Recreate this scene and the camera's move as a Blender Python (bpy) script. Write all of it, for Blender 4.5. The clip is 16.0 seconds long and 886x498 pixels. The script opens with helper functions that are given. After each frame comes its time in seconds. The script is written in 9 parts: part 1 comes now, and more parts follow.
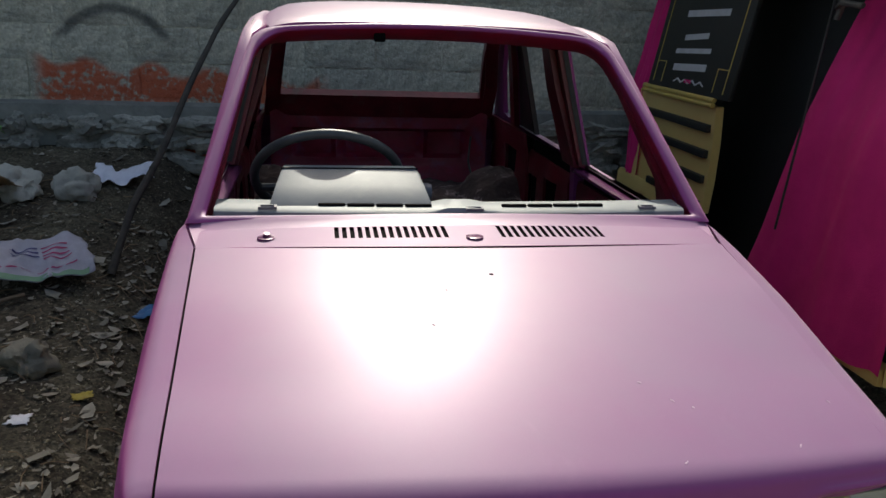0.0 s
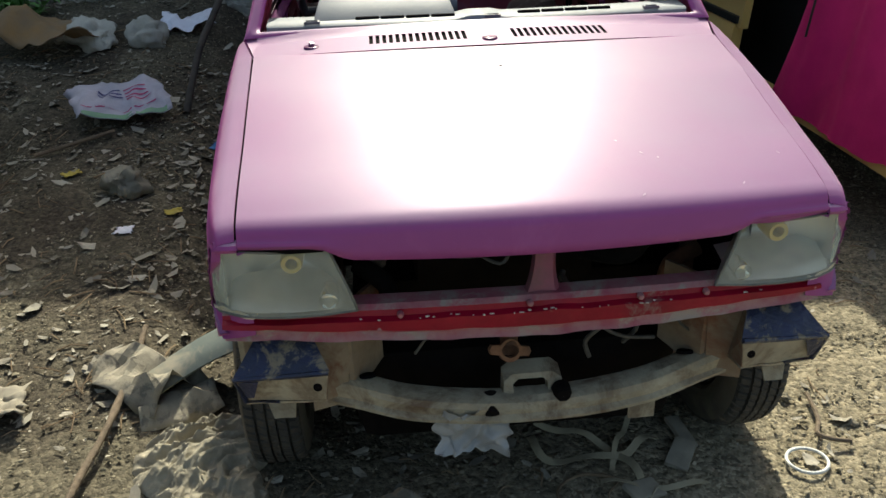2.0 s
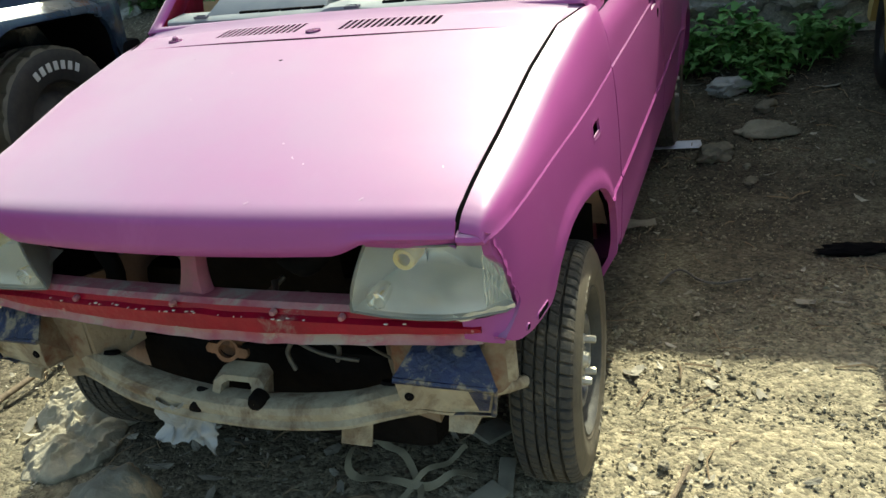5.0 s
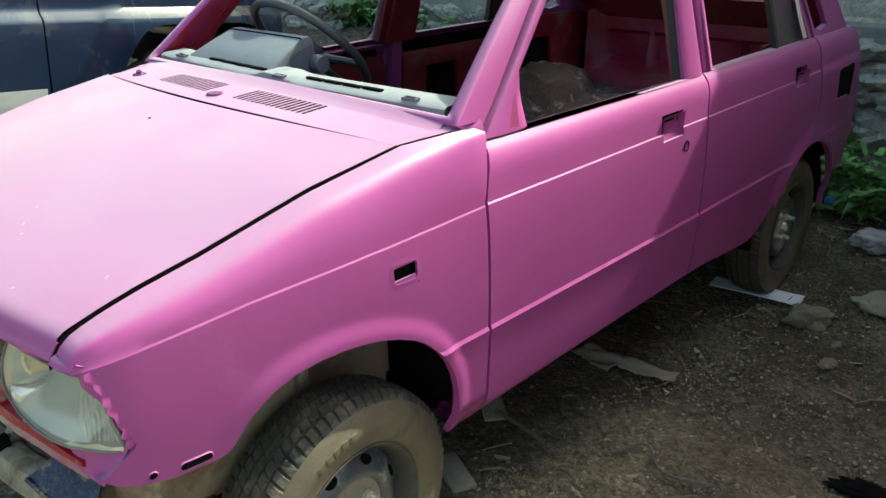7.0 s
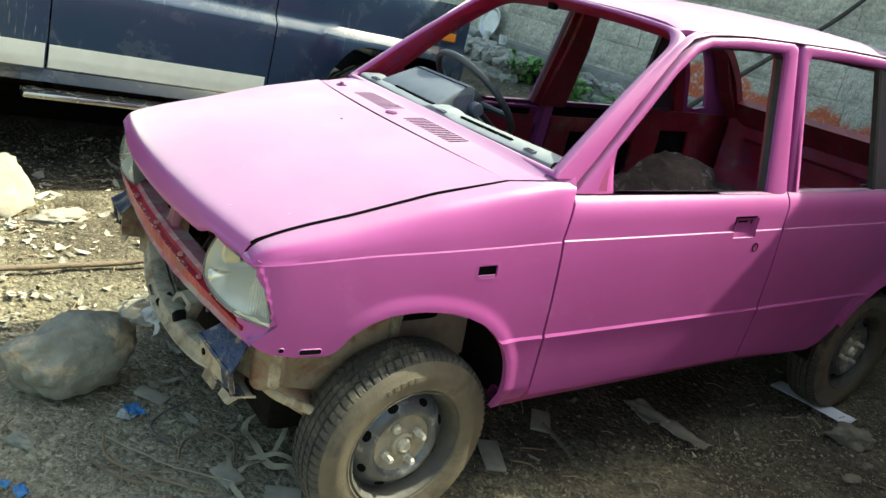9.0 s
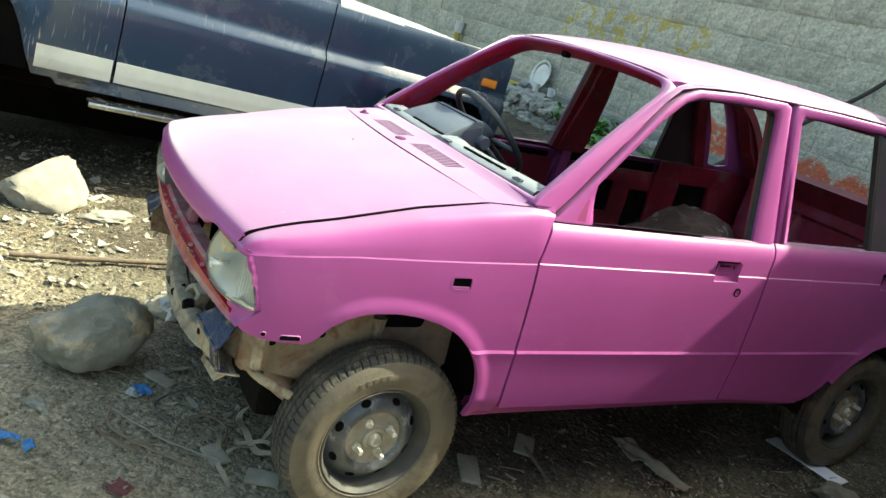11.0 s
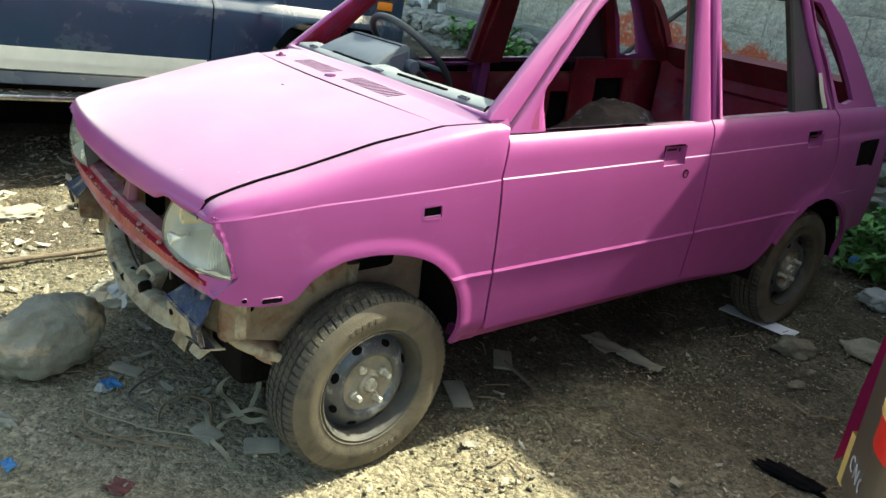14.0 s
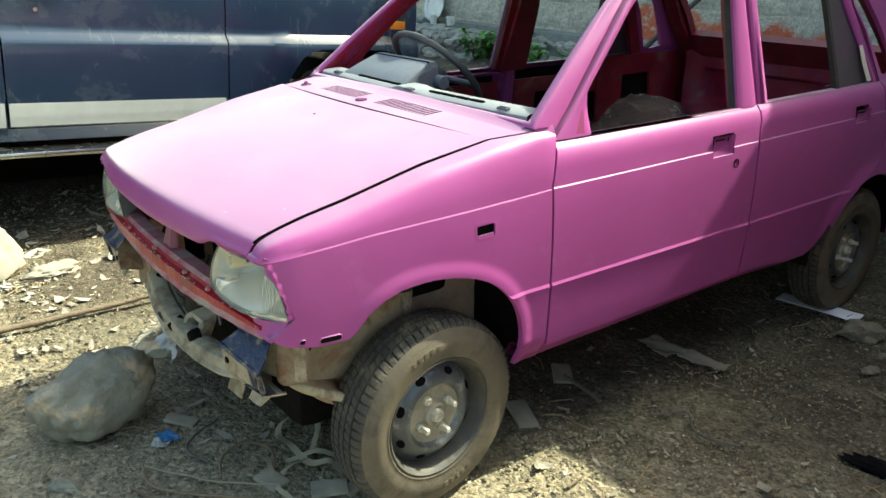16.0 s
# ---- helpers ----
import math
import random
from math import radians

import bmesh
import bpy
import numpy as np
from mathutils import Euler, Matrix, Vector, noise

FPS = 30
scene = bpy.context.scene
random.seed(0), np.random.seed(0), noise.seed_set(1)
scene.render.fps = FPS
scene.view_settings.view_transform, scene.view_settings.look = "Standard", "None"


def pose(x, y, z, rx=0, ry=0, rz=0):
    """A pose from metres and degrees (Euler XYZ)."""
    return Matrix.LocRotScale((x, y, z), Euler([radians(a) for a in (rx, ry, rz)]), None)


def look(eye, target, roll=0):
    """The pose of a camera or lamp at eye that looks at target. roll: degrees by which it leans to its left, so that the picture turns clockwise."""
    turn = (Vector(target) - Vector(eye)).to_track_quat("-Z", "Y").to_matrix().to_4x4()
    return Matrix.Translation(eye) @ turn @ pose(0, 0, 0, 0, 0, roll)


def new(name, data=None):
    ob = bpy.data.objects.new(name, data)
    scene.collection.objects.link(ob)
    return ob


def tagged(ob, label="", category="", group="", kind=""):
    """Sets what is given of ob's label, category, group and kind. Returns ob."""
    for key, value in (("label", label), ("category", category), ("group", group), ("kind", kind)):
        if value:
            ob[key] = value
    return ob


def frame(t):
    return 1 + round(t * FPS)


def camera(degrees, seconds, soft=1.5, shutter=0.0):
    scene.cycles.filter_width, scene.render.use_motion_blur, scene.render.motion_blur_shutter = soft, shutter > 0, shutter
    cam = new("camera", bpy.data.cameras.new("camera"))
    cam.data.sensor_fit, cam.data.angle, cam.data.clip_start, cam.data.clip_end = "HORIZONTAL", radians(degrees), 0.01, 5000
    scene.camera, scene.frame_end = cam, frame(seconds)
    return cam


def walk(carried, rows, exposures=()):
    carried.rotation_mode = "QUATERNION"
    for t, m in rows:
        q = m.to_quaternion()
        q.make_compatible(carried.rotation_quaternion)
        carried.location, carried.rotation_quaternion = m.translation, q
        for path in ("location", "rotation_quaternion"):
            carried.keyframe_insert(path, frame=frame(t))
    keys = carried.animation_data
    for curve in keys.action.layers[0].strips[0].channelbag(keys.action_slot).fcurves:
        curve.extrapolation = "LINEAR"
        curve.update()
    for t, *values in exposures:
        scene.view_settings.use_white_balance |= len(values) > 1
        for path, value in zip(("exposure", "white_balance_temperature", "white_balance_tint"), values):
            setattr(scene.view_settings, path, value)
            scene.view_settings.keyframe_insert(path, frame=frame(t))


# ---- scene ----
cam = camera(58.2, 16.0)

PATH = [
    (0, (-0.332, -1.378, 1.437), (-0.01, 0.511, 0.866), 2.3),
    (0.5, (-0.282, -1.452, 1.41), (-0.035, 0.382, 0.651), 0.6),
    (1, (-0.268, -1.506, 1.376), (-0.091, 0.307, 0.552), -2.2),
    (1.5, (-0.305, -1.642, 1.379), (-0.16, 0.161, 0.525), -1.7),
    (2, (-0.273, -1.724, 1.408), (-0.138, 0.052, 0.499), -1.8),
    (2.5, (-0.073, -1.799, 1.371), (0.005, -0.006, 0.489), -1.6),
    (3, (0.09, -1.831, 1.339), (0.116, -0.03, 0.471), -5.1),
    (3.2, (0.149, -1.809, 1.32), (0.149, -0.003, 0.46), -5.8),
    (5.3, (1.1, -1.384, 1.305), (0.316, 0.237, 0.434), -8.2),
    (5.5, (1.198, -1.318, 1.298), (0.379, 0.29, 0.437), -8.1),
    (6, (1.455, -1.151, 1.307), (0.484, 0.388, 0.476), -7.3),
    (6.5, (1.524, -0.94, 1.31), (0.42, 0.519, 0.505), -3.0),
    (7, (1.599, -0.789, 1.352), (0.344, 0.567, 0.585), -0.5),
    (7.5, (1.767, -0.761, 1.389), (0.36, 0.49, 0.714), 3.0),
    (8, (1.873, -0.863, 1.419), (0.43, 0.347, 0.747), 6.4),
    (8.5, (1.964, -1.025, 1.43), (0.483, 0.144, 0.767), 9.5),
    (8.7, (1.995, -1.06, 1.449), (0.51, 0.096, 0.771), 10.4),
    (10.8, (2.306, -0.985, 1.458), (0.654, -0.021, 0.876), 14.0),
    (11, (2.319, -0.983, 1.458), (0.693, 0.021, 0.867), 14.6),
    (11.5, (2.354, -0.975, 1.459), (0.821, 0.177, 0.891), 13.9),
    (12, (2.343, -0.972, 1.461), (0.837, 0.225, 0.912), 12.7),
    (12.5, (2.276, -0.977, 1.458), (0.744, 0.185, 0.912), 10.7),
    (13, (2.227, -1.014, 1.441), (0.691, 0.121, 0.849), 8.5),
    (13.5, (2.21, -1.054, 1.421), (0.724, 0.067, 0.688), 6.9),
    (14, (2.194, -1.098, 1.417), (0.757, 0.094, 0.701), 6.8),
    (14.5, (2.176, -1.115, 1.418), (0.723, 0.062, 0.71), 5.1),
    (15, (2.161, -1.132, 1.409), (0.693, 0.029, 0.704), 4.2),
    (15.5, (2.14, -1.145, 1.394), (0.663, 0.005, 0.689), 3.0),
    (16, (2.075, -1.11, 1.4), (0.593, 0.043, 0.711), 0.6),
]
walk(cam, [(t, look(eye, target, roll)) for t, eye, target, roll in PATH],
     exposures=[(0.0, 0.26, 6850, 4), (1.0, 0.42, 6850, 3), (2.0, 0.70, 6950, 0), (3.2, 1.08, 7050, -4), (5.3, 1.38, 7050, -9), (6.5, 1.57, 7050, -10), (8.0, 1.76, 7100, -10), (10.8, 1.87, 7250, -9), (16.0, 1.82, 7200, -9)])

# ---------------------------------------------------------------- light
SUN_EL, SUN_AZ = 45.5, 7.0      # degrees; azimuth from +y towards +x
world = bpy.data.worlds.new("sky")
scene.world = world
world.use_nodes = True
wn = world.node_tree
sky = wn.nodes.new("ShaderNodeTexSky")
sky.sky_type = 'NISHITA'
sky.sun_disc = False
sky.sun_elevation = radians(SUN_EL)
sky.sun_rotation = radians(SUN_AZ)
sky.dust_density = 5.0
wn.links.new(sky.outputs[0], wn.nodes["Background"].inputs[0])
wn.nodes["Background"].inputs[1].default_value = 0.15
sun = new("sun", bpy.data.lights.new("sun", 'SUN'))
sun.data.energy = 4.2
sun.data.angle = radians(0.53)
sun.data.color = (1.0, 0.95, 0.87)
_d = Vector((math.sin(radians(SUN_AZ)) * math.cos(radians(SUN_EL)), math.cos(radians(SUN_AZ)) * math.cos(radians(SUN_EL)), math.sin(radians(SUN_EL))))
sun.matrix_world = look(_d * 20, (0, 0, 0))


# ---------------------------------------------------------------- materials
def mat(name, c1, c2=None, rough=0.6, metal=0.0, scale=6.0, bump=0.0, bscale=60.0, stain=None, sscale=2.0, slo=0.5, shi=0.62,
        coat=0.0, rvar=0.08, rnd=0.0, stain_rough=None, spec=0.5, wave=None):
    m = bpy.data.materials.new(name)
    m.use_nodes = True
    nt = m.node_tree
    N, L = nt.nodes, nt.links
    b = N["Principled BSDF"]
    tc = N.new("ShaderNodeTexCoord")
    n1 = N.new("ShaderNodeTexNoise")
    n1.inputs["Scale"].default_value = scale
    n1.inputs["Detail"].default_value = 8
    n1.inputs["Roughness"].default_value = 0.65
    L.new(tc.outputs["Object"], n1.inputs["Vector"])
    mx = N.new("ShaderNodeMix")
    mx.data_type = 'RGBA'
    ramp = N.new("ShaderNodeMapRange")
    ramp.inputs[1].default_value, ramp.inputs[2].default_value = 0.35, 0.65
    L.new(n1.outputs["Fac"], ramp.inputs[0])
    L.new(ramp.outputs[0], mx.inputs[0])
    mx.inputs[6].default_value = (*c1, 1)
    mx.inputs[7].default_value = (*(c2 or c1), 1)
    col = mx.outputs[2]
    rmap = N.new("ShaderNodeMapRange")
    rmap.inputs[3].default_value, rmap.inputs[4].default_value = max(0.02, rough - rvar), min(1, rough + rvar)
    L.new(n1.outputs["Fac"], rmap.inputs[0])
    rout = rmap.outputs[0]
    if stain:
        n2 = N.new("ShaderNodeTexNoise")
        n2.inputs["Scale"].default_value = sscale
        n2.inputs["Detail"].default_value = 10
        n2.inputs["Roughness"].default_value = 0.7
        n2.inputs["Distortion"].default_value = 0.4
        L.new(tc.outputs["Object"], n2.inputs["Vector"])
        r2 = N.new("ShaderNodeMapRange")
        r2.inputs[1].default_value, r2.inputs[2].default_value = slo, shi
        L.new(n2.outputs["Fac"], r2.inputs[0])
        m2 = N.new("ShaderNodeMix")
        m2.data_type = 'RGBA'
        L.new(r2.outputs[0], m2.inputs[0])
        L.new(col, m2.inputs[6])
        m2.inputs[7].default_value = (*stain, 1)
        col = m2.outputs[2]
        if stain_rough is not None:
            m3 = N.new("ShaderNodeMix")
            L.new(r2.outputs[0], m3.inputs[0])
            L.new(rout, m3.inputs[2])
            m3.inputs[3].default_value = stain_rough
            rout = m3.outputs[0]
    if rnd:
        oi = N.new("ShaderNodeObjectInfo")
        gi = N.new("ShaderNodeNewGeometry")
        ad = N.new("ShaderNodeMath")
        ad.operation = 'ADD'
        L.new(oi.outputs["Random"], ad.inputs[0])
        L.new(gi.outputs["Random Per Island"], ad.inputs[1])
        mr = N.new("ShaderNodeMapRange")
        mr.inputs[2].default_value = 2.0
        mr.inputs[3].default_value, mr.inputs[4].default_value = 1 - rnd, 1 + rnd
        L.new(ad.outputs[0], mr.inputs[0])
        hs = N.new("ShaderNodeHueSaturation")
        L.new(mr.outputs[0], hs.inputs["Value"])
        L.new(col, hs.inputs["Color"])
        col = hs.outputs[0]
    L.new(col, b.inputs["Base Color"])
    L.new(rout, b.inputs["Roughness"])
    b.inputs["Metallic"].default_value = metal
    b.inputs["Specular IOR Level"].default_value = spec
    if coat:
        b.inputs["Coat Weight"].default_value = coat
        b.inputs["Coat Roughness"].default_value = 0.12
    if bump:
        n3 = N.new("ShaderNodeTexNoise")
        n3.inputs["Scale"].default_value = bscale
        n3.inputs["Detail"].default_value = 6
        L.new(tc.outputs["Object"], n3.inputs["Vector"])
        bp = N.new("ShaderNodeBump")
        bp.inputs["Strength"].default_value = bump
        bp.inputs["Distance"].default_value = 0.01
        L.new(n3.outputs["Fac"], bp.inputs["Height"])
        L.new(bp.outputs[0], b.inputs["Normal"])
    return m


PINK = mat("pink_paint", (0.258, 0.050, 0.194), (0.280, 0.057, 0.212), rough=0.41, scale=3, rvar=0.03, bump=0.02, bscale=400,
           stain=(0.33, 0.09, 0.25), sscale=5, slo=0.60, shi=0.85, stain_rough=0.50, spec=0.40)


def pale_up_faces(m, color, amount):
    """Paints sky glare in: faces turned upwards get a paler colour, stronger in some places than in others."""
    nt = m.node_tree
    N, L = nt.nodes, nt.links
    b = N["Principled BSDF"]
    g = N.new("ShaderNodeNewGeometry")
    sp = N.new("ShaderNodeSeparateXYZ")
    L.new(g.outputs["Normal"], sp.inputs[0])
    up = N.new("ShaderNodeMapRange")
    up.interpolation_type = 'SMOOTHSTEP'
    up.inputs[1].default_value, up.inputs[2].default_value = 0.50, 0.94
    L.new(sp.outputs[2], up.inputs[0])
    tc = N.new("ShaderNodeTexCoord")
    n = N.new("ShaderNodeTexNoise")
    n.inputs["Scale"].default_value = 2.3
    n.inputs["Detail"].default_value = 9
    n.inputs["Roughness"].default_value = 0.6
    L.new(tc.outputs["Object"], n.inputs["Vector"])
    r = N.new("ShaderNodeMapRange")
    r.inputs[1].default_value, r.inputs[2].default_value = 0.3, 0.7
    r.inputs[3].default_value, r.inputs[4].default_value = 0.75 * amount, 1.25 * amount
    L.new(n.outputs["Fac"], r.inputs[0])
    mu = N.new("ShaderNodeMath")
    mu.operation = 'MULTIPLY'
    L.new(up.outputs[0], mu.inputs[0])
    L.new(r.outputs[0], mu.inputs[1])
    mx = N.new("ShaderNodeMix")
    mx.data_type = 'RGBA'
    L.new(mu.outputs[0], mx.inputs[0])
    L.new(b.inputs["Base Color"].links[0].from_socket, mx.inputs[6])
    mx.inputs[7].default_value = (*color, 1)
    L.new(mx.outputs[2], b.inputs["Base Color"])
    # sheen on the same upward faces, standing in for glare
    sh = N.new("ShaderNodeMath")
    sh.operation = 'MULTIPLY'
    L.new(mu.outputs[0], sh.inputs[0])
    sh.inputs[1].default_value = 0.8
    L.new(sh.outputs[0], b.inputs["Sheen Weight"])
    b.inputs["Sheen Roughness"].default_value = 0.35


# bright sky light on hood, roof and shoulders, put into the base colour
pale_up_faces(PINK, (0.165, 0.166, 0.214), 0.53)
PINK_IN = mat("pink_overspray", (0.20, 0.025, 0.10), (0.22, 0.04, 0.15), rough=0.5, scale=5, bump=0.1, bscale=120)
RAIL_IN = mat("purple_gloss_rail", (0.085, 0.012, 0.07), (0.11, 0.018, 0.09), rough=0.25, scale=9, bump=0.08, bscale=60)
RED_IN = mat("old_red_paint", (0.10, 0.005, 0.012), (0.19, 0.010, 0.026), rough=0.38, scale=7, bump=0.12, bscale=60,
             stain=(0.15, 0.085, 0.078), sscale=6, slo=0.56, shi=0.68, stain_rough=0.8)
RED_BAR = mat("chipped_red_paint", (0.27, 0.003, 0.020), (0.18, 0.002, 0.014), rough=0.32, spec=0.25, scale=9, bump=0.3, bscale=40,
              stain=(0.21, 0.115, 0.10), sscale=9, slo=0.60, shi=0.67, stain_rough=0.75)
STRUT_PINK = mat("grimy_pink_strut", (0.23, 0.055, 0.10), (0.15, 0.065, 0.075), rough=0.6, scale=14, bump=0.2, bscale=50)
RED_TOP = mat("faded_red_flange", (0.29, 0.06, 0.085), (0.34, 0.18, 0.175), rough=0.6, scale=14, bump=0.3, bscale=50,
              stain=(0.30, 0.24, 0.20), sscale=13, slo=0.5, shi=0.6)
CHASSIS = mat("dusty_primer", (0.40, 0.35, 0.245), (0.26, 0.215, 0.145), rough=0.8, scale=10, bump=0.3, bscale=60,
              stain=(0.13, 0.085, 0.05), sscale=11, slo=0.46, shi=0.64)
CHASSIS_RUST = mat("rusty_primer", (0.26, 0.205, 0.138), (0.165, 0.118, 0.075), rough=0.85, scale=9, bump=0.4, bscale=50,
                   stain=(0.15, 0.062, 0.03), sscale=6, slo=0.50, shi=0.62)
BLUEBLACK = mat("chipped_blue_black", (0.010, 0.017, 0.058), (0.015, 0.019, 0.038), rough=0.42, scale=20, bump=0.5, bscale=70,
                stain=(0.21, 0.175, 0.12), sscale=19, slo=0.52, shi=0.60, stain_rough=0.9)
# grime taken down to near-black, so cavities and undersides carry painted shade
UNDER = mat("grime_and_shade_black", (0.004, 0.0034, 0.003), (0.010, 0.008, 0.007), rough=0.95, scale=9, bump=0.4, bscale=40, spec=0.08)
LINER = mat("wheelhouse_brown", (0.34, 0.225, 0.175), (0.21, 0.142, 0.112), rough=0.85, scale=9, bump=0.4, bscale=50,
            stain=(0.26, 0.20, 0.14), sscale=8, slo=0.55, shi=0.7)
TYRE = mat("muddy_rubber", (0.026, 0.024, 0.021), (0.060, 0.052, 0.040), rough=0.8, scale=11, bump=0.4, bscale=120,
           stain=(0.165, 0.135, 0.092), sscale=9, slo=0.53, shi=0.72)
TYRE_SIDE = mat("dusty_sidewall", (0.072, 0.060, 0.043), (0.125, 0.105, 0.074), rough=0.58, scale=5, bump=0.10, bscale=140,
                stain=(0.033, 0.029, 0.024), sscale=5, slo=0.50, shi=0.68, spec=0.5)
RIM_DARK = mat("dusty_steel", (0.038, 0.037, 0.035), (0.075, 0.069, 0.057), rough=0.7, metal=0.2, scale=12, bump=0.2, bscale=60,
               stain=(0.15, 0.125, 0.088), sscale=9, slo=0.54, shi=0.70, stain_rough=0.9)
DISC = mat("blackened_steel", (0.050, 0.058, 0.070), (0.115, 0.120, 0.125), rough=0.34, metal=0.35, scale=8, bump=0.15, bscale=70,
           stain=(0.34, 0.34, 0.33), sscale=7, slo=0.56, shi=0.66, stain_rough=0.6)
DISC_DUST = mat("dusty_hub_steel", (0.33, 0.295, 0.225), (0.20, 0.175, 0.13), rough=0.75, metal=0.1, scale=14, bump=0.25, bscale=80,
                stain=(0.09, 0.075, 0.055), sscale=12, slo=0.55, shi=0.68)
STUD = mat("bright_stud", (0.55, 0.52, 0.44), (0.38, 0.35, 0.28), rough=0.45, metal=0.35, scale=60)
DASH = mat("grey_dash", (0.135, 0.155, 0.172), (0.165, 0.185, 0.20), rough=0.55, scale=20, bump=0.03, bscale=300,
           stain=(0.14, 0.15, 0.15), sscale=6, slo=0.55, shi=0.75)
BINNACLE = mat("slate_grey_dash", (0.085, 0.102, 0.128), (0.105, 0.122, 0.145), rough=0.5, scale=14, bump=0.03, bscale=300, stain=(0.13, 0.145, 0.16), sscale=5, slo=0.5, shi=0.75)
RED_PILLAR = mat("scuffed_red_pillar", (0.26, 0.006, 0.034), (0.17, 0.006, 0.024), rough=0.42, scale=11, bump=0.15, bscale=60, stain=(0.16, 0.035, 0.10), sscale=7, slo=0.5, shi=0.7)
DASH_DARK = mat("slate_plastic", (0.06, 0.065, 0.09), (0.085, 0.09, 0.12), rough=0.5, scale=20, bump=0.1, bscale=300)
STEER = mat("steering_plastic", (0.035, 0.04, 0.045), (0.055, 0.06, 0.065), rough=0.45, scale=25, bump=0.1, bscale=200)
# black parts, and black laid in holes and gaps as their shade
BLACK = mat("black_and_hole_shade", (0.004, 0.004, 0.005), (0.007, 0.006, 0.006), rough=0.9, scale=10, spec=0.04)
SPECK = mat("dried_speck", (0.42, 0.30, 0.40), (0.36, 0.25, 0.34), rough=0.8, scale=40)
RUBBER = mat("black_seal", (0.012, 0.012, 0.013), (0.03, 0.027, 0.024), rough=0.6, scale=30)
SMOKE = mat("dusty_black_glass", (0.025, 0.022, 0.028), (0.06, 0.05, 0.055), rough=0.35, scale=3, stain=(0.12, 0.06, 0.11), sscale=4, slo=0.5, shi=0.8, stain_rough=0.6)
FLOOR_IN = mat("cabin_grime", (0.045, 0.030, 0.028), (0.10, 0.072, 0.066), rough=0.9, scale=8, bump=0.8, bscale=30,
               stain=(0.33, 0.26, 0.26), sscale=9, slo=0.55, shi=0.64)
ORANGE_RUST = mat("rusty_flange", (0.24, 0.115, 0.06), (0.15, 0.075, 0.04), rough=0.85, scale=25, bump=0.4, bscale=80)
ENGINE = mat("dull_engine_metal", (0.055, 0.048, 0.038), (0.026, 0.023, 0.019), rough=0.7, scale=14, bump=0.4, bscale=50, stain=(0.10, 0.08, 0.055), sscale=9, slo=0.55, shi=0.7)
WIRE = mat("grey_cable", (0.085, 0.08, 0.07), (0.045, 0.042, 0.038), rough=0.6, scale=20)
SOIL = mat("packed_soil", (0.135, 0.119, 0.083), (0.072, 0.062, 0.044), rough=0.95, scale=3.2, bump=0.9, bscale=35,
           stain=(0.062, 0.051, 0.037), sscale=1.7, slo=0.44, shi=0.62, spec=0.2)


def pebbled(m, scales, amount):
    """Small pebbles pressed into a soil: cells in colour and relief."""
    nt = m.node_tree
    N, L = nt.nodes, nt.links
    b = N["Principled BSDF"]
    tc = N.new("ShaderNodeTexCoord")
    warp = N.new("ShaderNodeTexNoise")
    warp.inputs["Scale"].default_value = 25
    add = N.new("ShaderNodeVectorMath")
    add.operation = 'MULTIPLY_ADD'
    L.new(tc.outputs["Object"], warp.inputs["Vector"])
    L.new(warp.outputs["Color"], add.inputs[0])
    add.inputs[1].default_value = (0.02, 0.02, 0.02)
    L.new(tc.outputs["Object"], add.inputs[2])
    normal = b.inputs["Normal"].links[0].from_socket
    col = b.inputs["Base Color"].links[0].from_socket
    for sc, lo, hi in scales:
        v = N.new("ShaderNodeTexVoronoi")
        v.inputs["Scale"].default_value = sc
        v.inputs["Randomness"].default_value = 1.0
        L.new(add.outputs[0], v.inputs["Vector"])
        r = N.new("ShaderNodeMapRange")
        r.inputs[1].default_value, r.inputs[2].default_value = 0.05, 0.6
        r.inputs[3].default_value, r.inputs[4].default_value = 1.0, 0.0
        L.new(v.outputs["Distance"], r.inputs[0])
        bp = N.new("ShaderNodeBump")
        bp.inputs["Strength"].default_value = amount
        bp.inputs["Distance"].default_value = 0.6 / sc
        L.new(r.outputs[0], bp.inputs["Height"])
        L.new(normal, bp.inputs["Normal"])
        normal = bp.outputs[0]
        sep = N.new("ShaderNodeSeparateColor")
        L.new(v.outputs["Color"], sep.inputs[0])
        mr = N.new("ShaderNodeMapRange")
        mr.inputs[3].default_value, mr.inputs[4].default_value = lo, hi
        L.new(sep.outputs[0], mr.inputs[0])
        hs = N.new("ShaderNodeHueSaturation")
        L.new(mr.outputs[0], hs.inputs["Value"])
        L.new(col, hs.inputs["Color"])
        col = hs.outputs[0]
    L.new(normal, b.inputs["Normal"])
    L.new(col, b.inputs["Base Color"])


PINK.node_tree.nodes["Principled BSDF"].inputs["Specular Tint"].default_value = (1.0, 0.82, 1.0, 1.0)


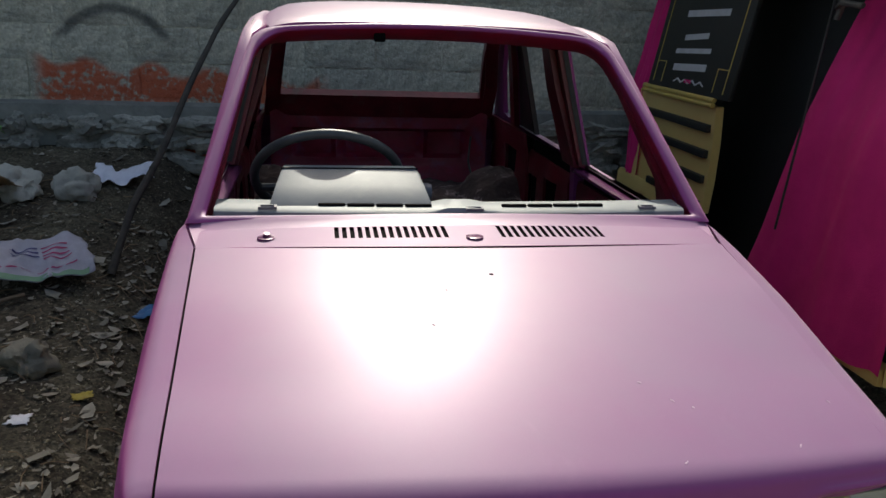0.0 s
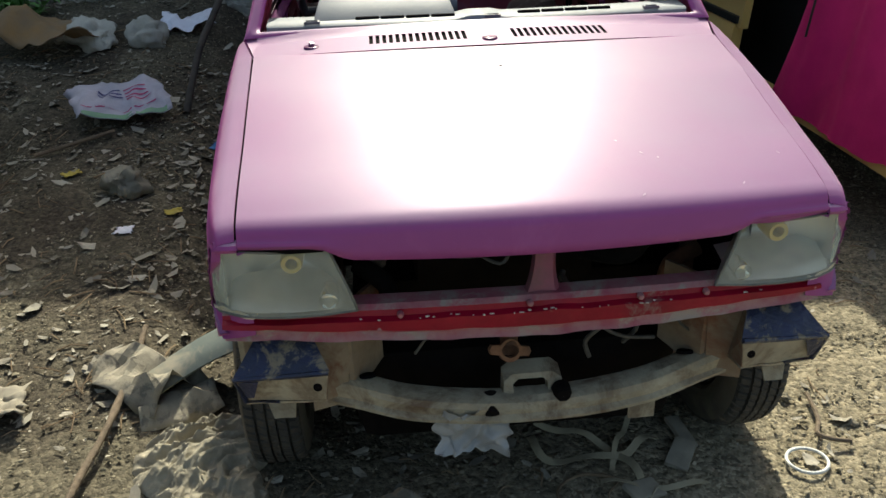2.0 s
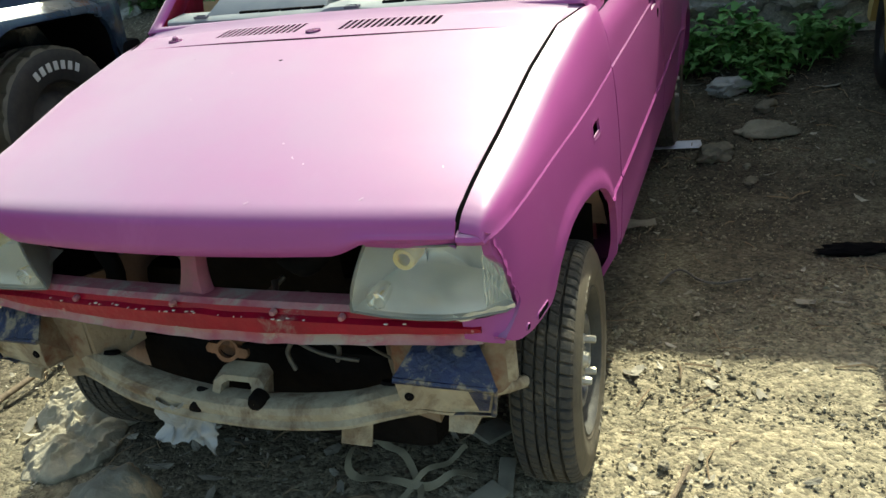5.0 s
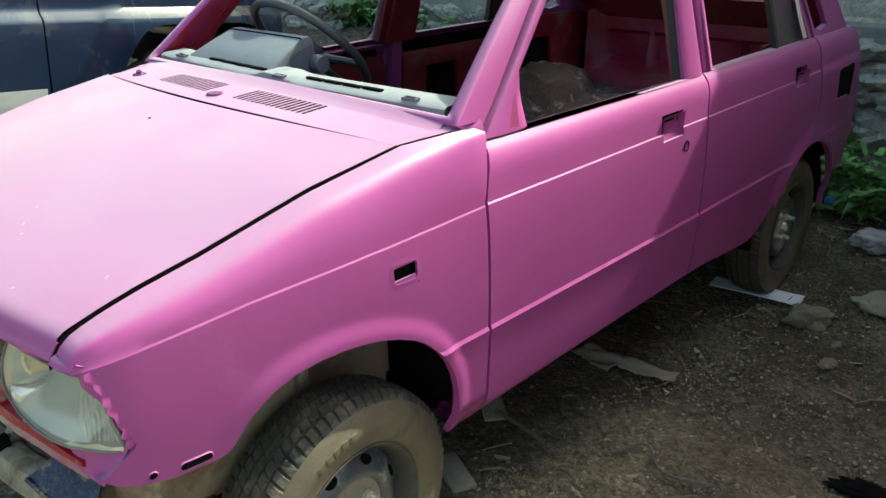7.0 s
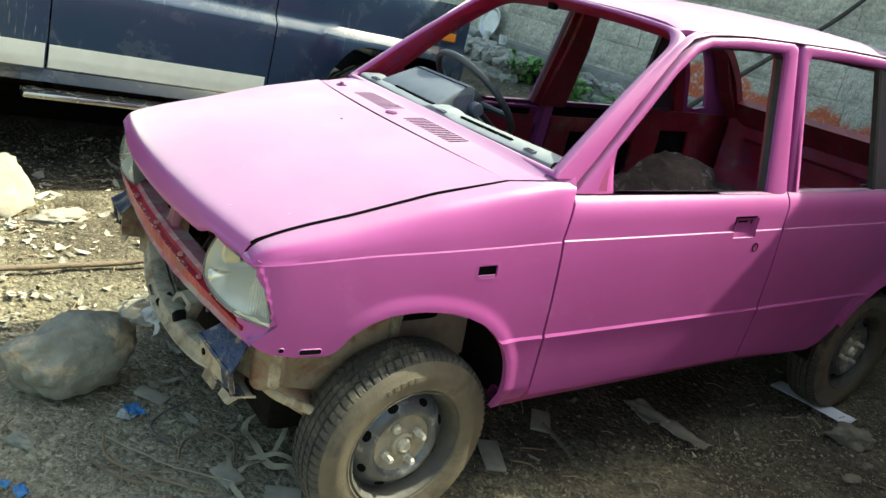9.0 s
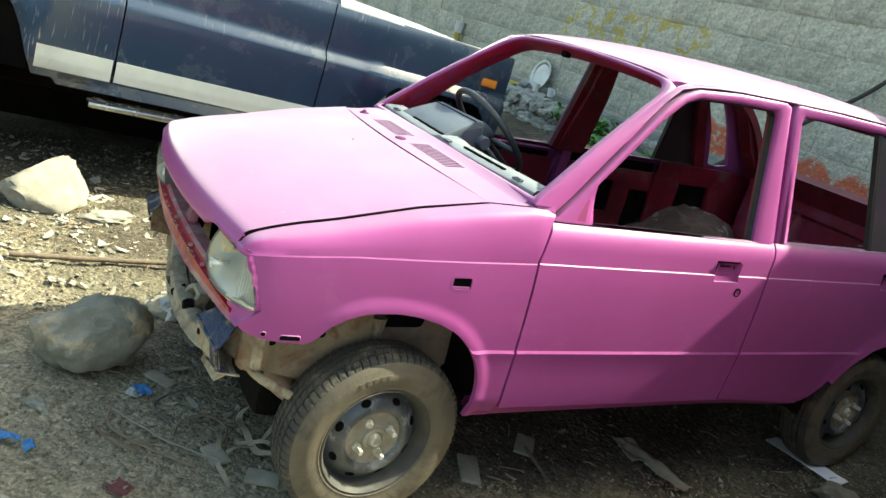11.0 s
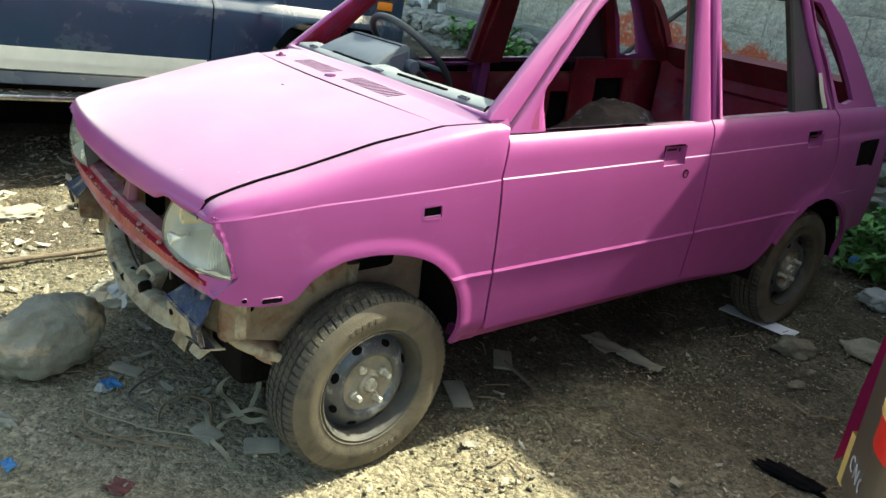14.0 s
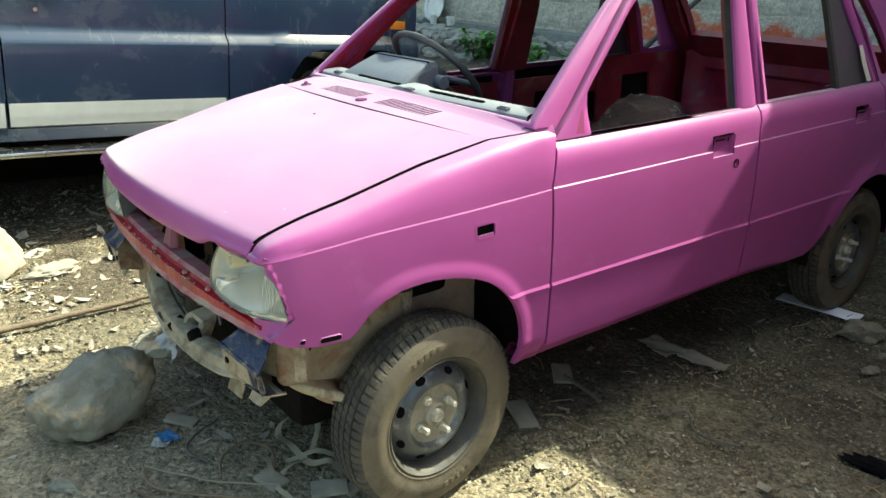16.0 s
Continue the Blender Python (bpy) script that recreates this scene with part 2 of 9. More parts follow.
def tone_ground(m, color):
    """Paler gravel at the front right, and shade painted as darker ground further back, with uneven borders."""
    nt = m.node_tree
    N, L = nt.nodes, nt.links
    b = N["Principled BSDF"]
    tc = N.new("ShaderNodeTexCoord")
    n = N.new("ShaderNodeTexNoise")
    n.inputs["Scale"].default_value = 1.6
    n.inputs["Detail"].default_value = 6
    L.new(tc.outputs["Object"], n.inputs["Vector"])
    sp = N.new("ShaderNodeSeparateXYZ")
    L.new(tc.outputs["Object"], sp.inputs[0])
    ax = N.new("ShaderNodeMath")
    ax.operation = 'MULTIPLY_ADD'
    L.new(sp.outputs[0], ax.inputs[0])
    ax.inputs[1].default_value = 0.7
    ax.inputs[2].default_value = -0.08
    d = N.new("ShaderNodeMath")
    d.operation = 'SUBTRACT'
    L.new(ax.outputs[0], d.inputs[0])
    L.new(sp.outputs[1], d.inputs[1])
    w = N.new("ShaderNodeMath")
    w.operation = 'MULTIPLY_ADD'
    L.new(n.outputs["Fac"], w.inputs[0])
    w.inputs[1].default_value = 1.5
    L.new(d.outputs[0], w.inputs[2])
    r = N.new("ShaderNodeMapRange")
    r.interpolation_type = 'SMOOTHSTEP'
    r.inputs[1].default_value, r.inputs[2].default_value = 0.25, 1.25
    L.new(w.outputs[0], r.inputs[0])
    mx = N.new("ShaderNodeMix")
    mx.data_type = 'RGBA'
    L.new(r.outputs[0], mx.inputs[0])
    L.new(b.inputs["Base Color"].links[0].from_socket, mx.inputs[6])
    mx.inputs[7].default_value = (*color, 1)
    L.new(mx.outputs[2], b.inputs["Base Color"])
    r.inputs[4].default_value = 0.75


# ground tone follows the sunlit front and the shaded back
tone_ground(SOIL, (0.26, 0.223, 0.152))
pebbled(SOIL, ((38, 0.76, 1.2), (105, 0.6, 1.4)), 0.42)
GRAVEL = mat("gravel_stone", (0.30, 0.265, 0.185), (0.20, 0.175, 0.122), rough=0.9, scale=20, bump=0.3, bscale=90, rnd=0.7, spec=0.25)
FLAKE = mat("litter_scraps", (0.34, 0.31, 0.25), (0.22, 0.20, 0.16), rough=0.85, scale=12, rnd=0.75, spec=0.3)
STRAW = mat("dry_straw", (0.34, 0.295, 0.20), (0.25, 0.215, 0.14), rough=0.9, scale=12, rnd=0.3)
LEAF_DRY = mat("dry_leaf_litter", (0.40, 0.375, 0.31), (0.28, 0.26, 0.21), rough=0.9, scale=9, rnd=0.5, spec=0.25)
TWIG = mat("dry_twig", (0.20, 0.145, 0.085), (0.13, 0.09, 0.055), rough=0.9, scale=20, rnd=0.5)
BLOCK = mat("concrete_block", (0.62, 0.595, 0.485), (0.40, 0.385, 0.31), rough=0.95, scale=34, bump=0.9, bscale=90,
            stain=(0.25, 0.245, 0.215), sscale=2.6, slo=0.49, shi=0.70, rnd=0.22, spec=0.15)
pebbled(BLOCK, ((60, 0.82, 1.12), (17, 0.9, 1.08)), 0.22)
MORTAR = mat("wall_mortar", (0.49, 0.475, 0.39), (0.30, 0.29, 0.24), rough=0.95, scale=12, bump=0.9, bscale=40, spec=0.15)
PLINTH = mat("plinth_render", (0.17, 0.172, 0.155), (0.27, 0.27, 0.24), rough=0.95, scale=6, bump=0.9, bscale=35, spec=0.15)
STONE = mat("rubble_stone", (0.25, 0.245, 0.215), (0.40, 0.39, 0.335), rough=0.9, scale=5, bump=0.7, bscale=30, rnd=0.5,
            stain=(0.05, 0.055, 0.05), sscale=4, slo=0.55, shi=0.7, spec=0.2)
BOULDER = mat("river_boulder", (0.145, 0.138, 0.108), (0.25, 0.232, 0.178), rough=0.6, scale=9, bump=0.45, bscale=70,
              stain=(0.40, 0.30, 0.19), sscale=7, slo=0.54, shi=0.62, spec=0.45)
PALE_ROCK = mat("pale_limestone", (0.27, 0.25, 0.205), (0.19, 0.175, 0.14), rough=0.9, scale=7, bump=0.8, bscale=22, stain=(0.15, 0.135, 0.105), sscale=5, slo=0.52, shi=0.66, spec=0.2)
BROWNROCK = mat("rough_brown_stone", (0.20, 0.175, 0.13), (0.13, 0.115, 0.088), rough=0.95, scale=14, bump=0.9, bscale=45, stain=(0.30, 0.27, 0.21), sscale=9, slo=0.55, shi=0.68, spec=0.2)
PAPER = mat("white_paper", (0.78, 0.79, 0.86), (0.64, 0.64, 0.72), rough=0.8, scale=9, stain=(0.33, 0.32, 0.32), sscale=9, slo=0.6, shi=0.75)
CARD = mat("dirty_card", (0.31, 0.28, 0.215), (0.20, 0.178, 0.138), rough=0.9, scale=8, bump=0.2, bscale=30)
NEWS = mat("newsprint", (0.30, 0.27, 0.205), (0.21, 0.185, 0.14), rough=0.9, scale=14, bump=0.8, bscale=22, stain=(0.13, 0.12, 0.10), sscale=18, slo=0.53, shi=0.6)
CLOTH = mat("muddy_cloth", (0.31, 0.28, 0.21), (0.18, 0.16, 0.12), rough=0.95, scale=9, bump=0.5, bscale=60)
BAG = mat("pale_plastic", (0.32, 0.32, 0.31), (0.24, 0.24, 0.235), rough=0.35, scale=8)
SACK = mat("printed_sack", (0.42, 0.42, 0.50), (0.34, 0.34, 0.40), rough=0.8, scale=10, bump=0.2, bscale=120)
SACK_GREEN = mat("sack_green", (0.20, 0.36, 0.22), (0.16, 0.28, 0.19), rough=0.8, scale=10)
INK_PINK = mat("sack_ink", (0.40, 0.05, 0.14), (0.34, 0.05, 0.16), rough=0.8)
INK_BLUE = mat("sack_ink_dark", (0.07, 0.07, 0.20), (0.10, 0.09, 0.22), rough=0.8)
BLUE_PL = mat("blue_plastic", (0.020, 0.13, 0.34), (0.05, 0.19, 0.40), rough=0.45, scale=20)
YELLOW = mat("yellow_scrap", (0.45, 0.36, 0.05), (0.36, 0.27, 0.06), rough=0.7, scale=20)
BROWN_CLOTH = mat("ochre_cloth", (0.26, 0.155, 0.06), (0.20, 0.15, 0.095), rough=0.95, scale=5, bump=0.4, bscale=40)
LEAF = mat("weed_leaf", (0.095, 0.235, 0.055), (0.15, 0.31, 0.085), rough=0.6, scale=8, rnd=0.4)
STICK = mat("charred_stick", (0.035, 0.032, 0.027), (0.07, 0.06, 0.05), rough=0.9, scale=14, bump=0.7, bscale=40)
BRANCH = mat("dry_branch", (0.105, 0.078, 0.052), (0.165, 0.125, 0.085), rough=0.9, scale=14, bump=0.6, bscale=60)
GREENPL = mat("grey_green_plastic", (0.075, 0.095, 0.088), (0.12, 0.14, 0.125), rough=0.55, scale=6, stain=(0.26, 0.23, 0.17), sscale=5, slo=0.5, shi=0.65)
SPRAY_ORANGE = (0.50, 0.10, 0.035)
SUVBLUE = mat("suv_blue_paint", (0.012, 0.027, 0.056), (0.016, 0.032, 0.063), rough=0.24, scale=4, coat=0.8, rvar=0.05,
              stain=(0.060, 0.075, 0.090), sscale=3, slo=0.50, shi=0.85, stain_rough=0.45)


def scratched(m, color, amount):
    """Fine upright scratches and dried splashes that gather in patches."""
    nt = m.node_tree
    N, L = nt.nodes, nt.links
    b = N["Principled BSDF"]
    tc = N.new("ShaderNodeTexCoord")
    mp = N.new("ShaderNodeMapping")
    mp.inputs["Scale"].default_value = (1.0, 95.0, 9.0)
    mp.inputs["Rotation"].default_value = (radians(18), 0, 0)
    L.new(tc.outputs["Object"], mp.inputs["Vector"])
    fine = N.new("ShaderNodeTexNoise")
    fine.inputs["Scale"].default_value = 1.0
    fine.inputs["Detail"].default_value = 4
    L.new(mp.outputs[0], fine.inputs["Vector"])
    wide = N.new("ShaderNodeTexNoise")
    wide.inputs["Scale"].default_value = 2.2
    wide.inputs["Detail"].default_value = 3
    L.new(tc.outputs["Object"], wide.inputs["Vector"])
    r1, r2 = N.new("ShaderNodeMapRange"), N.new("ShaderNodeMapRange")
    r1.inputs[1].default_value, r1.inputs[2].default_value = 0.60, 0.72
    r2.inputs[1].default_value, r2.inputs[2].default_value, r2.inputs[4].default_value = 0.50, 0.66, amount
    L.new(fine.outputs["Fac"], r1.inputs[0])
    L.new(wide.outputs["Fac"], r2.inputs[0])
    mu = N.new("ShaderNodeMath")
    mu.operation = 'MULTIPLY'
    L.new(r1.outputs[0], mu.inputs[0])
    L.new(r2.outputs[0], mu.inputs[1])
    mx = N.new("ShaderNodeMix")
    mx.data_type = 'RGBA'
    L.new(mu.outputs[0], mx.inputs[0])
    L.new(b.inputs["Base Color"].links[0].from_socket, mx.inputs[6])
    mx.inputs[7].default_value = (*color, 1)
    L.new(mx.outputs[2], b.inputs["Base Color"])


scratched(SUVBLUE, (0.26, 0.26, 0.24), 0.8)
SUVPALE = mat("suv_pale_hood", (0.36, 0.37, 0.36), (0.28, 0.30, 0.31), rough=0.5, scale=5)
SUVWHITE = mat("stripe_white", (0.50, 0.52, 0.50), (0.42, 0.44, 0.42), rough=0.45, scale=5, stain=(0.26, 0.25, 0.21), sscale=4, slo=0.55, shi=0.75)
CHROME = mat("worn_chrome", (0.55, 0.55, 0.54), (0.40, 0.39, 0.37), rough=0.22, metal=1.0, scale=8, stain=(0.20, 0.17, 0.13), sscale=12, slo=0.56, shi=0.7, stain_rough=0.7)
AMBER = mat("amber_lens", (0.75, 0.25, 0.03), (0.70, 0.22, 0.03), rough=0.25, scale=30)
DARKGLASS = mat("dark_window", (0.015, 0.018, 0.02), (0.02, 0.022, 0.024), rough=0.08, scale=4)
WHITELET = mat("white_lettering", (0.50, 0.50, 0.50), (0.42, 0.42, 0.42), rough=0.7, scale=20)
CREAM = mat("cream_yellow_paint", (0.74, 0.54, 0.18), (0.70, 0.50, 0.165), rough=0.35, scale=4, coat=0.3, rvar=0.04)
RYELLOW = mat("sign_yellow", (0.72, 0.42, 0.02), (0.68, 0.39, 0.02), rough=0.45, scale=6)
RBROWN = mat("olive_brown_panel", (0.085, 0.065, 0.045), (0.10, 0.078, 0.055), rough=0.35, scale=5, coat=0.3)
RBLACK = mat("rickshaw_black", (0.010, 0.011, 0.010), (0.016, 0.017, 0.015), rough=0.5, scale=6)
MIRROR_BK = mat("mirror_housing", (0.005, 0.008, 0.007), (0.008, 0.012, 0.010), rough=0.45, scale=8, stain=(0.013, 0.018, 0.016), sscale=5, slo=0.55, shi=0.85, stain_rough=0.5)
CURTAIN = mat("magenta_cloth", (0.66, 0.012, 0.17), (0.56, 0.010, 0.14), rough=0.85, scale=5, bump=0.25, bscale=200)
RREFL = mat("red_reflector", (0.65, 0.02, 0.015), (0.55, 0.02, 0.015), rough=0.35, scale=30)
LEDW = mat("lamp_white", (0.75, 0.76, 0.70), (0.66, 0.67, 0.62), rough=0.25, scale=30)
PURPLE = mat("purple_strip", (0.19, 0.14, 0.22), (0.16, 0.12, 0.19), rough=0.4)
TIN = mat("tin_tray", (0.50, 0.50, 0.49), (0.40, 0.40, 0.40), rough=0.4, metal=0.85, scale=14)
WHITE_PL = mat("white_plastic", (0.66, 0.66, 0.62), (0.55, 0.55, 0.52), rough=0.5, scale=12)
OLD_RAG = mat("dark_red_rag", (0.13, 0.035, 0.035), (0.09, 0.04, 0.036), rough=0.95, scale=12, bump=0.4, bscale=60)
REDCLOTH = mat("dull_pink_rag", (0.33, 0.20, 0.20), (0.26, 0.15, 0.15), rough=0.95, scale=10)
HOUSING = mat("silvered_lamp_bowl", (0.56, 0.565, 0.53), (0.44, 0.445, 0.41), rough=0.3, metal=0.5, scale=5)
REFLECT = mat("lamp_reflector", (0.85, 0.85, 0.83), (0.76, 0.76, 0.74), rough=0.18, metal=1.0, scale=4, rvar=0.03)
OCHRE_RING = mat("ochre_ring", (0.55, 0.40, 0.08), (0.46, 0.34, 0.10), rough=0.5, scale=20)
GASKET = mat("grey_lamp_gasket", (0.11, 0.11, 0.10), (0.17, 0.165, 0.145), rough=0.7, scale=30)
TAPE = mat("cream_tape", (0.60, 0.56, 0.46), (0.50, 0.46, 0.38), rough=0.8, scale=12)


def lens_material(name, tint, haze, rough):
    m = bpy.data.materials.new(name)
    m.use_nodes = True
    nt = m.node_tree
    N, L = nt.nodes, nt.links
    b = N["Principled BSDF"]
    tc = N.new("ShaderNodeTexCoord")
    n = N.new("ShaderNodeTexNoise")
    n.inputs["Scale"].default_value = 9
    n.inputs["Detail"].default_value = 7
    L.new(tc.outputs["Object"], n.inputs["Vector"])
    b.inputs["Base Color"].default_value = (*tint, 1)
    b.inputs["Roughness"].default_value = rough
    tr = N.new("ShaderNodeBsdfTransparent")
    tr.inputs[0].default_value = (0.92, 0.92, 0.86, 1)
    mp = N.new("ShaderNodeMapRange")
    mp.inputs[1].default_value, mp.inputs[2].default_value = 0.3, 0.7
    mp.inputs[3].default_value, mp.inputs[4].default_value = haze - 0.12, haze + 0.12
    L.new(n.outputs["Fac"], mp.inputs[0])
    mix = N.new("ShaderNodeMixShader")
    L.new(mp.outputs[0], mix.inputs[0])
    L.new(tr.outputs[0], mix.inputs[1])
    L.new(b.outputs[0], mix.inputs[2])
    L.new(mix.outputs[0], N["Material Output"].inputs[0])
    return m


LENS = lens_material("hazy_lamp_lens", (0.88, 0.90, 0.86), 0.17, 0.06)
LENS_Y = lens_material("yellowed_lamp_lens", (0.84, 0.83, 0.70), 0.23, 0.08)
CLEAR = lens_material("thin_clear_plastic", (0.62, 0.62, 0.60), 0.45, 0.3)


# blocks with sprayed paint on some of them, laid out in metres along the wall
BLOCK_PAINTED = BLOCK.copy()
BLOCK_PAINTED.name = "sprayed_block"
_nt = BLOCK_PAINTED.node_tree
_N, _L = _nt.nodes, _nt.links
_b = _N["Principled BSDF"]


def _math(op, a, b=None, c=None):
    n = _N.new("ShaderNodeMath")
    n.operation = op
    for k, v in enumerate((a, b, c)):
        if v is None:
            continue
        if isinstance(v, (int, float)):
            n.inputs[k].default_value = v
        else:
            _L.new(v, n.inputs[k])
    return n.outputs[0]


def _range(v, lo, hi):
    n = _N.new("ShaderNodeMapRange")
    n.interpolation_type = 'SMOOTHSTEP'
    _L.new(v, n.inputs[0])
    n.inputs[1].default_value, n.inputs[2].default_value = lo, hi
    return n.outputs[0]


_g = _N.new("ShaderNodeNewGeometry")
_sep = _N.new("ShaderNodeSeparateXYZ")
_L.new(_g.outputs["Position"], _sep.inputs[0])
_X, _Z = _sep.outputs[0], _sep.outputs[2]


def _noise(scale, detail=6):
    n = _N.new("ShaderNodeTexNoise")
    n.inputs["Scale"].default_value = scale
    n.inputs["Detail"].default_value = detail
    _L.new(_g.outputs["Position"], n.inputs["Vector"])
    return n.outputs["Fac"]


def _paint(mask, color):
    old = _b.inputs["Base Color"].links[0].from_socket
    m = _N.new("ShaderNodeMix")
    m.data_type = 'RGBA'
    _L.new(mask, m.inputs[0])
    _L.new(old, m.inputs[6])
    m.inputs[7].default_value = (*color, 1)
    _L.new(m.outputs[2], _b.inputs["Base Color"])


_n4, _n20 = _noise(5), _noise(28)
_top = _math('ADD', _math('MULTIPLY', _math('SINE', _math('MULTIPLY', _X, 19.0)), 0.035), 1.10)
_top = _math('ADD', _top, _math('MULTIPLY', _math('SUBTRACT', _n4, 0.5), 0.12))
_top = _math('ADD', _top, _math('MULTIPLY', _math('ADD', _X, 1.9), -0.06))
_inside = _range(_math('SUBTRACT', _top, _Z), -0.02, 0.035)
_span = _math('MULTIPLY', _range(_X, -1.90, -1.80), _range(_math('MULTIPLY', _X, -1.0), 0.20, 0.35))
_patch = _range(_math('ADD', _math('MULTIPLY', _n20, 0.6), _math('MULTIPLY', _noise(7), 0.6)), 0.43, 0.60)
_paint(_math('MULTIPLY', _math('MULTIPLY', _inside, _span), _math('MULTIPLY', _patch, 0.85)), (0.52, 0.09, 0.03))
# dark sprayed arc
_dx, _dz = _math('ADD', _X, 1.43), _math('SUBTRACT', _Z, 1.06)
_r = _math('SQRT', _math('ADD', _math('MULTIPLY', _dx, _dx), _math('MULTIPLY', _math('MULTIPLY', _dz, _dz), 1.0)))
_ringm = _math('SUBTRACT', 1.0, _range(_math('ABSOLUTE', _math('SUBTRACT', _r, 0.325)), 0.008, 0.045))
_paint(_math('MULTIPLY', _math('MULTIPLY', _ringm, _range(_Z, 1.18, 1.26)), 0.7), (0.035, 0.04, 0.045))
# yellow strokes
_w = _math('ABSOLUTE', _math('SUBTRACT', _noise(3.2, 3), 0.5))
_ys = _math('SUBTRACT', 1.0, _range(_w, 0.012, 0.035))
_yz = _math('MULTIPLY', _math('MULTIPLY', _range(_Z, 1.36, 1.42), _math('SUBTRACT', 1.0, _range(_Z, 1.66, 1.74))), _math('MULTIPLY', _range(_X, -3.95, -3.8), _math('SUBTRACT', 1.0, _range(_X, -2.2, -2.0))))
_paint(_math('MULTIPLY', _math('MULTIPLY', _ys, _yz), 0.75), (0.48, 0.36, 0.05))


# ---------------------------------------------------------------- mesh helpers
def part(name, bm, material, parent=None, label="", angle=38, weld=1e-5):
    if weld:
        bmesh.ops.remove_doubles(bm, verts=bm.verts, dist=weld)
    bmesh.ops.recalc_face_normals(bm, faces=bm.faces)
    me = bpy.data.meshes.new(name)
    bm.to_mesh(me)
    bm.free()
    me.materials.append(material)
    me.shade_smooth()
    me.set_sharp_from_angle(angle=radians(angle))
    ob = new(name, me)
    if parent:
        ob.parent = parent
    if label:
        tagged(ob, label)
    return ob


def root(name, label, category, group="", kind="", at=None):
    ob = new(name)
    ob.empty_display_size = 0.1
    if at is not None:
        ob.matrix_world = at
    return tagged(ob, label, category, group, kind)


def thing(name, bm, material, label, category, group="", kind="", angle=38):
    return tagged(part(name, bm, material, None, "", angle), label, category, group, kind)


def grid(bm, rows, wrap=False, skip=None):
    vs = [[bm.verts.new(p) for p in r] for r in rows]
    n = len(rows[0])
    for i in range(len(rows) - 1):
        for j in range(n if wrap else n - 1):
            k = (j + 1) % n
            if skip and skip(i, j):
                continue
            bm.faces.new((vs[i][j], vs[i][k], vs[i + 1][k], vs[i + 1][j]))
    return vs


def flange(bm, vec):
    """Turn the open edges of a sheet over, so that it shows a thickness. vec: a vector, or what gives one for a point."""
    bmesh.ops.remove_doubles(bm, verts=bm.verts, dist=1e-5)
    edges = [e for e in bm.edges if e.is_boundary]
    ret = bmesh.ops.extrude_edge_only(bm, edges=edges)
    for v in ret["geom"]:
        if isinstance(v, bmesh.types.BMVert):
            v.co += Vector(vec(v.co) if callable(vec) else vec)


def tube(bm, pts, r, seg=8, cap=True):
    pts = [Vector(p) for p in pts]
    rows = []
    up = Vector((0.13, 0.21, 1)).normalized()
    for i, p in enumerate(pts):
        d = (pts[min(i + 1, len(pts) - 1)] - pts[max(i - 1, 0)]).normalized()
        a = d.cross(up if abs(d.dot(up)) < 0.95 else Vector((1, 0, 0))).normalized()
        b = d.cross(a)
        rr = r[i] if isinstance(r, (list, tuple)) else r
        rows.append([p + rr * (math.cos(2 * math.pi * k / seg) * a + math.sin(2 * math.pi * k / seg) * b) for k in range(seg)])
    vs = grid(bm, rows, wrap=True)
    if cap:
        bm.faces.new(vs[0])
        bm.faces.new(list(reversed(vs[-1])))


def smooth_path(pts, n=6):
    pts = [Vector(p) for p in pts]
    out = []
    for i in range(len(pts) - 1):
        p0, p1, p2, p3 = pts[max(i - 1, 0)], pts[i], pts[i + 1], pts[min(i + 2, len(pts) - 1)]
        for k in range(n):
            t = k / n
            out.append(0.5 * (2 * p1 + (p2 - p0) * t + (2 * p0 - 5 * p1 + 4 * p2 - p3) * t * t + (3 * p1 - p0 - 3 * p2 + p3) * t ** 3))
    return out + [pts[-1]]


def lathe(bm, profile, m, seg=48):
    """profile: (radius, along) pairs; turned round the local x axis, then placed by m."""
    rows = [[m @ Vector((a, r * math.cos(2 * math.pi * k / seg), r * math.sin(2 * math.pi * k / seg))) for k in range(seg)] for r, a in profile]
    grid(bm, rows, wrap=True)


def boxy(bm, x0, y0, z0, x1, y1, z1, bevel=0.006, m=None):
    ret = bmesh.ops.create_cube(bm, size=1, matrix=Matrix.Translation(((x0 + x1) / 2, (y0 + y1) / 2, (z0 + z1) / 2)) @ Matrix.Diagonal((abs(x1 - x0), abs(y1 - y0), abs(z1 - z0), 1)))
    vs = ret["verts"]
    if bevel:
        es = list({e for v in vs for e in v.link_edges})
        r2 = bmesh.ops.bevel(bm, geom=es, offset=bevel, segments=2, affect='EDGES', profile=0.6)
        vs = list({v for f in r2["faces"] for v in f.verts} | {v for v in vs if v.is_valid})
    if m is not None:
        for v in vs:
            v.co = m @ v.co
    return vs


def ring(bm, outer, inner, depth):
    """A frame between two loops of as many points, turned over inwards by depth."""
    n = len(outer)
    d = Vector(depth)
    o, i = [Vector(p) for p in outer], [Vector(p) for p in inner]
    rows = [[p + d for p in o], o, i, [p + d for p in i]]
    grid(bm, rows, wrap=True)
    grid(bm, [rows[3], rows[0]], wrap=True)


def crowned(bm, outer, inner, rise, depth):
    """A frame between two loops with a rounded face, turned over at both edges."""
    o, i, r, d = [Vector(p) for p in outer], [Vector(p) for p in inner], Vector(rise), Vector(depth)
    rows_ = [[p + d for p in o], o] + [[a.lerp(b, t) + r * k for a, b in zip(o, i)] for t, k in ((0.12, 0.6), (0.3, 0.95), (0.5, 1.0), (0.7, 0.95), (0.88, 0.6))] + [i, [p + d for p in i]]
    grid(bm, rows_, wrap=True)


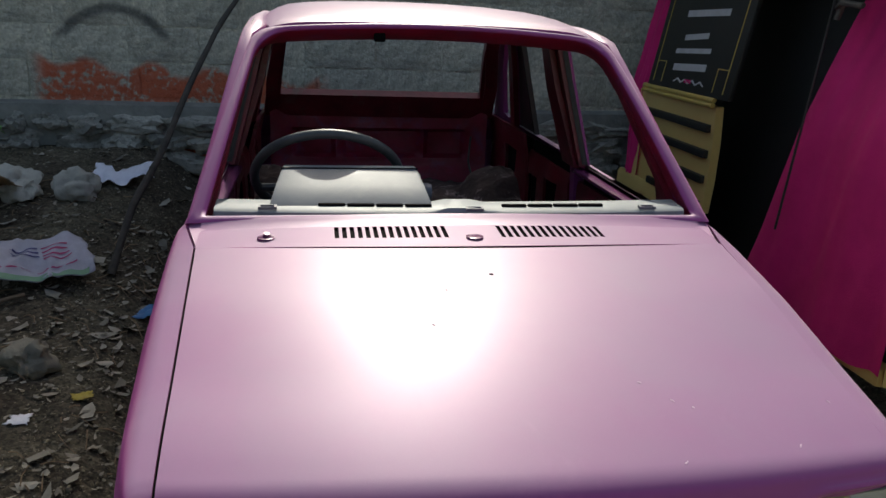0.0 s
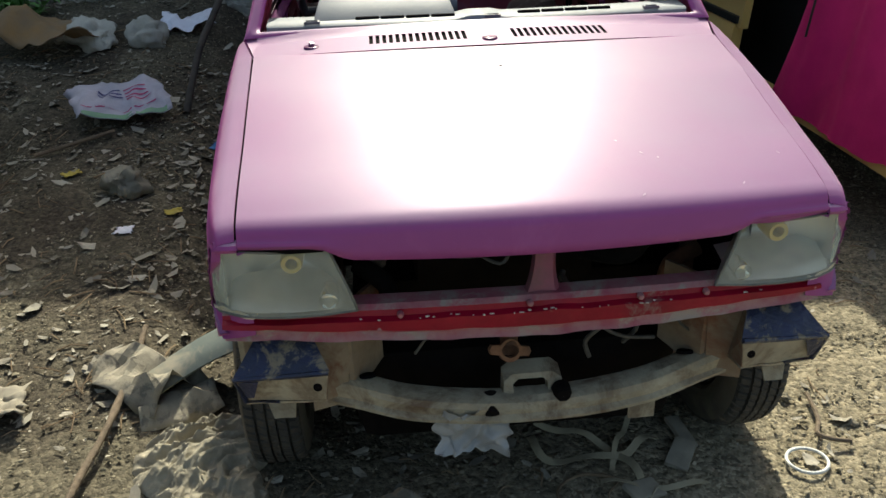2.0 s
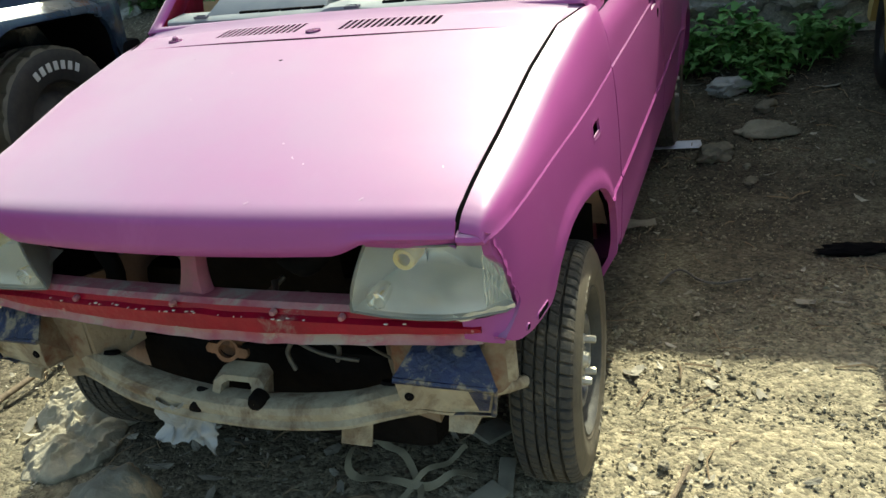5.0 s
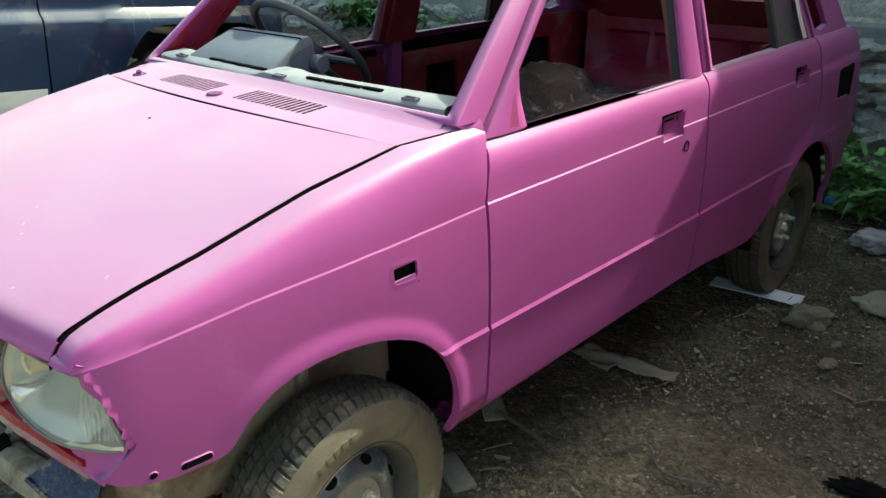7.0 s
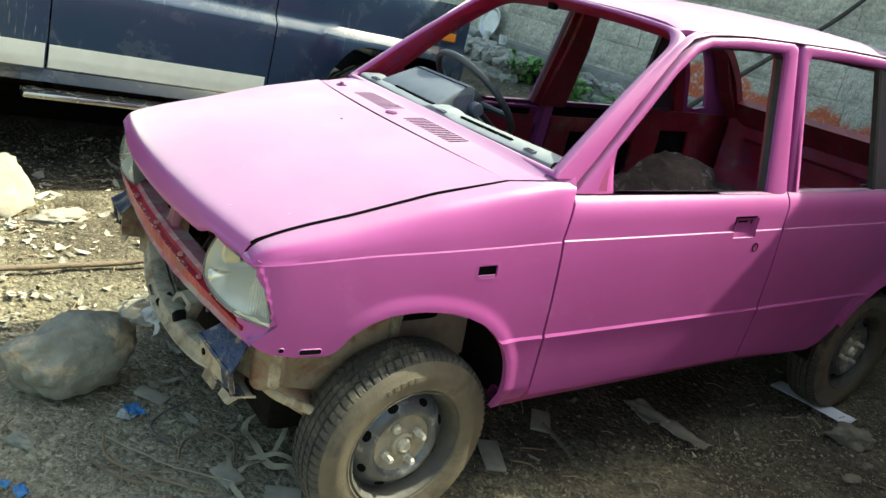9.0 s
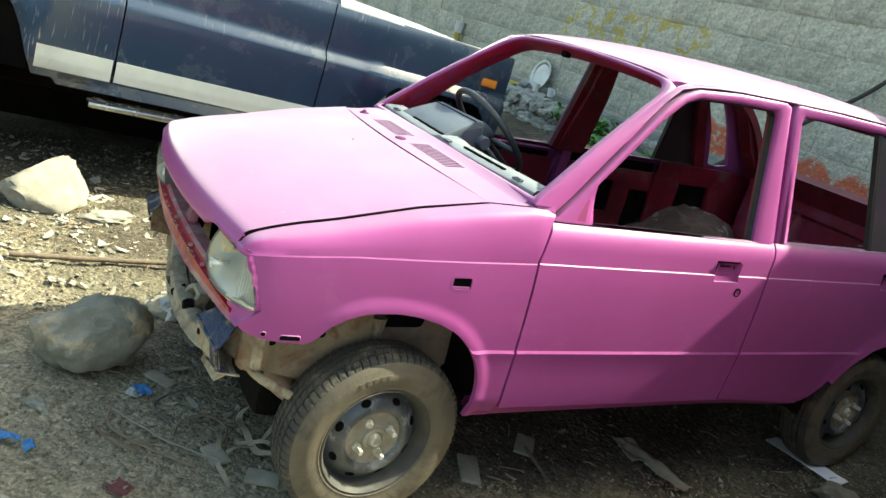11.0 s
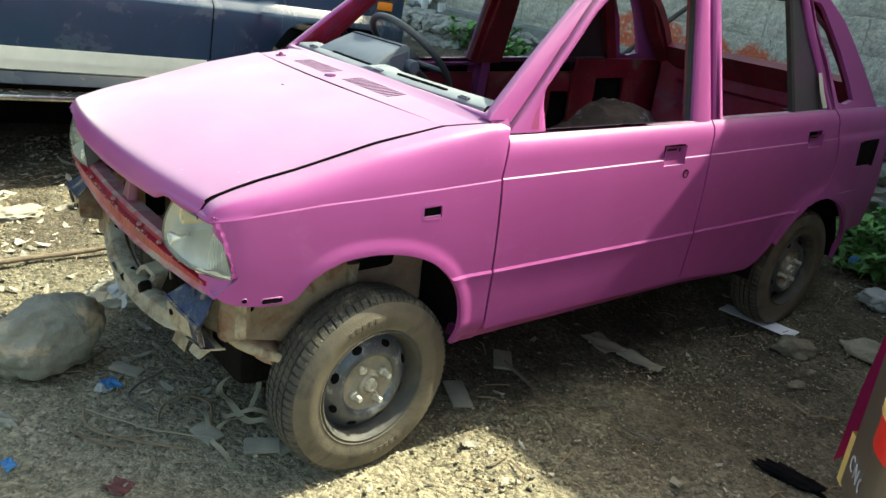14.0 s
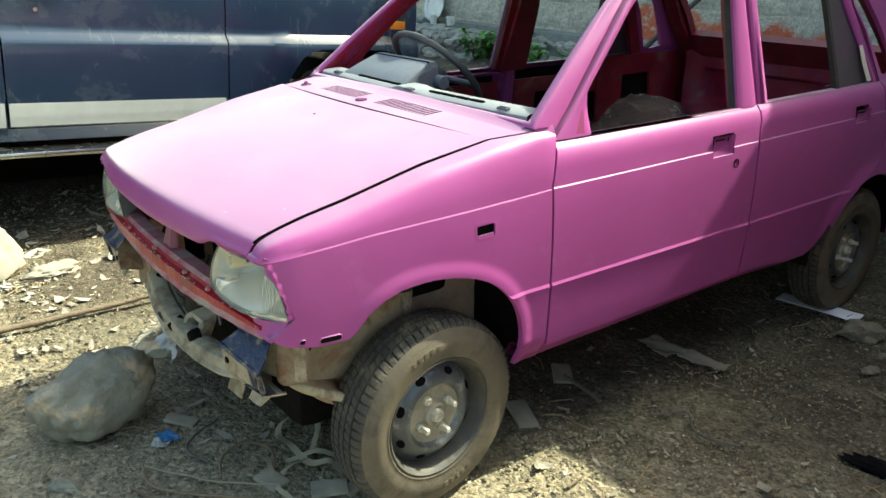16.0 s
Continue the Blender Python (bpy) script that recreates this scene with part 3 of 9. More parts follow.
def strip(bm, a, b, depth):
    """An open band between two lines of as many points, with a thickness."""
    d = Vector(depth)
    a, b = [Vector(p) for p in a], [Vector(p) for p in b]
    vs = grid(bm, [[p + d for p in a], a, b, [p + d for p in b], [p + d for p in a]])


def prism(bm, poly, depth):
    d = Vector(depth)
    a = [bm.verts.new(Vector(p)) for p in poly]
    b = [bm.verts.new(Vector(p) + d) for p in poly]
    n = len(a)
    bm.faces.new(a)
    bm.faces.new(list(reversed(b)))
    for k in range(n):
        bm.faces.new((a[k], b[k], b[(k + 1) % n], a[(k + 1) % n]))


def rock_bm(size, seed, sub=3, rough=0.25, flat=0.0):
    bm = bmesh.new()
    bmesh.ops.create_icosphere(bm, subdivisions=sub, radius=1)
    off = Vector((seed * 3.1, seed * 1.7, seed * 5.3))
    for v in bm.verts:
        n = noise.fractal(v.co * 1.1 + off, 0.7, 2.0, 4)
        v.co *= 1 + rough * n
        if v.co.z < -0.5 and flat:
            v.co.z = -0.5 + (v.co.z + 0.5) * (1 - flat)
        v.co = Vector((v.co.x * size[0], v.co.y * size[1], v.co.z * size[2]))
    return bm


def cut_rock_bm(size, seed):
    """A broken slab: a lump cut by several planes, with a rough grain on its faces."""
    bm_ = rock_bm((1, 1, 1), seed, 4, 0.25)
    rng_ = random.Random(seed)
    for k in range(11):
        n = Vector((rng_.gauss(0, 1), rng_.gauss(0, 1), rng_.gauss(0, 0.8))).normalized()
        d = rng_.uniform(0.55, 0.85)
        for v in bm_.verts:
            e = v.co.dot(n) - d
            if e > 0:
                v.co -= n * e * 0.97
    for v in bm_.verts:
        v.co += v.co.normalized() * (0.035 * noise.noise(v.co * 5) + 0.02 * noise.noise(v.co * 13))
        v.co = Vector((v.co.x * size[0] * 1.25, v.co.y * size[1] * 1.25, v.co.z * size[2] * 1.25))
    return bm_


def sheet_bm(w, h, seed, crumple=0.02, nx=14, ny=10, fold=0.0, ragged=0.0):
    """A crumpled sheet of paper, cloth or foil."""
    bm = bmesh.new()
    off = Vector((seed * 7.7, seed * 2.9, 0))
    rows = []
    for j in range(ny + 1):
        r = []
        for i in range(nx + 1):
            u, v = i / nx - 0.5, j / ny - 0.5
            p = Vector((u * w, v * h, 0))
            q = p * 5.5 / max(w, h) + off
            ca, sa = math.cos(seed * 1.7), math.sin(seed * 1.7)
            a1 = q.x * ca + q.y * sa + 0.7 * noise.noise(q * 0.5)
            b1 = -q.x * sa + q.y * ca
            fold1 = 1 - 1.6 * abs(noise.noise(Vector((a1 * 0.85, b1 * 0.25, seed))))
            fold2 = 1 - 1.6 * abs(noise.noise(Vector((a1 * 0.35 + 3, b1 * 0.8, seed + 4))))
            z = crumple * (0.40 * fold1 + 0.28 * fold2 + 0.6 * noise.noise(q * 0.35) - 0.12)
            z += fold * abs(u)
            e = ragged * noise.noise(q * 1.4 + Vector((5, 5, 5)))
            r.append((p.x * (1 + e), p.y * (1 + e), max(0.002, z + 0.25 * crumple)))
        rows.append(r)
    grid(bm, rows)
    return bm


def smoothstep(a, b, x):
    t = min(1.0, max(0.0, (x - a) / (b - a)))
    return t * t * (3 - 2 * t)


def ground_z(x, y):
    z = 0.0 - 0.04 * min(max(y + 0.1, 0), 1.5) + 0.09 * max(0, y - 1.7) + 0.06 * max(0, y - 2.6)
    left = smoothstep(-0.72, -1.15, x)
    z += left * (0.05 + 0.09 * smoothstep(0.0, 0.9, y)) + 0.05 * left * min(max(y + 0.1, 0), 1.5)
    bank = smoothstep(-0.6, -1.5, x) * max(0, y - 0.9) * 0.13
    near_suv = smoothstep(-1.75, -2.15, x) * smoothstep(2.3, 1.6, y)
    z = (z + bank) * (1 - near_suv) + 0.05 * near_suv
    return max(-0.1, min(z, 0.62)) if y < 4 else min(z, 0.62)


def on_ground(x, y, lift=0.0, rz=0, rx=0, ry=0):
    return pose(x, y, ground_z(x, y) + lift, rx, ry, rz)


def cloth_bm(w, h, seed, height=0.05, folds=5.0, nx=110, ny=90):
    """A heap of cloth in narrow rounded folds, with an uneven outline."""
    bm = bmesh.new()
    off = Vector((seed * 5.1, seed * 3.3, seed))
    rows = []
    for j in range(ny + 1):
        r = []
        for i in range(nx + 1):
            u, v = 2 * i / nx - 1, 2 * j / ny - 1
            k = max(abs(u), abs(v)) / max(1e-6, math.hypot(u, v))
            edge = 1 + 0.28 * noise.noise(Vector((math.atan2(v, u) * 1.3, seed * 2.0, 0)))
            p = Vector((u * k * edge * w / 2, v * k * edge * h / 2, 0))
            q = Vector((p.x * folds * 1.1, p.y * folds * 2.4, 0)) + off
            q += Vector((noise.noise(q * 0.6), noise.noise(q * 0.6 + Vector((9, 0, 0))), 0)) * 1.1
            ridge = (1 - min(1.0, 2.6 * abs(noise.noise(q)))) ** 1.2
            ridge2 = (1 - min(1.0, 2.6 * abs(noise.noise(q * 2.3 + Vector((4, 1, 0)))))) ** 1.2
            ridge3 = (1 - min(1.0, 2.6 * abs(noise.noise(q * 5.1 + Vector((2, 7, 0)))))) ** 1.2
            d = max(0.0, 1 - (u * u + v * v) * k * k)
            p.z = height * (0.45 * d ** 0.6 + (0.5 * ridge + 0.24 * ridge2 + 0.08 * ridge3) * d ** 0.3) + 0.002
            r.append(p)
        rows.append(r)
    grid(bm, rows)
    return bm


def folded_bm(w, h, seed, rise=0.05, nx=5, ny=4):
    """A stiff sheet of paper with a few sharp folds."""
    bm = bmesh.new()
    rnd = random.Random(seed)
    rows = []
    for j in range(ny + 1):
        r = []
        for i in range(nx + 1):
            u, v = i / nx - 0.5, j / ny - 0.5
            jit = 0.22 / nx
            r.append(Vector((w * (u + rnd.uniform(-jit, jit)), h * (v + rnd.uniform(-jit, jit)), rise * (0.25 + 0.6 * (1 - 4 * v * v) * rnd.uniform(0.5, 1.0) + rnd.uniform(-0.40, 0.40)))))
        rows.append(r)
    grid(bm, rows)
    bmesh.ops.subdivide_edges(bm, edges=bm.edges[:], cuts=2, use_grid_fill=True)
    for q in bm.verts:
        q.co += Vector((0, 0, 0.004 * noise.noise(q.co * 40 + Vector((seed, 0, 0)))))
    return bm


# ---------------------------------------------------------------- ground
def spaced(lo, hi, step, far):
    a = [lo + step * k for k in range(int((hi - lo) / step) + 1)]
    d, out_lo, out_hi, w = step, [], [], step
    x = a[-1]
    while x < far:
        w *= 1.35
        x += w
        out_hi.append(x)
    x, w = a[0], step
    while x > -far:
        w *= 1.35
        x -= w
        out_lo.append(x)
    return out_lo[::-1] + a + out_hi


gx, gy = spaced(-3.2, 3.0, 0.035, 400), spaced(-2.2, 3.6, 0.035, 400)
bm = bmesh.new()
rows = []
for y in gy:
    r = []
    for x in gx:
        z = ground_z(x, y)
        if abs(x) < 6 and abs(y) < 6:
            p = Vector((x, y, 0))
            z += 0.014 * noise.noise(p * 2.2) + 0.010 * noise.noise(p * 6) + 0.006 * noise.noise(p * 15) + 0.003 * noise.noise(p * 40)
        r.append((x, y, z))
    rows.append(r)
grid(bm, rows)
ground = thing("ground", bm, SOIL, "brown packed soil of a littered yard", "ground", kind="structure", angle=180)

# ---------------------------------------------------------------- the block wall at the back
WALL_Y, WALL_BASE, WALL_TOP = 3.5, 0.89, 3.10
wall = root("wall_north", "grey hollow-block wall with graffiti on a rubble plinth", "wall", kind="structure")
bm = bmesh.new()
boxy(bm, -14, WALL_Y + 0.008, -0.3, 9, WALL_Y + 0.2, WALL_TOP, 0)
part("mortar", bm, BLOCK_PAINTED, wall, "grey mortar joints")
bm = bmesh.new()
rows = []
for k in range(0, 231):
    x = -14 + 0.1 * k
    n = noise.noise(Vector((x * 1.3, 4, 0)))
    rows.append([(x, WALL_Y - 0.05 + 0.012 * n, 0.62), (x, WALL_Y - 0.055 + 0.01 * n, 0.80), (x, WALL_Y - 0.05, 0.855 + 0.012 * n), (x, WALL_Y + 0.02, 0.875 + 0.01 * n)])
grid(bm, rows)
part("ledge", bm, PLINTH, wall, "dark rendered ledge under the blocks")


# ---------------------------------------------------------------- the pink car
car = root("hatchback_car", "stripped pink hatchback with its glass, bumper and grille removed", "car")

PZ = [0.0, 0.33, 0.40, 0.54, 0.556, 0.564, 0.62, 0.66, 0.70, 0.74, 0.77, 0.80, 0.8293, 0.8325, 0.90, 0.925, 0.945, 1.38]
PX = [0.63, 0.655, 0.6625, 0.6695, 0.6720, 0.6675, 0.6671, 0.6662, 0.6648, 0.6628, 0.6608, 0.6582, 0.6546, 0.6515, 0.642, 0.632, 0.614, 0.505]
OY = np.linspace(-0.48, 2.80, 165)
OX = np.interp(OY, [-0.48, -0.46, -0.43, -0.395, -0.3, -0.2, 0.0, 0.14, 0.36, 0.6, 1.3, 2.0, 2.5, 2.75], [-0.092, -0.080, -0.064, -0.053, -0.040, -0.030, -0.0145, -0.0070, -0.001, 0.002, 0.008, 0.008, -0.004, -0.025])
OX[2:-2] = np.convolve(OX, [0.1, 0.2, 0.4, 0.2, 0.1], 'valid')      # a plan with no kinks
HUB_F, HUB_R, HUB_Z, TYRE_R = 0.0, 2.178, 0.261, 0.271


def crease_z(y):
    return float(np.interp(y, [-0.46, -0.18, 0.36, 1.3, 2.2, 2.8], [0.780, 0.806, 0.830, 0.838, 0.846, 0.848]))


def belt(y):
    return float(np.interp(y, [0.36, 0.5, 1.3, 2.2, 2.6], [0.940, 0.940, 0.948, 0.957, 0.952]))


def z_shift(y, z):
    """How far the crease and the belt line lie above the section's own height at y."""
    return (crease_z(y) - 0.832) * smoothstep(0.6, 0.8, z) * (1 - smoothstep(0.85, 0.93, z)) + (belt(y) - 0.945) * smoothstep(0.85, 0.93, z) * (1 - smoothstep(1.0, 1.3, z))


def side_x(y, z, zz=None):
    if zz is None:
        zz = z - z_shift(y, z)
    x = float(np.interp(zz, PZ, PX) + np.interp(y, OY, OX))
    for hy, rr in ((HUB_R, 0.345),):
        r = math.hypot(y - hy, z - HUB_Z)
        if z > 0.33:
            x += 0.013 * math.exp(-((r - rr) / 0.03) ** 2)
    return x


def side_panel(bm, s, ys, zs, yf, yr, zl, zu, holes=(), off=0.0, extra=None):
    rows, cen = [], []
    for i, y in enumerate(ys):
        r = []
        for z in zs:
            yy = yf(z) if i == 0 else yr(z) if i == len(ys) - 1 else min(max(y, yf(z)), yr(z))
            za = z + z_shift(yy, z)
            z2 = min(max(za, zl(yy)), zu(yy))
            r.append((s * (side_x(yy, z2, z if z2 == za else None) + off + (extra(yy, z2) if extra else 0.0)), yy, z2))
        rows.append(r)

    def skip(i, j):
        cy = (rows[i][j][1] + rows[i + 1][j][1]) / 2
        cz = (rows[i][j][2] + rows[i][j + 1][2]) / 2
        if any(a < cy < b and c < cz < d for a, b, c, d in holes):
            return True
        ps = {tuple(round(q, 5) for q in p) for p in (rows[i][j], rows[i][j + 1], rows[i + 1][j + 1], rows[i + 1][j])}
        return len(ps) < 3
    vs = grid(bm, rows, skip=skip)
    loose = [v for v in bm.verts if not v.link_faces]
    bmesh.ops.delete(bm, geom=loose, context='VERTS')


def lin(a, b, n):
    return [a + (b - a) * k / n for k in range(n + 1)]


ARCH_F = ([-0.46, -0.44, -0.42, -0.40, -0.355, -0.32, -0.264, -0.247, -0.232, -0.21, -0.17, -0.125, -0.08, -0.03, 0.02, 0.06, 0.10, 0.14, 0.175, 0.205, 0.232, 0.250, 0.260, 0.265, 0.268, 0.270, 0.32, 0.4],
          [0.625, 0.602, 0.586, 0.577, 0.567, 0.564, 0.564, 0.572, 0.588, 0.615, 0.641, 0.657, 0.663, 0.664, 0.659, 0.651, 0.638, 0.620, 0.596, 0.567, 0.531, 0.493, 0.456, 0.42, 0.38, 0.327, 0.327, 0.327])


def arch_f(y):
    return float(np.interp(y, *ARCH_F))


ARCH_LINE = np.array([(y, arch_f(y)) for y in np.linspace(-0.238, 0.2695, 140)])


def flare(y, z):
    """How far the rolled edge of the front wheel arch stands out of the fender."""
    d = float(np.min(np.hypot(ARCH_LINE[:, 0] - y, ARCH_LINE[:, 1] - z)))
    return 0.0062 * (1 - smoothstep(0.008, 0.046, d)) * smoothstep(-0.30, -0.16, y) - 0.030 * smoothstep(0.40, 0.32, z) * smoothstep(0.20, 0.27, y)


def lamp_cut(z):
    """Where the fender ends beside the headlamp."""
    return float(np.interp(z, [0.56, 0.60, 0.638, 0.652, 0.725, 0.775, 0.795], [-0.445, -0.438, -0.396, -0.385, -0.403, -0.418, -0.432]))


HOOD_Y = [-0.452, -0.446, -0.439, -0.425, -0.405, -0.37, -0.31, -0.215, -0.167, 0.0, 0.21, 0.335, 0.42]
HOOD_Z = [0.784, 0.791, 0.803, 0.815, 0.824, 0.8355, 0.851, 0.871, 0.883, 0.925, 0.964, 0.974, 0.968]


def hood_edge(y):
    return (float(np.interp(y, [-0.45, -0.2, 0.0, 0.21, 0.335, 0.42], [0.540, 0.549, 0.556, 0.566, 0.598, 0.618])), float(np.interp(y, HOOD_Y, HOOD_Z)))


def gap_front(z):
    return float(np.interp(z, [0.3, 0.56, 0.83, 0.90, 0.94, 0.98], [0.364, 0.360, 0.362, 0.380, 0.395, 0.412]))


def gap_mid(z):
    return float(np.interp(z, [0.3, 0.37, 0.56, 0.80, 0.95], [1.284, 1.288, 1.298, 1.310, 1.338]))


def gap_rear(z):
    return float(np.interp(z, [0.335, 0.36, 0.42, 0.50, 0.55, 0.58, 0.61, 0.65, 0.72, 0.84, 0.97],
                           [1.735, 1.80, 1.85, 1.90, 1.955, 2.05, 2.14, 2.205, 2.235, 2.215, 2.20]))


G = 0.0040


def lean(y, z):
    """Moves points above the belt line back, to fit the camera's view."""
    return y + max(0.0, (z - 0.945) / 0.435) * float(np.interp(y, [0.8, 1.27, 2.0], [0.06, 0.075, 0.10]))

for s in (1, -1):
    # fender: side below the crease, shoulder above it
    bm = bmesh.new()
    ys = sorted(set([round(y, 4) for y in lin(-0.44, 0.22, 74) + lin(0.22, 0.36, 44)] + [0.103, 0.163]))
    zs = sorted(set([0.327, 0.54, 0.5475, 0.556, 0.560, 0.564] + [round(z, 4) for z in lin(0.34, 0.536, 18) + lin(0.571, 0.727, 22)] + [0.733, 0.741, 0.760, 0.777, 0.785, 0.80, 0.815, 0.8275]))
    marker_hole = (0.103, 0.163, 0.741, 0.777)

    side_panel(bm, s, ys, zs, lamp_cut, lambda z: gap_front(z) - G, arch_f, lambda y: crease_z(y) - 0.0045, [marker_hole], extra=flare)
    rows = []
    for y in sorted(set(lin(-0.444, -0.38, 12) + lin(-0.38, 0.36, 40))):
        cz = crease_z(y)
        ex, ez = hood_edge(y)
        c0, c1 = Vector((side_x(y, cz - 0.0045), y, cz - 0.0045)), Vector((side_x(y, cz - 0.0045) - 0.0024, y, cz - 0.0012))
        e = Vector((ex + 0.0030, y, ez))
        # the top lies flat beside the hood, folds over and falls steeply to the crease
        k = smoothstep(-0.44, -0.30, y)
        f = Vector((float(np.interp(y, [-0.444, -0.41, -0.3, -0.1, 0.1, 0.3, 0.4], [0.573, 0.581, 0.590, 0.603, 0.614, 0.624, 0.626])), y, ez - 0.004 - 0.006 * k - 0.006 * smoothstep(-0.2, 0.3, y)))
        f.z = max(f.z, cz + 0.004)
        n = f.lerp(c1, 0.5) + Vector((0.0050 * k, 0, 0.002 * k))
        a, b = f.lerp(e, 0.42), f.lerp(n, 0.62)
        bend = [a.lerp(f, t).lerp(f.lerp(b, t), t) for t in lin(0, 1, 6)]
        rows.append([(s * p.x, min(p.y, gap_front(p.z) - G), p.z) for p in (c0, c1, c1.lerp(n, 0.5) + Vector((0.0012 * k, 0, 0)), n, *reversed(bend), a.lerp(e, 0.5), e)])
    last = [Vector(p) for p in rows[-1]]
    rows.append([(p.x - s * 0.004 * smoothstep(0.85, 0.98, p.z), gap_front(p.z) - G, p.z) for p in last])
    grid(bm, rows)
    # nose piece above the lamp
    rows = []
    for t in lin(0, 1, 6):
        y0 = -0.452 + 0.028 * t * t
        x = min(0.540 + 0.065 * t, side_x(y0, 0.78) - 0.003)
        rows.append([(s * x, -0.436, 0.7965 - 0.006 * t), (s * x, y0, 0.790 - 0.006 * t), (s * x, y0 - 0.004, 0.783 - 0.006 * t), (s * x, y0 + 0.002, 0.775 - 0.006 * t)])
    grid(bm, rows)
    flange(bm, lambda p: (0, 0, -0.012) if abs(p.x) < hood_edge(p.y)[0] + 0.006 and p.z > hood_edge(p.y)[1] - 0.006 else (-s * 0.003, 0, 0) if 0.09 < p.y < 0.175 and 0.73 < p.z < 0.79 else (-s * 0.016, 0, 0))
    part("fender", bm, PINK, car, angle=22)
    # black strip in the hood gap, painted where only shade shows
    bm = bmesh.new()
    P = lin(-0.450, 0.325, 70)
    top_ = lambda y: 0.0040 - 0.002 * smoothstep(0.0, 0.2, y)
    grid(bm, [[(s * (hood_edge(y)[0] + d), y, hood_edge(y)[1] + h) for d, h in ((0.0028, -0.004), (0.001, -0.008), (-0.0012, -0.008), (-0.0015, top_(y)))] for y in P])
    flange(bm, (0, 0, -0.004))
    part("hood_gutter", bm, BLACK, car)
    bm = bmesh.new()
    x = side_x(0.13, 0.76)
    def loop_(hw, hh, r):
        return [(0.133 + math.copysign(max(0, hw - r), math.cos(t)) + r * math.cos(t), 0.759 + math.copysign(max(0, hh - r), math.sin(t)) + r * math.sin(t)) for t in [2 * math.pi * (k + 0.5) / 20 for k in range(20)]]
    ring(bm, [(s * (side_x(a, b) + flare(a, b) + 0.0002), a, b) for a, b in loop_(0.038, 0.0265, 0.018)], [(s * (side_x(a, b) + flare(a, b) + 0.0007), a, b) for a, b in loop_(0.0285, 0.0175, 0.008)], (-s * 0.006, 0, 0))
    part("side_marker_opening", bm, PINK, car)
    # black plate painted as the shaded inside of the marker opening
    bm = bmesh.new()
    prism(bm, [(s * (x - 0.010), a, b) for a, b in ((0.097, 0.736), (0.169, 0.736), (0.169, 0.782), (0.097, 0.782))], (-s * 0.004, 0, 0))
    part("marker_cavity", bm, BLACK, car)
    # rimmed black plates on the skirt in front of the wheel, painted as shaded openings
    for a, w, h in ((-0.372, 0.0065, 0.0055), (-0.305, 0.026, 0.0065)):
        zc = arch_f(a) + 0.0135
        for nm, k0, k1, dx, m_ in (("slot_rim", 1.0, 1.32, 0.0006, PINK), ("lip_slot", 0.0, 1.02, 0.0012, BLACK)):
            bm = bmesh.new()
            tt = [2 * math.pi * (q + 0.5) / 20 for q in range(20)]
            def slot_loop(kk, dd):
                return [(s * (side_x(a + y_, zc + z_) + dd), a + y_, zc + z_) for y_, z_ in [(math.copysign(max(0, w - h), math.cos(t)) + kk * h * math.cos(t), kk * h * math.sin(t)) for t in tt]]
            if k0:
                ring(bm, slot_loop(k1, 0.0002), slot_loop(k0, 0.0022), (-s * 0.005, 0, 0))
            else:
                prism(bm, slot_loop(k1, dx), (-s * 0.003, 0, 0))
            part(nm, bm, m_, car)

    # front door
    bm = bmesh.new()
    zs = [0.37, 0.40, 0.46, 0.54, 0.556, 0.564, 0.60, 0.66, 0.70, 0.76, 0.772, 0.790, 0.81, 0.8293, 0.8325, 0.846, 0.878, 0.90, 0.925, 0.936, 0.945]
    ys = sorted(set(lin(0.36, 1.34, 40) + [1.062, 1.172, 1.198]))
    holes = [(1.062, 1.172, 0.81, 0.878)]
    side_panel(bm, s, ys, zs, lambda z: gap_front(z) + G, lambda z: gap_mid(z) - G, lambda y: 0.37, belt, holes)
    flange(bm, (-s * 0.012, 0, 0))
    door = part("front_door", bm, PINK, car, angle=24)
    bm = bmesh.new()
    x = side_x(1.12, 0.84)
    rows = [[(s * (x - d), a, b) for a, b in ((1.062 + e, 0.81 + f), (1.172 - e, 0.81 + f), (1.172 - e, 0.878 - e * 0.5), (1.062 + e, 0.878 - e * 0.5))] for d, e, f in ((-0.002, -0.002, -0.002), (0.001, 0.003, 0.003), (0.003, 0.007, 0.016), (0.0075, 0.011, 0.036))]
    vs = grid(bm, rows, wrap=True)
    bm.faces.new(vs[-1])
    part("handle_recess", bm, PINK, door)
    bm = bmesh.new()
    boxy(bm, s * (x - 0.0065), 1.082, 0.862, s * (x - 0.0085), 1.130, 0.867, 0.0005)
    boxy(bm, s * (x - 0.0065), 1.146, 0.856, s * (x - 0.0085), 1.151, 0.868, 0.0005)
    part("handle_slot", bm, BLACK, door)
    bm = bmesh.new()
    x = side_x(1.185, 0.78)
    lathe(bm, [(0.001, x - 0.012), (0.0105, x - 0.012), (0.0115, x + 0.0015), (0.0145, x + 0.0015), (0.016, x - 0.003)], Matrix.Diagonal((s, 1, 1, 1)) @ Matrix.Translation((0, 1.186, 0.781)), 20)
    part("keyhole", bm, BLACK, door)
    # front door window frame with the small sail plate
    O = [(0.405, 0.945), (0.46, 1.006), (0.54, 1.102), (0.64, 1.222), (0.72, 1.312), (0.775, 1.356), (0.83, 1.378), (1.0, 1.394), (1.21, 1.400), (1.240, 1.388), (1.27, 1.25), (1.332, 0.945)]
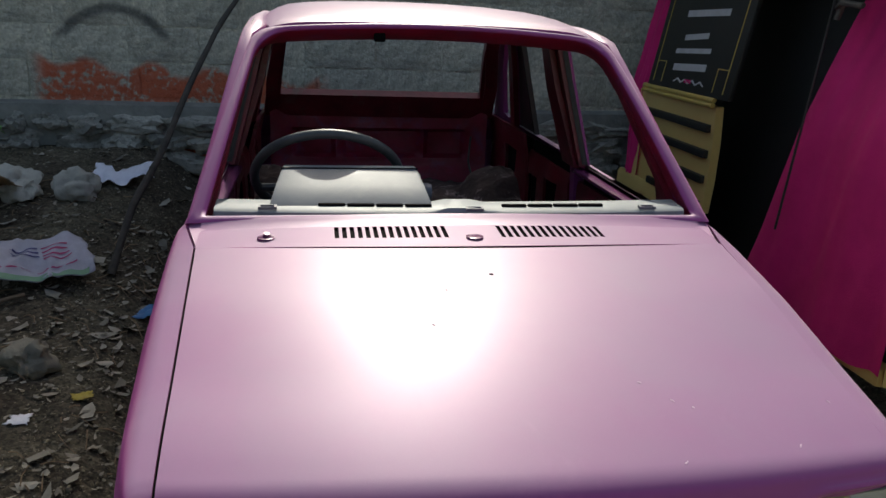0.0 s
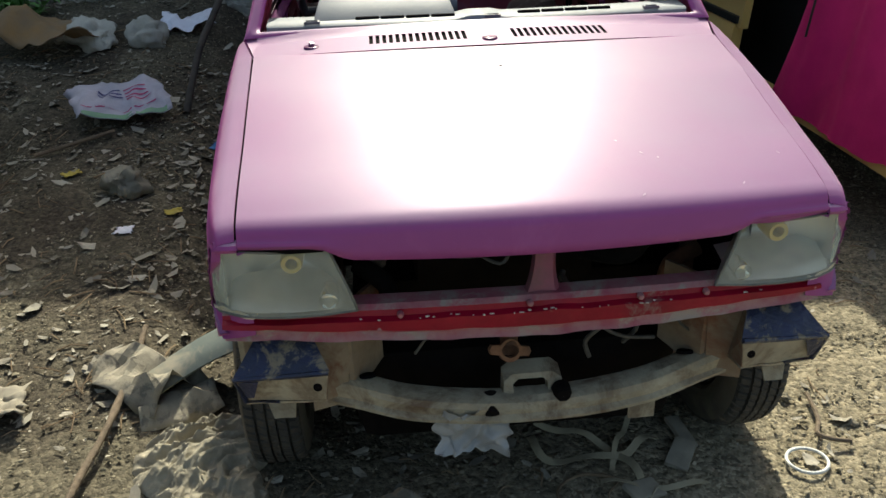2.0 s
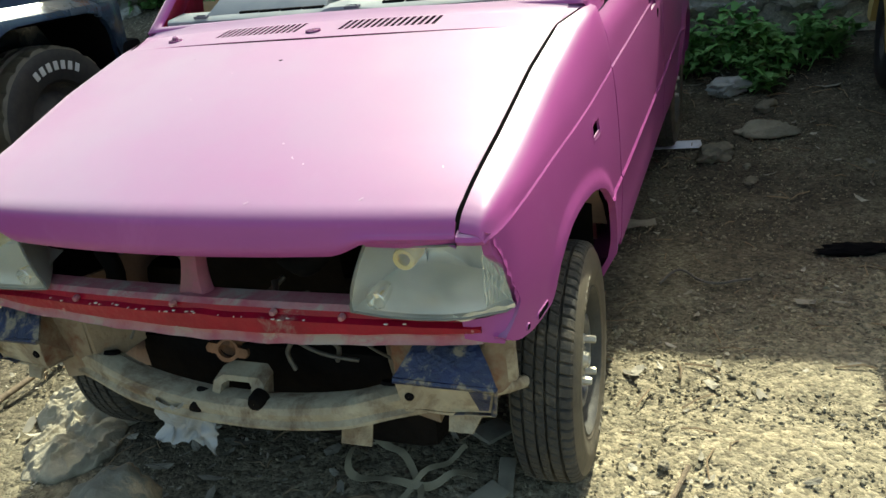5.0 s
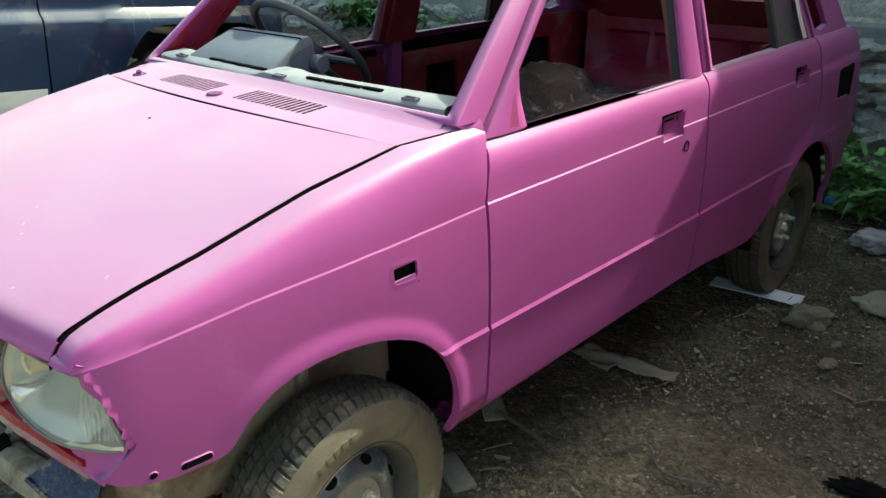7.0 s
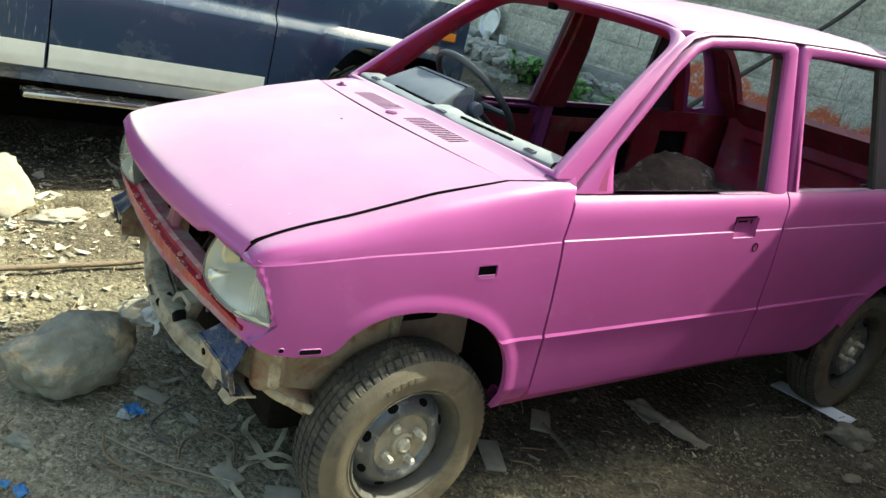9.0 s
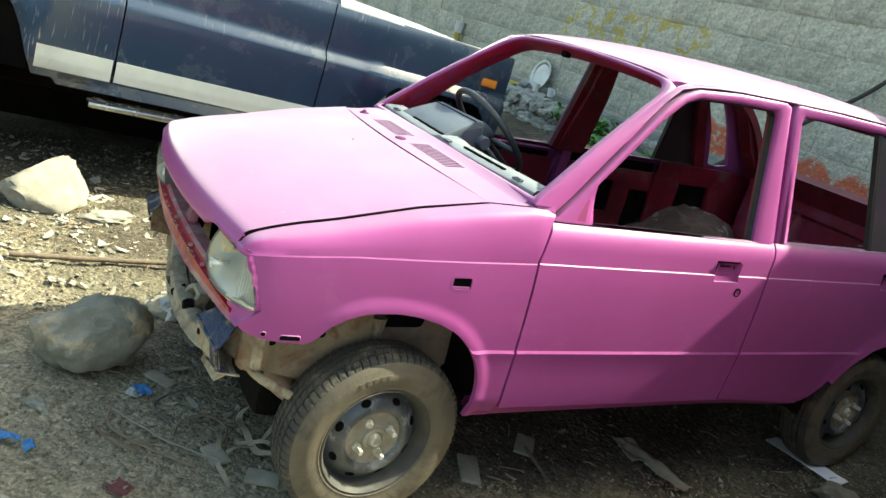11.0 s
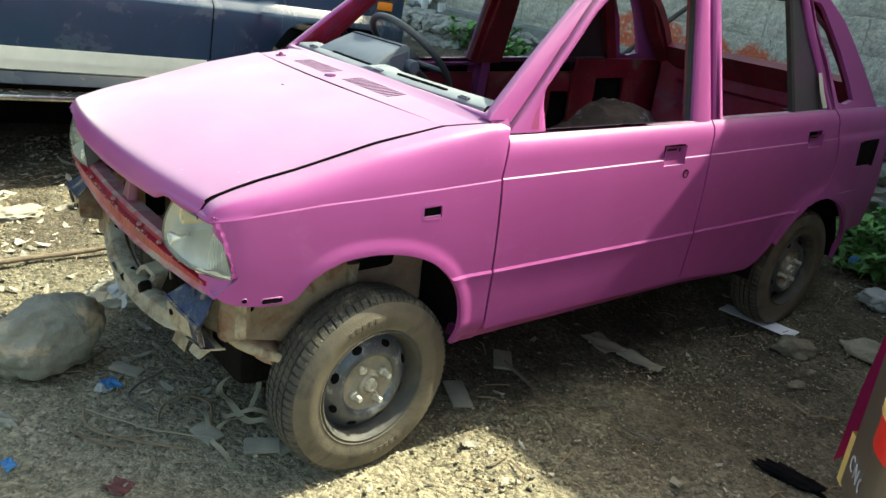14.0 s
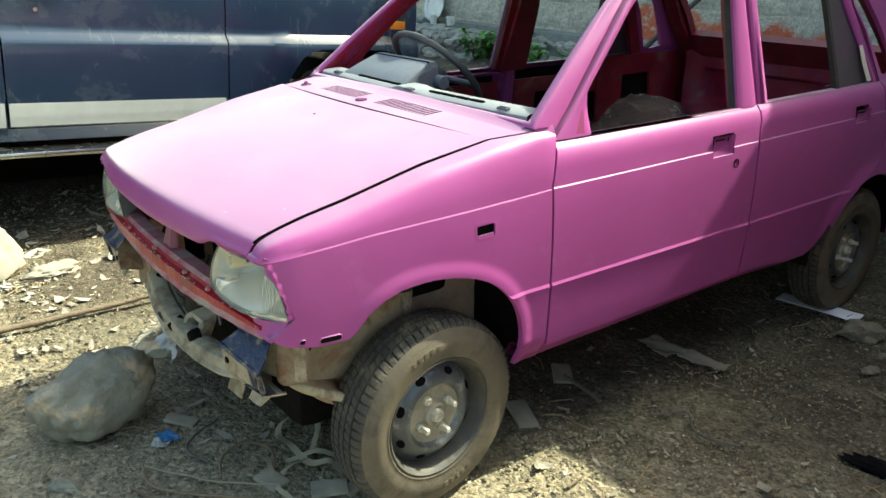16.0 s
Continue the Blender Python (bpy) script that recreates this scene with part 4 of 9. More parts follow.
    I = [(0.545, 0.945), (0.532, 1.00), (0.520, 1.046), (0.632, 1.172), (0.712, 1.266), (0.790, 1.333), (0.84, 1.352), (1.0, 1.363), (1.172, 1.367), (1.188, 1.352), (1.203, 1.22), (1.230, 0.945)]
    bm = bmesh.new()
    X = lambda a, b, d=0: (s * (side_x(lean(a, b), b) + d), lean(a, b), b)
    crowned(bm, [X(a, b, -0.004) for a, b in O], [X(a, b, -0.005) for a, b in I], (s * 0.006, 0, 0), (-s * 0.022, 0, 0))
    part("window_frame", bm, PINK, door, angle=60)
    bm = bmesh.new()
    strip(bm, [X(a, b, -0.026) for a, b in O], [X(a + (1.0 - a) * 0.004, b - 0.004, -0.026) for a, b in I], (-s * 0.022, 0, 0))
    part("inner_frame", bm, RED_IN, door, "old red paint inside the window frame")
    bm = bmesh.new()
    I2 = [(a + (1.0 - a) * 0.02, b + (1.12 - b) * 0.03) for a, b in I]
    strip(bm, [X(a, b, -0.014) for a, b in I[3:]], [X(a, b, -0.016) for a, b in I2[3:]], (-s * 0.018, 0, 0))
    part("window_seal", bm, RUBBER, door)
    # darker plate laid on the surface, painted as a shaded hole
    bm = bmesh.new()
    prism(bm, [X(0.465, 0.955, -0.004), X(0.512, 0.952, -0.004), X(0.508, 1.02, -0.004)], (s * 0.0055, 0, 0))
    part("sail_plate_hole", bm, PINK_IN, door)
    bm = bmesh.new()
    boxy(bm, s * (side_x(1.1, 0.945) - 0.016), 0.50, 0.920, s * (side_x(1.1, 0.945) - 0.062), 1.26, 0.932, 0.002)
    part("inner_rail", bm, RAIL_IN, door, "glossy dark purple door rail")

    # rear door
    bm = bmesh.new()
    ys = sorted(set(lin(1.29, 2.24, 44) + [1.965, 2.068]))
    zs2 = sorted(set(zs + [0.335, 0.35, 0.38, 0.42, 0.44, 0.48, 0.50, 0.52, 0.58, 0.62, 0.64, 0.68, 0.815, 0.872]))
    side_panel(bm, s, ys, zs2, lambda z: gap_mid(z) + G, lambda z: gap_rear(z) - G, lambda y: 0.37 - 0.03 * smoothstep(1.3, 1.75, y), belt, [(1.965, 2.068, 0.815, 0.872)])
    flange(bm, (-s * 0.02, 0, 0))
    door = part("rear_door", bm, PINK, car, angle=24)
    bm = bmesh.new()
    x = side_x(2.0, 0.84)
    rows = [[(s * (x - d), a, b) for a, b in ((1.965 + e, 0.815 + f), (2.068 - e, 0.815 + f), (2.068 - e, 0.872 - e * 0.5), (1.965 + e, 0.872 - e * 0.5))] for d, e, f in ((-0.002, -0.002, -0.002), (0.001, 0.003, 0.003), (0.003, 0.007, 0.014), (0.0075, 0.011, 0.032))]
    vs = grid(bm, rows, wrap=True)
    bm.faces.new(vs[-1])
    part("handle_recess", bm, PINK, door)
    bm = bmesh.new()
    boxy(bm, s * (x - 0.0065), 1.985, 0.857, s * (x - 0.0085), 2.036, 0.862, 0.0005)
    part("handle_slot", bm, BLACK, door)
    O = [(1.347, 0.95), (1.288, 1.25), (1.258, 1.388), (1.275, 1.402), (1.50, 1.405), (1.73, 1.403), (1.83, 1.395), (1.862, 1.376), (1.957, 1.24), (2.195, 0.957)]
    I = [(1.405, 0.952), (1.338, 1.24), (1.312, 1.352), (1.325, 1.367), (1.50, 1.370), (1.73, 1.369), (1.78, 1.368), (1.826, 1.360), (1.902, 1.24), (2.14, 0.957)]
    bm = bmesh.new()
    crowned(bm, [X(a, b, -0.004) for a, b in O], [X(a, b, -0.005) for a, b in I], (s * 0.006, 0, 0), (-s * 0.022, 0, 0))
    part("window_frame", bm, PINK, door, angle=60)
    bm = bmesh.new()
    strip(bm, [X(a, b, -0.026) for a, b in O], [X(a + (1.0 - a) * 0.004, b - 0.004, -0.026) for a, b in I], (-s * 0.022, 0, 0))
    part("inner_frame", bm, RED_IN, door, "old red paint inside the window frame")
    bm = bmesh.new()
    prism(bm, [X(1.752, 1.367, -0.012), X(1.828, 1.361, -0.012), X(1.918, 1.22, -0.012), X(2.135, 0.958, -0.012), X(1.885, 0.955, -0.012)], (-s * 0.006, 0, 0))
    part("fixed_glass", bm, SMOKE, door, "dusty blacked-out fixed quarter glass")
    bm = bmesh.new()
    strip(bm, [X(1.735, 1.369, -0.006), X(1.79, 1.2, -0.006), X(1.868, 0.955, -0.006)], [X(1.752, 1.369, -0.006), X(1.807, 1.2, -0.006), X(1.887, 0.955, -0.006)], (-s * 0.02, 0, 0))
    part("division_bar", bm, RUBBER, door)
    if s == 1:
        bm = bmesh.new()
        strip(bm, [X(2.01, 1.10, 0.001), X(2.04, 1.03, 0.001), X(2.085, 0.965, 0.001)], [X(2.035, 1.10, 0.001), X(2.075, 1.03, 0.001), X(2.12, 0.965, 0.001)], (-s * 0.001, 0, 0))
        part("masking_tape", bm, TAPE, door, "strip of cream masking tape")

    # quarter panel, tail and arch lip
    bm = bmesh.new()
    zs3 = [0.60, 0.63, 0.66, 0.70, 0.76, 0.80, 0.8293, 0.8325, 0.85, 0.90, 0.925, 0.936, 0.945]
    tail = lambda z: float(np.interp(z, [0.4, 0.6, 0.8, 0.96], [2.70, 2.74, 2.74, 2.66]))
    side_panel(bm, s, lin(2.1, 2.75, 22), zs3, lambda z: gap_rear(z) + G, tail, lambda y: 0.3, belt, [(2.42, 2.60, 0.70, 0.82)])
    side_panel(bm, s, lin(2.50, 2.75, 10), [0.40, 0.44, 0.48, 0.52, 0.56, 0.60], lambda z: HUB_R + math.sqrt(max(0.001, 0.345 ** 2 - (z - HUB_Z) ** 2)), tail, lambda y: 0.40, lambda y: 0.60)
    flange(bm, (-s * 0.02, 0, 0))
    part("quarter_panel", bm, PINK, car)
    bm = bmesh.new()
    rr = []
    for k in range(40):
        a = radians(150 - 150 * k / 39)
        rr.append(a)
    strip(bm, [X(HUB_R + 0.332 * math.cos(a), HUB_Z + 0.332 * math.sin(a), 0.002) for a in rr], [X(HUB_R + 0.362 * math.cos(a), HUB_Z + 0.362 * math.sin(a), -0.002) for a in rr], (-s * 0.02, 0, 0))
    part("arch_lip", bm, PINK, car)
    bm = bmesh.new()
    boxy(bm, s * 0.63, 2.42, 0.70, s * 0.655, 2.60, 0.82, 0)
    part("tail_opening", bm, UNDER, car)
    # C pillar with the open quarter window
    O = [(1.866, 1.394), (1.885, 1.404), (1.935, 1.402), (2.032, 1.372), (2.179, 1.295), (2.291, 1.21), (2.47, 1.06), (2.60, 0.95), (2.30, 0.95), (2.20, 0.955), (2.065, 1.15), (1.962, 1.245)]
    I = [(1.884, 1.352), (1.895, 1.362), (1.966, 1.358), (2.010, 1.330), (2.10, 1.255), (2.183, 1.183), (2.30, 1.06), (2.36, 0.985), (2.29, 0.972), (2.225, 0.982), (2.085, 1.155), (1.985, 1.25)]
    bm = bmesh.new()
    ring(bm, [X(a, b, -0.002) for a, b in O], [X(a, b, -0.008) for a, b in I], (-s * 0.020, 0, 0))
    part("rear_pillar", bm, PINK, car)

    # sill
    bm = bmesh.new()
    P = lin(0.295, 1.80, 20)
    strip(bm, [(s * 0.640, y, 0.368 - 0.028 * smoothstep(1.3, 1.75, y)) for y in P], [(s * 0.628, y, 0.332 - 0.018 * smoothstep(1.3, 1.75, y)) for y in P], (-s * 0.06, 0, 0))
    part("sill", bm, PINK_IN, car, "red-pink sill flange")
    # B pillar
    bm = bmesh.new()
    strip(bm, [X(1.245, 1.395, -0.020), X(1.27, 1.2, -0.020), X(1.31, 0.93, -0.02), X(1.28, 0.37, -0.03)], [X(1.262, 1.395, -0.020), X(1.298, 1.2, -0.020), X(1.36, 0.93, -0.02), X(1.33, 0.37, -0.03)], (-s * 0.03, 0, 0))
    part("centre_pillar", bm, PINK, car)
    bm = bmesh.new()
    strip(bm, [X(1.215, 1.395, -0.052), X(1.235, 1.2, -0.052), X(1.26, 0.93, -0.045)], [X(1.29, 1.395, -0.052), X(1.345, 1.2, -0.052), X(1.41, 0.93, -0.045)], (-s * 0.02, 0, 0))
    part("pillar_inner", bm, RED_IN, car, "dark red inside of the centre pillar")
    # inner skins of the doors and quarter
    for nm, a0, a1 in (("door_inner_skin", 0.37, 1.26), ("door_inner_skin", 1.36, 1.92)):
        bm = bmesh.new()
        x = s * 0.585
        ny, nz = 26, 16
        holes = [(a0 + 0.14, a0 + 0.30, 0.66, 0.82), (a0 + 0.42, a0 + 0.66, 0.58, 0.80), (a0 + 0.30, a0 + 0.40, 0.48, 0.56)]
        rows = [[(x + s * (0.012 * noise.noise(Vector((a * 6, b * 6, s * 3))) + 0.018 * smoothstep(0.84, 0.92, b)), a, b) for b in lin(0.38, 0.885, nz)] for a in lin(a0, a1, ny)]
        grid(bm, rows, skip=lambda i, j: any(h[0] < rows[i][j][1] + 0.012 < h[1] and h[2] < rows[i][j][2] + 0.012 < h[3] for h in holes))
        flange(bm, (s * 0.012, 0, 0))
        part(nm, bm, RED_IN, car, "dark red inner door skin with access holes")
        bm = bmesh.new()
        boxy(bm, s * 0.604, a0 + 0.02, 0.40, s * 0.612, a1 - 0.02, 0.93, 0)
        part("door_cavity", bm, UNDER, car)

# hood
HY0 = lambda u: -0.503 + 0.059 * abs(u) ** 2.1
HY1 = lambda x: 0.128 + 0.076 * (abs(x) / 0.56) ** 2
lipz = lambda x: float(np.interp(abs(x), [0, 0.34, 0.358, 0.385, 0.41, 0.54], [0.771, 0.772, 0.777, 0.790, 0.793, 0.787]))


def hood_top(u, v):
    y = HY0(u) + (HY1(u * 0.56) - HY0(u)) * v
    ye = HY0(1) + (HY1(0.56) - HY0(1)) * v
    x = u * (hood_edge(ye)[0] - 0.0022)
    zc = 0.835 + (0.983 - 0.835) * (v + 0.30 * v * (1 - v))
    ze = hood_edge(max(ye, -0.405))[1] + 0.25 * min(0.0, ye + 0.405) + 0.0055 - 0.002 * smoothstep(0.0, 0.2, ye)
    return Vector((x, y, zc + (ze - zc) * abs(u) ** 2.2))


rows = []
for u in lin(-1, 1, 64):
    c, b = hood_top(u, 0.0), hood_top(u, 0.055)
    zb = lipz(c.x)
    lip_ = Vector((c.x, c.y - 0.010, zb))
    a = Vector((c.x, c.y - 0.0030, max(c.z - 0.024, zb + 0.3 * (c.z - zb))))
    r = [lip_, lip_.lerp(a, 0.35) + Vector((0, -0.0015, 0)), lip_.lerp(a, 0.7) + Vector((0, -0.0012, 0))]
    r += [a.lerp(c, t).lerp(c.lerp(b, t), t) for t in lin(0, 1, 8)]
    r += [hood_top(u, v) for v in [0.075, 0.10, 0.13] + lin(0.16, 1, 22)]
    rows.append([tuple(p) for p in r])
bm = bmesh.new()
grid(bm, rows)
flange(bm, lambda p: (-math.copysign(0.006, p.x), 0.0, -0.004) if abs(p.x) > 0.52 and p.y > -0.44 else (0, 0.006, -0.008))
hood = part("hood", bm, PINK, car, "satin pink hood, sky sheen put into its paler top colour", angle=50)
bm = bmesh.new()
lathe(bm, [(0.0005, 0.001), (0.0042, 0.001), (0.0046, -0.004)], pose(0.001, 0.02, 0.9635, 0, -90, 0) , 12)
part("washer_hole", bm, BLACK, hood)
random.seed(3)
for k in range(9):
    u, v = random.uniform(0.30, 0.9), random.uniform(0.05, 0.35)
    if k > 5:
        u, v = random.uniform(-0.8, 0.8), random.uniform(0.1, 0.9)
    p = hood_top(u, v)
    bm = rock_bm((random.uniform(0.002, 0.005), random.uniform(0.001, 0.002), 0.0005), k, 2, 0.3)
    sp = part("paint_speck", bm, SPECK, hood, "pale dried speck on the paint")
    sp.matrix_world = Matrix.Translation(p + Vector((0, 0, 0.0006))) @ Matrix.Rotation(radians(15), 4, 'X') @ Matrix.Rotation(random.uniform(0, 3), 4, 'Z')

# cowl panel with slotted vents, made of separate bars over a black sheet painted as shade
SB = lambda x: 0.302 + 0.032 * (abs(x) / 0.6) ** 2
cowl_z = lambda x, t: 0.9855 - 0.022 * (abs(x) / 0.56) ** 2.2 + 0.012 * t
vents = [(-0.288, -0.046), (0.060, 0.300)]
xs = sorted(set([round(v, 4) for v in lin(-0.568, 0.568, 40)]))
slots = []
for a, b in vents:
    n = 15
    w = (b - a) / n
    slots += [(a + w * k, a + w * k + 0.58 * w) for k in range(n)]
for a, b in slots:
    xs += [a, b]
xs = sorted(set(round(x, 5) for x in xs))
ts = [0.0, 0.10, 0.30, 0.72, 0.80, 0.92, 1.0]
bm = bmesh.new()
rows = []
for x in xs:
    rows.append([(x, HY1(x) + 0.0065 + (SB(x) - HY1(x)) * t, cowl_z(x, t) + 0.012 * smoothstep(0.8, 1, t)) for t in ts])
grid(bm, rows, skip=lambda i, j: j == 2 and any(a - 1e-4 <= rows[i][0][0] and rows[i + 1][0][0] <= b + 1e-4 for a, b in slots))
flange(bm, (0, 0, -0.0008))
cowl = part("cowl_panel", bm, PINK, car, "pink cowl with two slotted air vents", angle=50)
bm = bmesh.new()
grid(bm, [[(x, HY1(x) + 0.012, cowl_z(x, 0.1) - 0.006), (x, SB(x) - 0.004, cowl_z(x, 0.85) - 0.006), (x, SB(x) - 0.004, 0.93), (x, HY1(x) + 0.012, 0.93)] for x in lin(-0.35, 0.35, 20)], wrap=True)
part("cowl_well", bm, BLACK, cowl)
for x in (-0.427, 0.0):
    y = HY1(x) + 0.055
    bm = bmesh.new()
    lathe(bm, [(0.019, -0.003), (0.018, 0.0012), (0.016, 0.0018), (0.0005, 0.0018)], pose(x, y, cowl_z(x, 0.4) + 0.001, 0, -90, 0), 20)
    part("wiper_boss", bm, RAIL_IN, cowl)
    bm = bmesh.new()
    tube(bm, [(x, y, 0.972), (x + 0.001, y - 0.002, 0.984), (x + 0.002, y - 0.003, 0.989)], [0.0090, 0.0080, 0.0060], 10)
    part("wiper_spindle", bm, RAIL_IN, cowl)

# windscreen surround: sill, A pillars and header
WB, WT = 0.300, 0.836
def screen_pt(u, t, out):
    """u -1..1 across, t 0..1 up; out pushes the point outwards in the screen's plane."""
    hw = (0.600 if out else 0.562) * (1 - t) + (0.478 if out else 0.461) * t
    if not out:
        t = 0.030 + 0.946 * t
    x = u * hw
    y = 0.302 + (0.826 - 0.302) * t + 0.032 * u * u * (1 - t) - 0.002 * u * u * t - 0.004 * math.sin(math.pi * t)
    z = 0.992 + (1.403 - 0.992) * t - 0.010 * u * u * (1 - t) - 0.024 * u * u * t + 0.008 * math.sin(math.pi * t)
    return (x, y, z)
loop = [(u, 0) for u in lin(-1, 1, 40)][:-1] + [(1, t) for t in lin(0, 1, 32)][:-1] + [(u, 1) for u in lin(1, -1, 40)][:-1] + [(-1, t) for t in lin(1, 0, 32)][:-1]
def corner(u, t, out):
    # round the top corners of the frame and of its opening
    ru, rt = (0.16, 0.15) if not out else (0.10, 0.09)
    p, q = (abs(u) - 1 + ru) / ru, (t - 1 + rt) / rt
    if p > 0 and q > 0:
        k = max(p, q) / math.hypot(p, q)
        u, t = math.copysign(1 - ru + ru * p * k, u), 1 - rt + rt * q * k
    return screen_pt(u, t, out)
bm = bmesh.new()
o = [Vector(corner(u, t, True)) for u, t in loop]
i1 = [Vector(corner(u, t, False)) for u, t in loop]
m0 = [a.lerp(b, 0.3) + Vector((0, -0.003, 0.003)) for a, b in zip(o, i1)]
m1 = [a.lerp(b, 0.7) + Vector((0, -0.003, 0.003)) for a, b in zip(o, i1)]
lip = [p + Vector((0, 0.005, -0.004)) for p in i1]
inn = [p + Vector((0, 0.018, -0.014)) for p in i1]
back = [a.lerp(b, 0.25) + Vector((0, 0.070, -0.042)) for a, b in zip(o, i1)]
skirt = [p + Vector((math.copysign(0.004, p.x) * smoothstep(0.3, 0.45, abs(p.x)), 0.040, -0.022)) for p in o]
grid(bm, [skirt, o, m0, m1, i1, lip], wrap=True)
surround = part("windscreen_surround", bm, PINK, car, angle=75)
bm = bmesh.new()
grid(bm, [lip, inn, back], wrap=True)
part("pillar_inner_face", bm, RED_PILLAR, surround, "old red paint on the inner pillar faces", angle=75)
# corner plates between the cowl, the fenders and the foot of each pillar
for s in (1, -1):
    rows = []
    for y in lin(0.200, 0.400, 14):
        if y < 0.334:
            a = Vector((0.555, y, cowl_z(0.56, smoothstep(0.2, 0.334, y)) - 0.003 + 0.008 * smoothstep(0.30, 0.334, y)))
        else:
            a = Vector(screen_pt(1, (y - 0.334) / 0.49, True)) + Vector((-0.012, 0, -0.004))
        b = Vector((hood_edge(y)[0] - 0.002, y, min(a.z + 0.0005, hood_edge(y)[1] + 0.001)))
        m_ = a.lerp(b, 0.5)
        rows.append([(s * p.x, p.y, p.z) for p in (a, m_, b, b + Vector((0.004, 0, -0.010)))])
    bm = bmesh.new()
    grid(bm, rows)
    flange(bm, (0, 0, -0.006))
    part("cowl_corner", bm, PINK, car, angle=25)

# roof
ROOF_Y = [0.826, 0.845, 0.90, 1.05, 1.25, 1.5, 1.75, 1.9, 2.0, 2.06, 2.09]
ROOF_Z = [1.405, 1.414, 1.426, 1.444, 1.457, 1.463, 1.460, 1.453, 1.446, 1.436, 1.426]
roof_drop = lambda y: float(np.interp(y, [0.826, 0.9, 1.2, 1.8, 2.0, 2.09], [0.026, 0.038, 0.050, 0.051, 0.042, 0.034]))
bm = bmesh.new()
rows = []
for y, zc in zip(ROOF_Y, ROOF_Z):
    k = (0.55 if y < 0.85 else 1)
    sec = [(0, 0), (0.15, -0.001), (0.28, -0.004), (0.38, -0.009), (0.44, -0.015), (0.475, -0.023), (0.497, -0.031), (0.505, -0.036)]
    f = float(np.interp(y, [0.826, 0.9, 1.2, 1.8, 2.09], [0.870, 0.895, 0.93, 0.93, 0.92]))
    bow = lambda x: 0.0
    half = [(f * x, y + bow(x), zc + d * roof_drop(y) / 0.036) for x, d in sec]
    rows.append([(-x, yy, z) for x, yy, z in reversed(half[1:])] + half)
grid(bm, rows)
flange(bm, (0, 0, -0.014))
roof = part("roof", bm, PINK, car, "pink roof, sun glare put into its paler top colour", angle=40)
bm = bmesh.new()
grid(bm, [[(-0.46, y, 1.385 if y > 0.9 else 1.375), (0, y, 1.405 if y > 0.9 else 1.38), (0.46, y, 1.385 if y > 0.9 else 1.375)] for y in (0.87, 1.0, 1.5, 2.0)])
part("headlining", bm, RED_IN, roof)
# pillar skins and cant rails between the windscreen, the roof and the door frames, a gap away from the frames
FRAME_LINE = [(0.418, 0.965), (0.46, 1.010), (0.54, 1.106), (0.64, 1.226), (0.72, 1.316), (0.772, 1.361), (0.826, 1.384), (0.90, 1.393), (1.0, 1.400), (1.21, 1.406), (1.50, 1.411), (1.75, 1.409), (1.86, 1.404), (1.94, 1.400), (1.985, 1.390)]
for s in (1, -1):
    rows = []
    for k, (y, z) in enumerate(FRAME_LINE):
        yl = lean(y, z)
        out = Vector((side_x(yl, z) - 0.007, yl, z))
        if k < 6:
            out += Vector((0, -0.010, 0.008))
            t = [0.0, 0.10, 0.33, 0.62, 0.84, 0.965][k]
            inn_ = Vector(screen_pt(1, t, True))
        else:
            zc = float(np.interp(yl, ROOF_Y, ROOF_Z))
            f = float(np.interp(yl, [0.826, 0.9, 1.2, 1.8, 2.09], [0.870, 0.895, 0.93, 0.93, 0.92]))
            inn_ = Vector((f * 0.505, yl, zc - roof_drop(yl)))
        mid_ = inn_.lerp(out, 0.55) + Vector((0.003, 0, 0.006))
        rows.append([(s * p.x, p.y, p.z) for p in (inn_ + Vector((-0.004, 0.004, -0.010)), inn_, mid_, out, out + Vector((-0.022, 0.004, -0.010)))])
    bm = bmesh.new()
    grid(bm, rows)
    part("cant_rail", bm, PINK, car, angle=60)
    # black strip backing the gap to the door frames, painted as its shade
    bm = bmesh.new()
    strip(bm, [(s * (side_x(lean(y, z), z) - 0.020), lean(y, z) - 0.012, z + 0.004) for y, z in FRAME_LINE], [(s * (side_x(lean(y, z), z) - 0.024), lean(y, z) + 0.014, z - 0.012) for y, z in FRAME_LINE], (-s * 0.004, 0, 0))
    part("door_seal", bm, RUBBER, car)
bm = bmesh.new()
boxy(bm, -0.165, 0.835, 1.352, -0.135, 0.86, 1.392, 0.004)
part("mirror_mount", bm, BLACK, roof)

# tailgate with its open window
def gate(u, t):
    hw = 0.475 * (1 - t) + 0.56 * t
    return Vector((u * hw, 2.075 + (2.58 - 2.075) * t + 0.05 * math.sin(math.pi * t), 1.405 + (0.955 - 1.405) * t + 0.03 * math.sin(math.pi * t)))
loop = [(u, 0) for u in lin(-1, 1, 10)][:-1] + [(1, t) for t in lin(0, 1, 8)][:-1] + [(u, 1) for u in lin(1, -1, 10)][:-1] + [(-1, t) for t in lin(1, 0, 8)][:-1]
bm = bmesh.new()
ring(bm, [gate(u, t) for u, t in loop], [gate(u * 0.88, 0.10 + 0.70 * t) for u, t in loop], (0, -0.03, -0.025))
tailgate = part("tailgate", bm, RED_IN, car, "dark red tailgate with an open window")
bm = bmesh.new()
rows = [[(x, 2.60 + 0.14 * smoothstep(0.95, 0.80, z) - 0.03 * (x / 0.6) ** 2, z) for z in (0.955, 0.93, 0.88, 0.80, 0.65, 0.5, 0.42)] for x in lin(-0.60, 0.60, 12)]
grid(bm, rows)
flange(bm, (0, -0.02, 0))
part("tail_skin", bm, PINK, tailgate)
bm = bmesh.new()
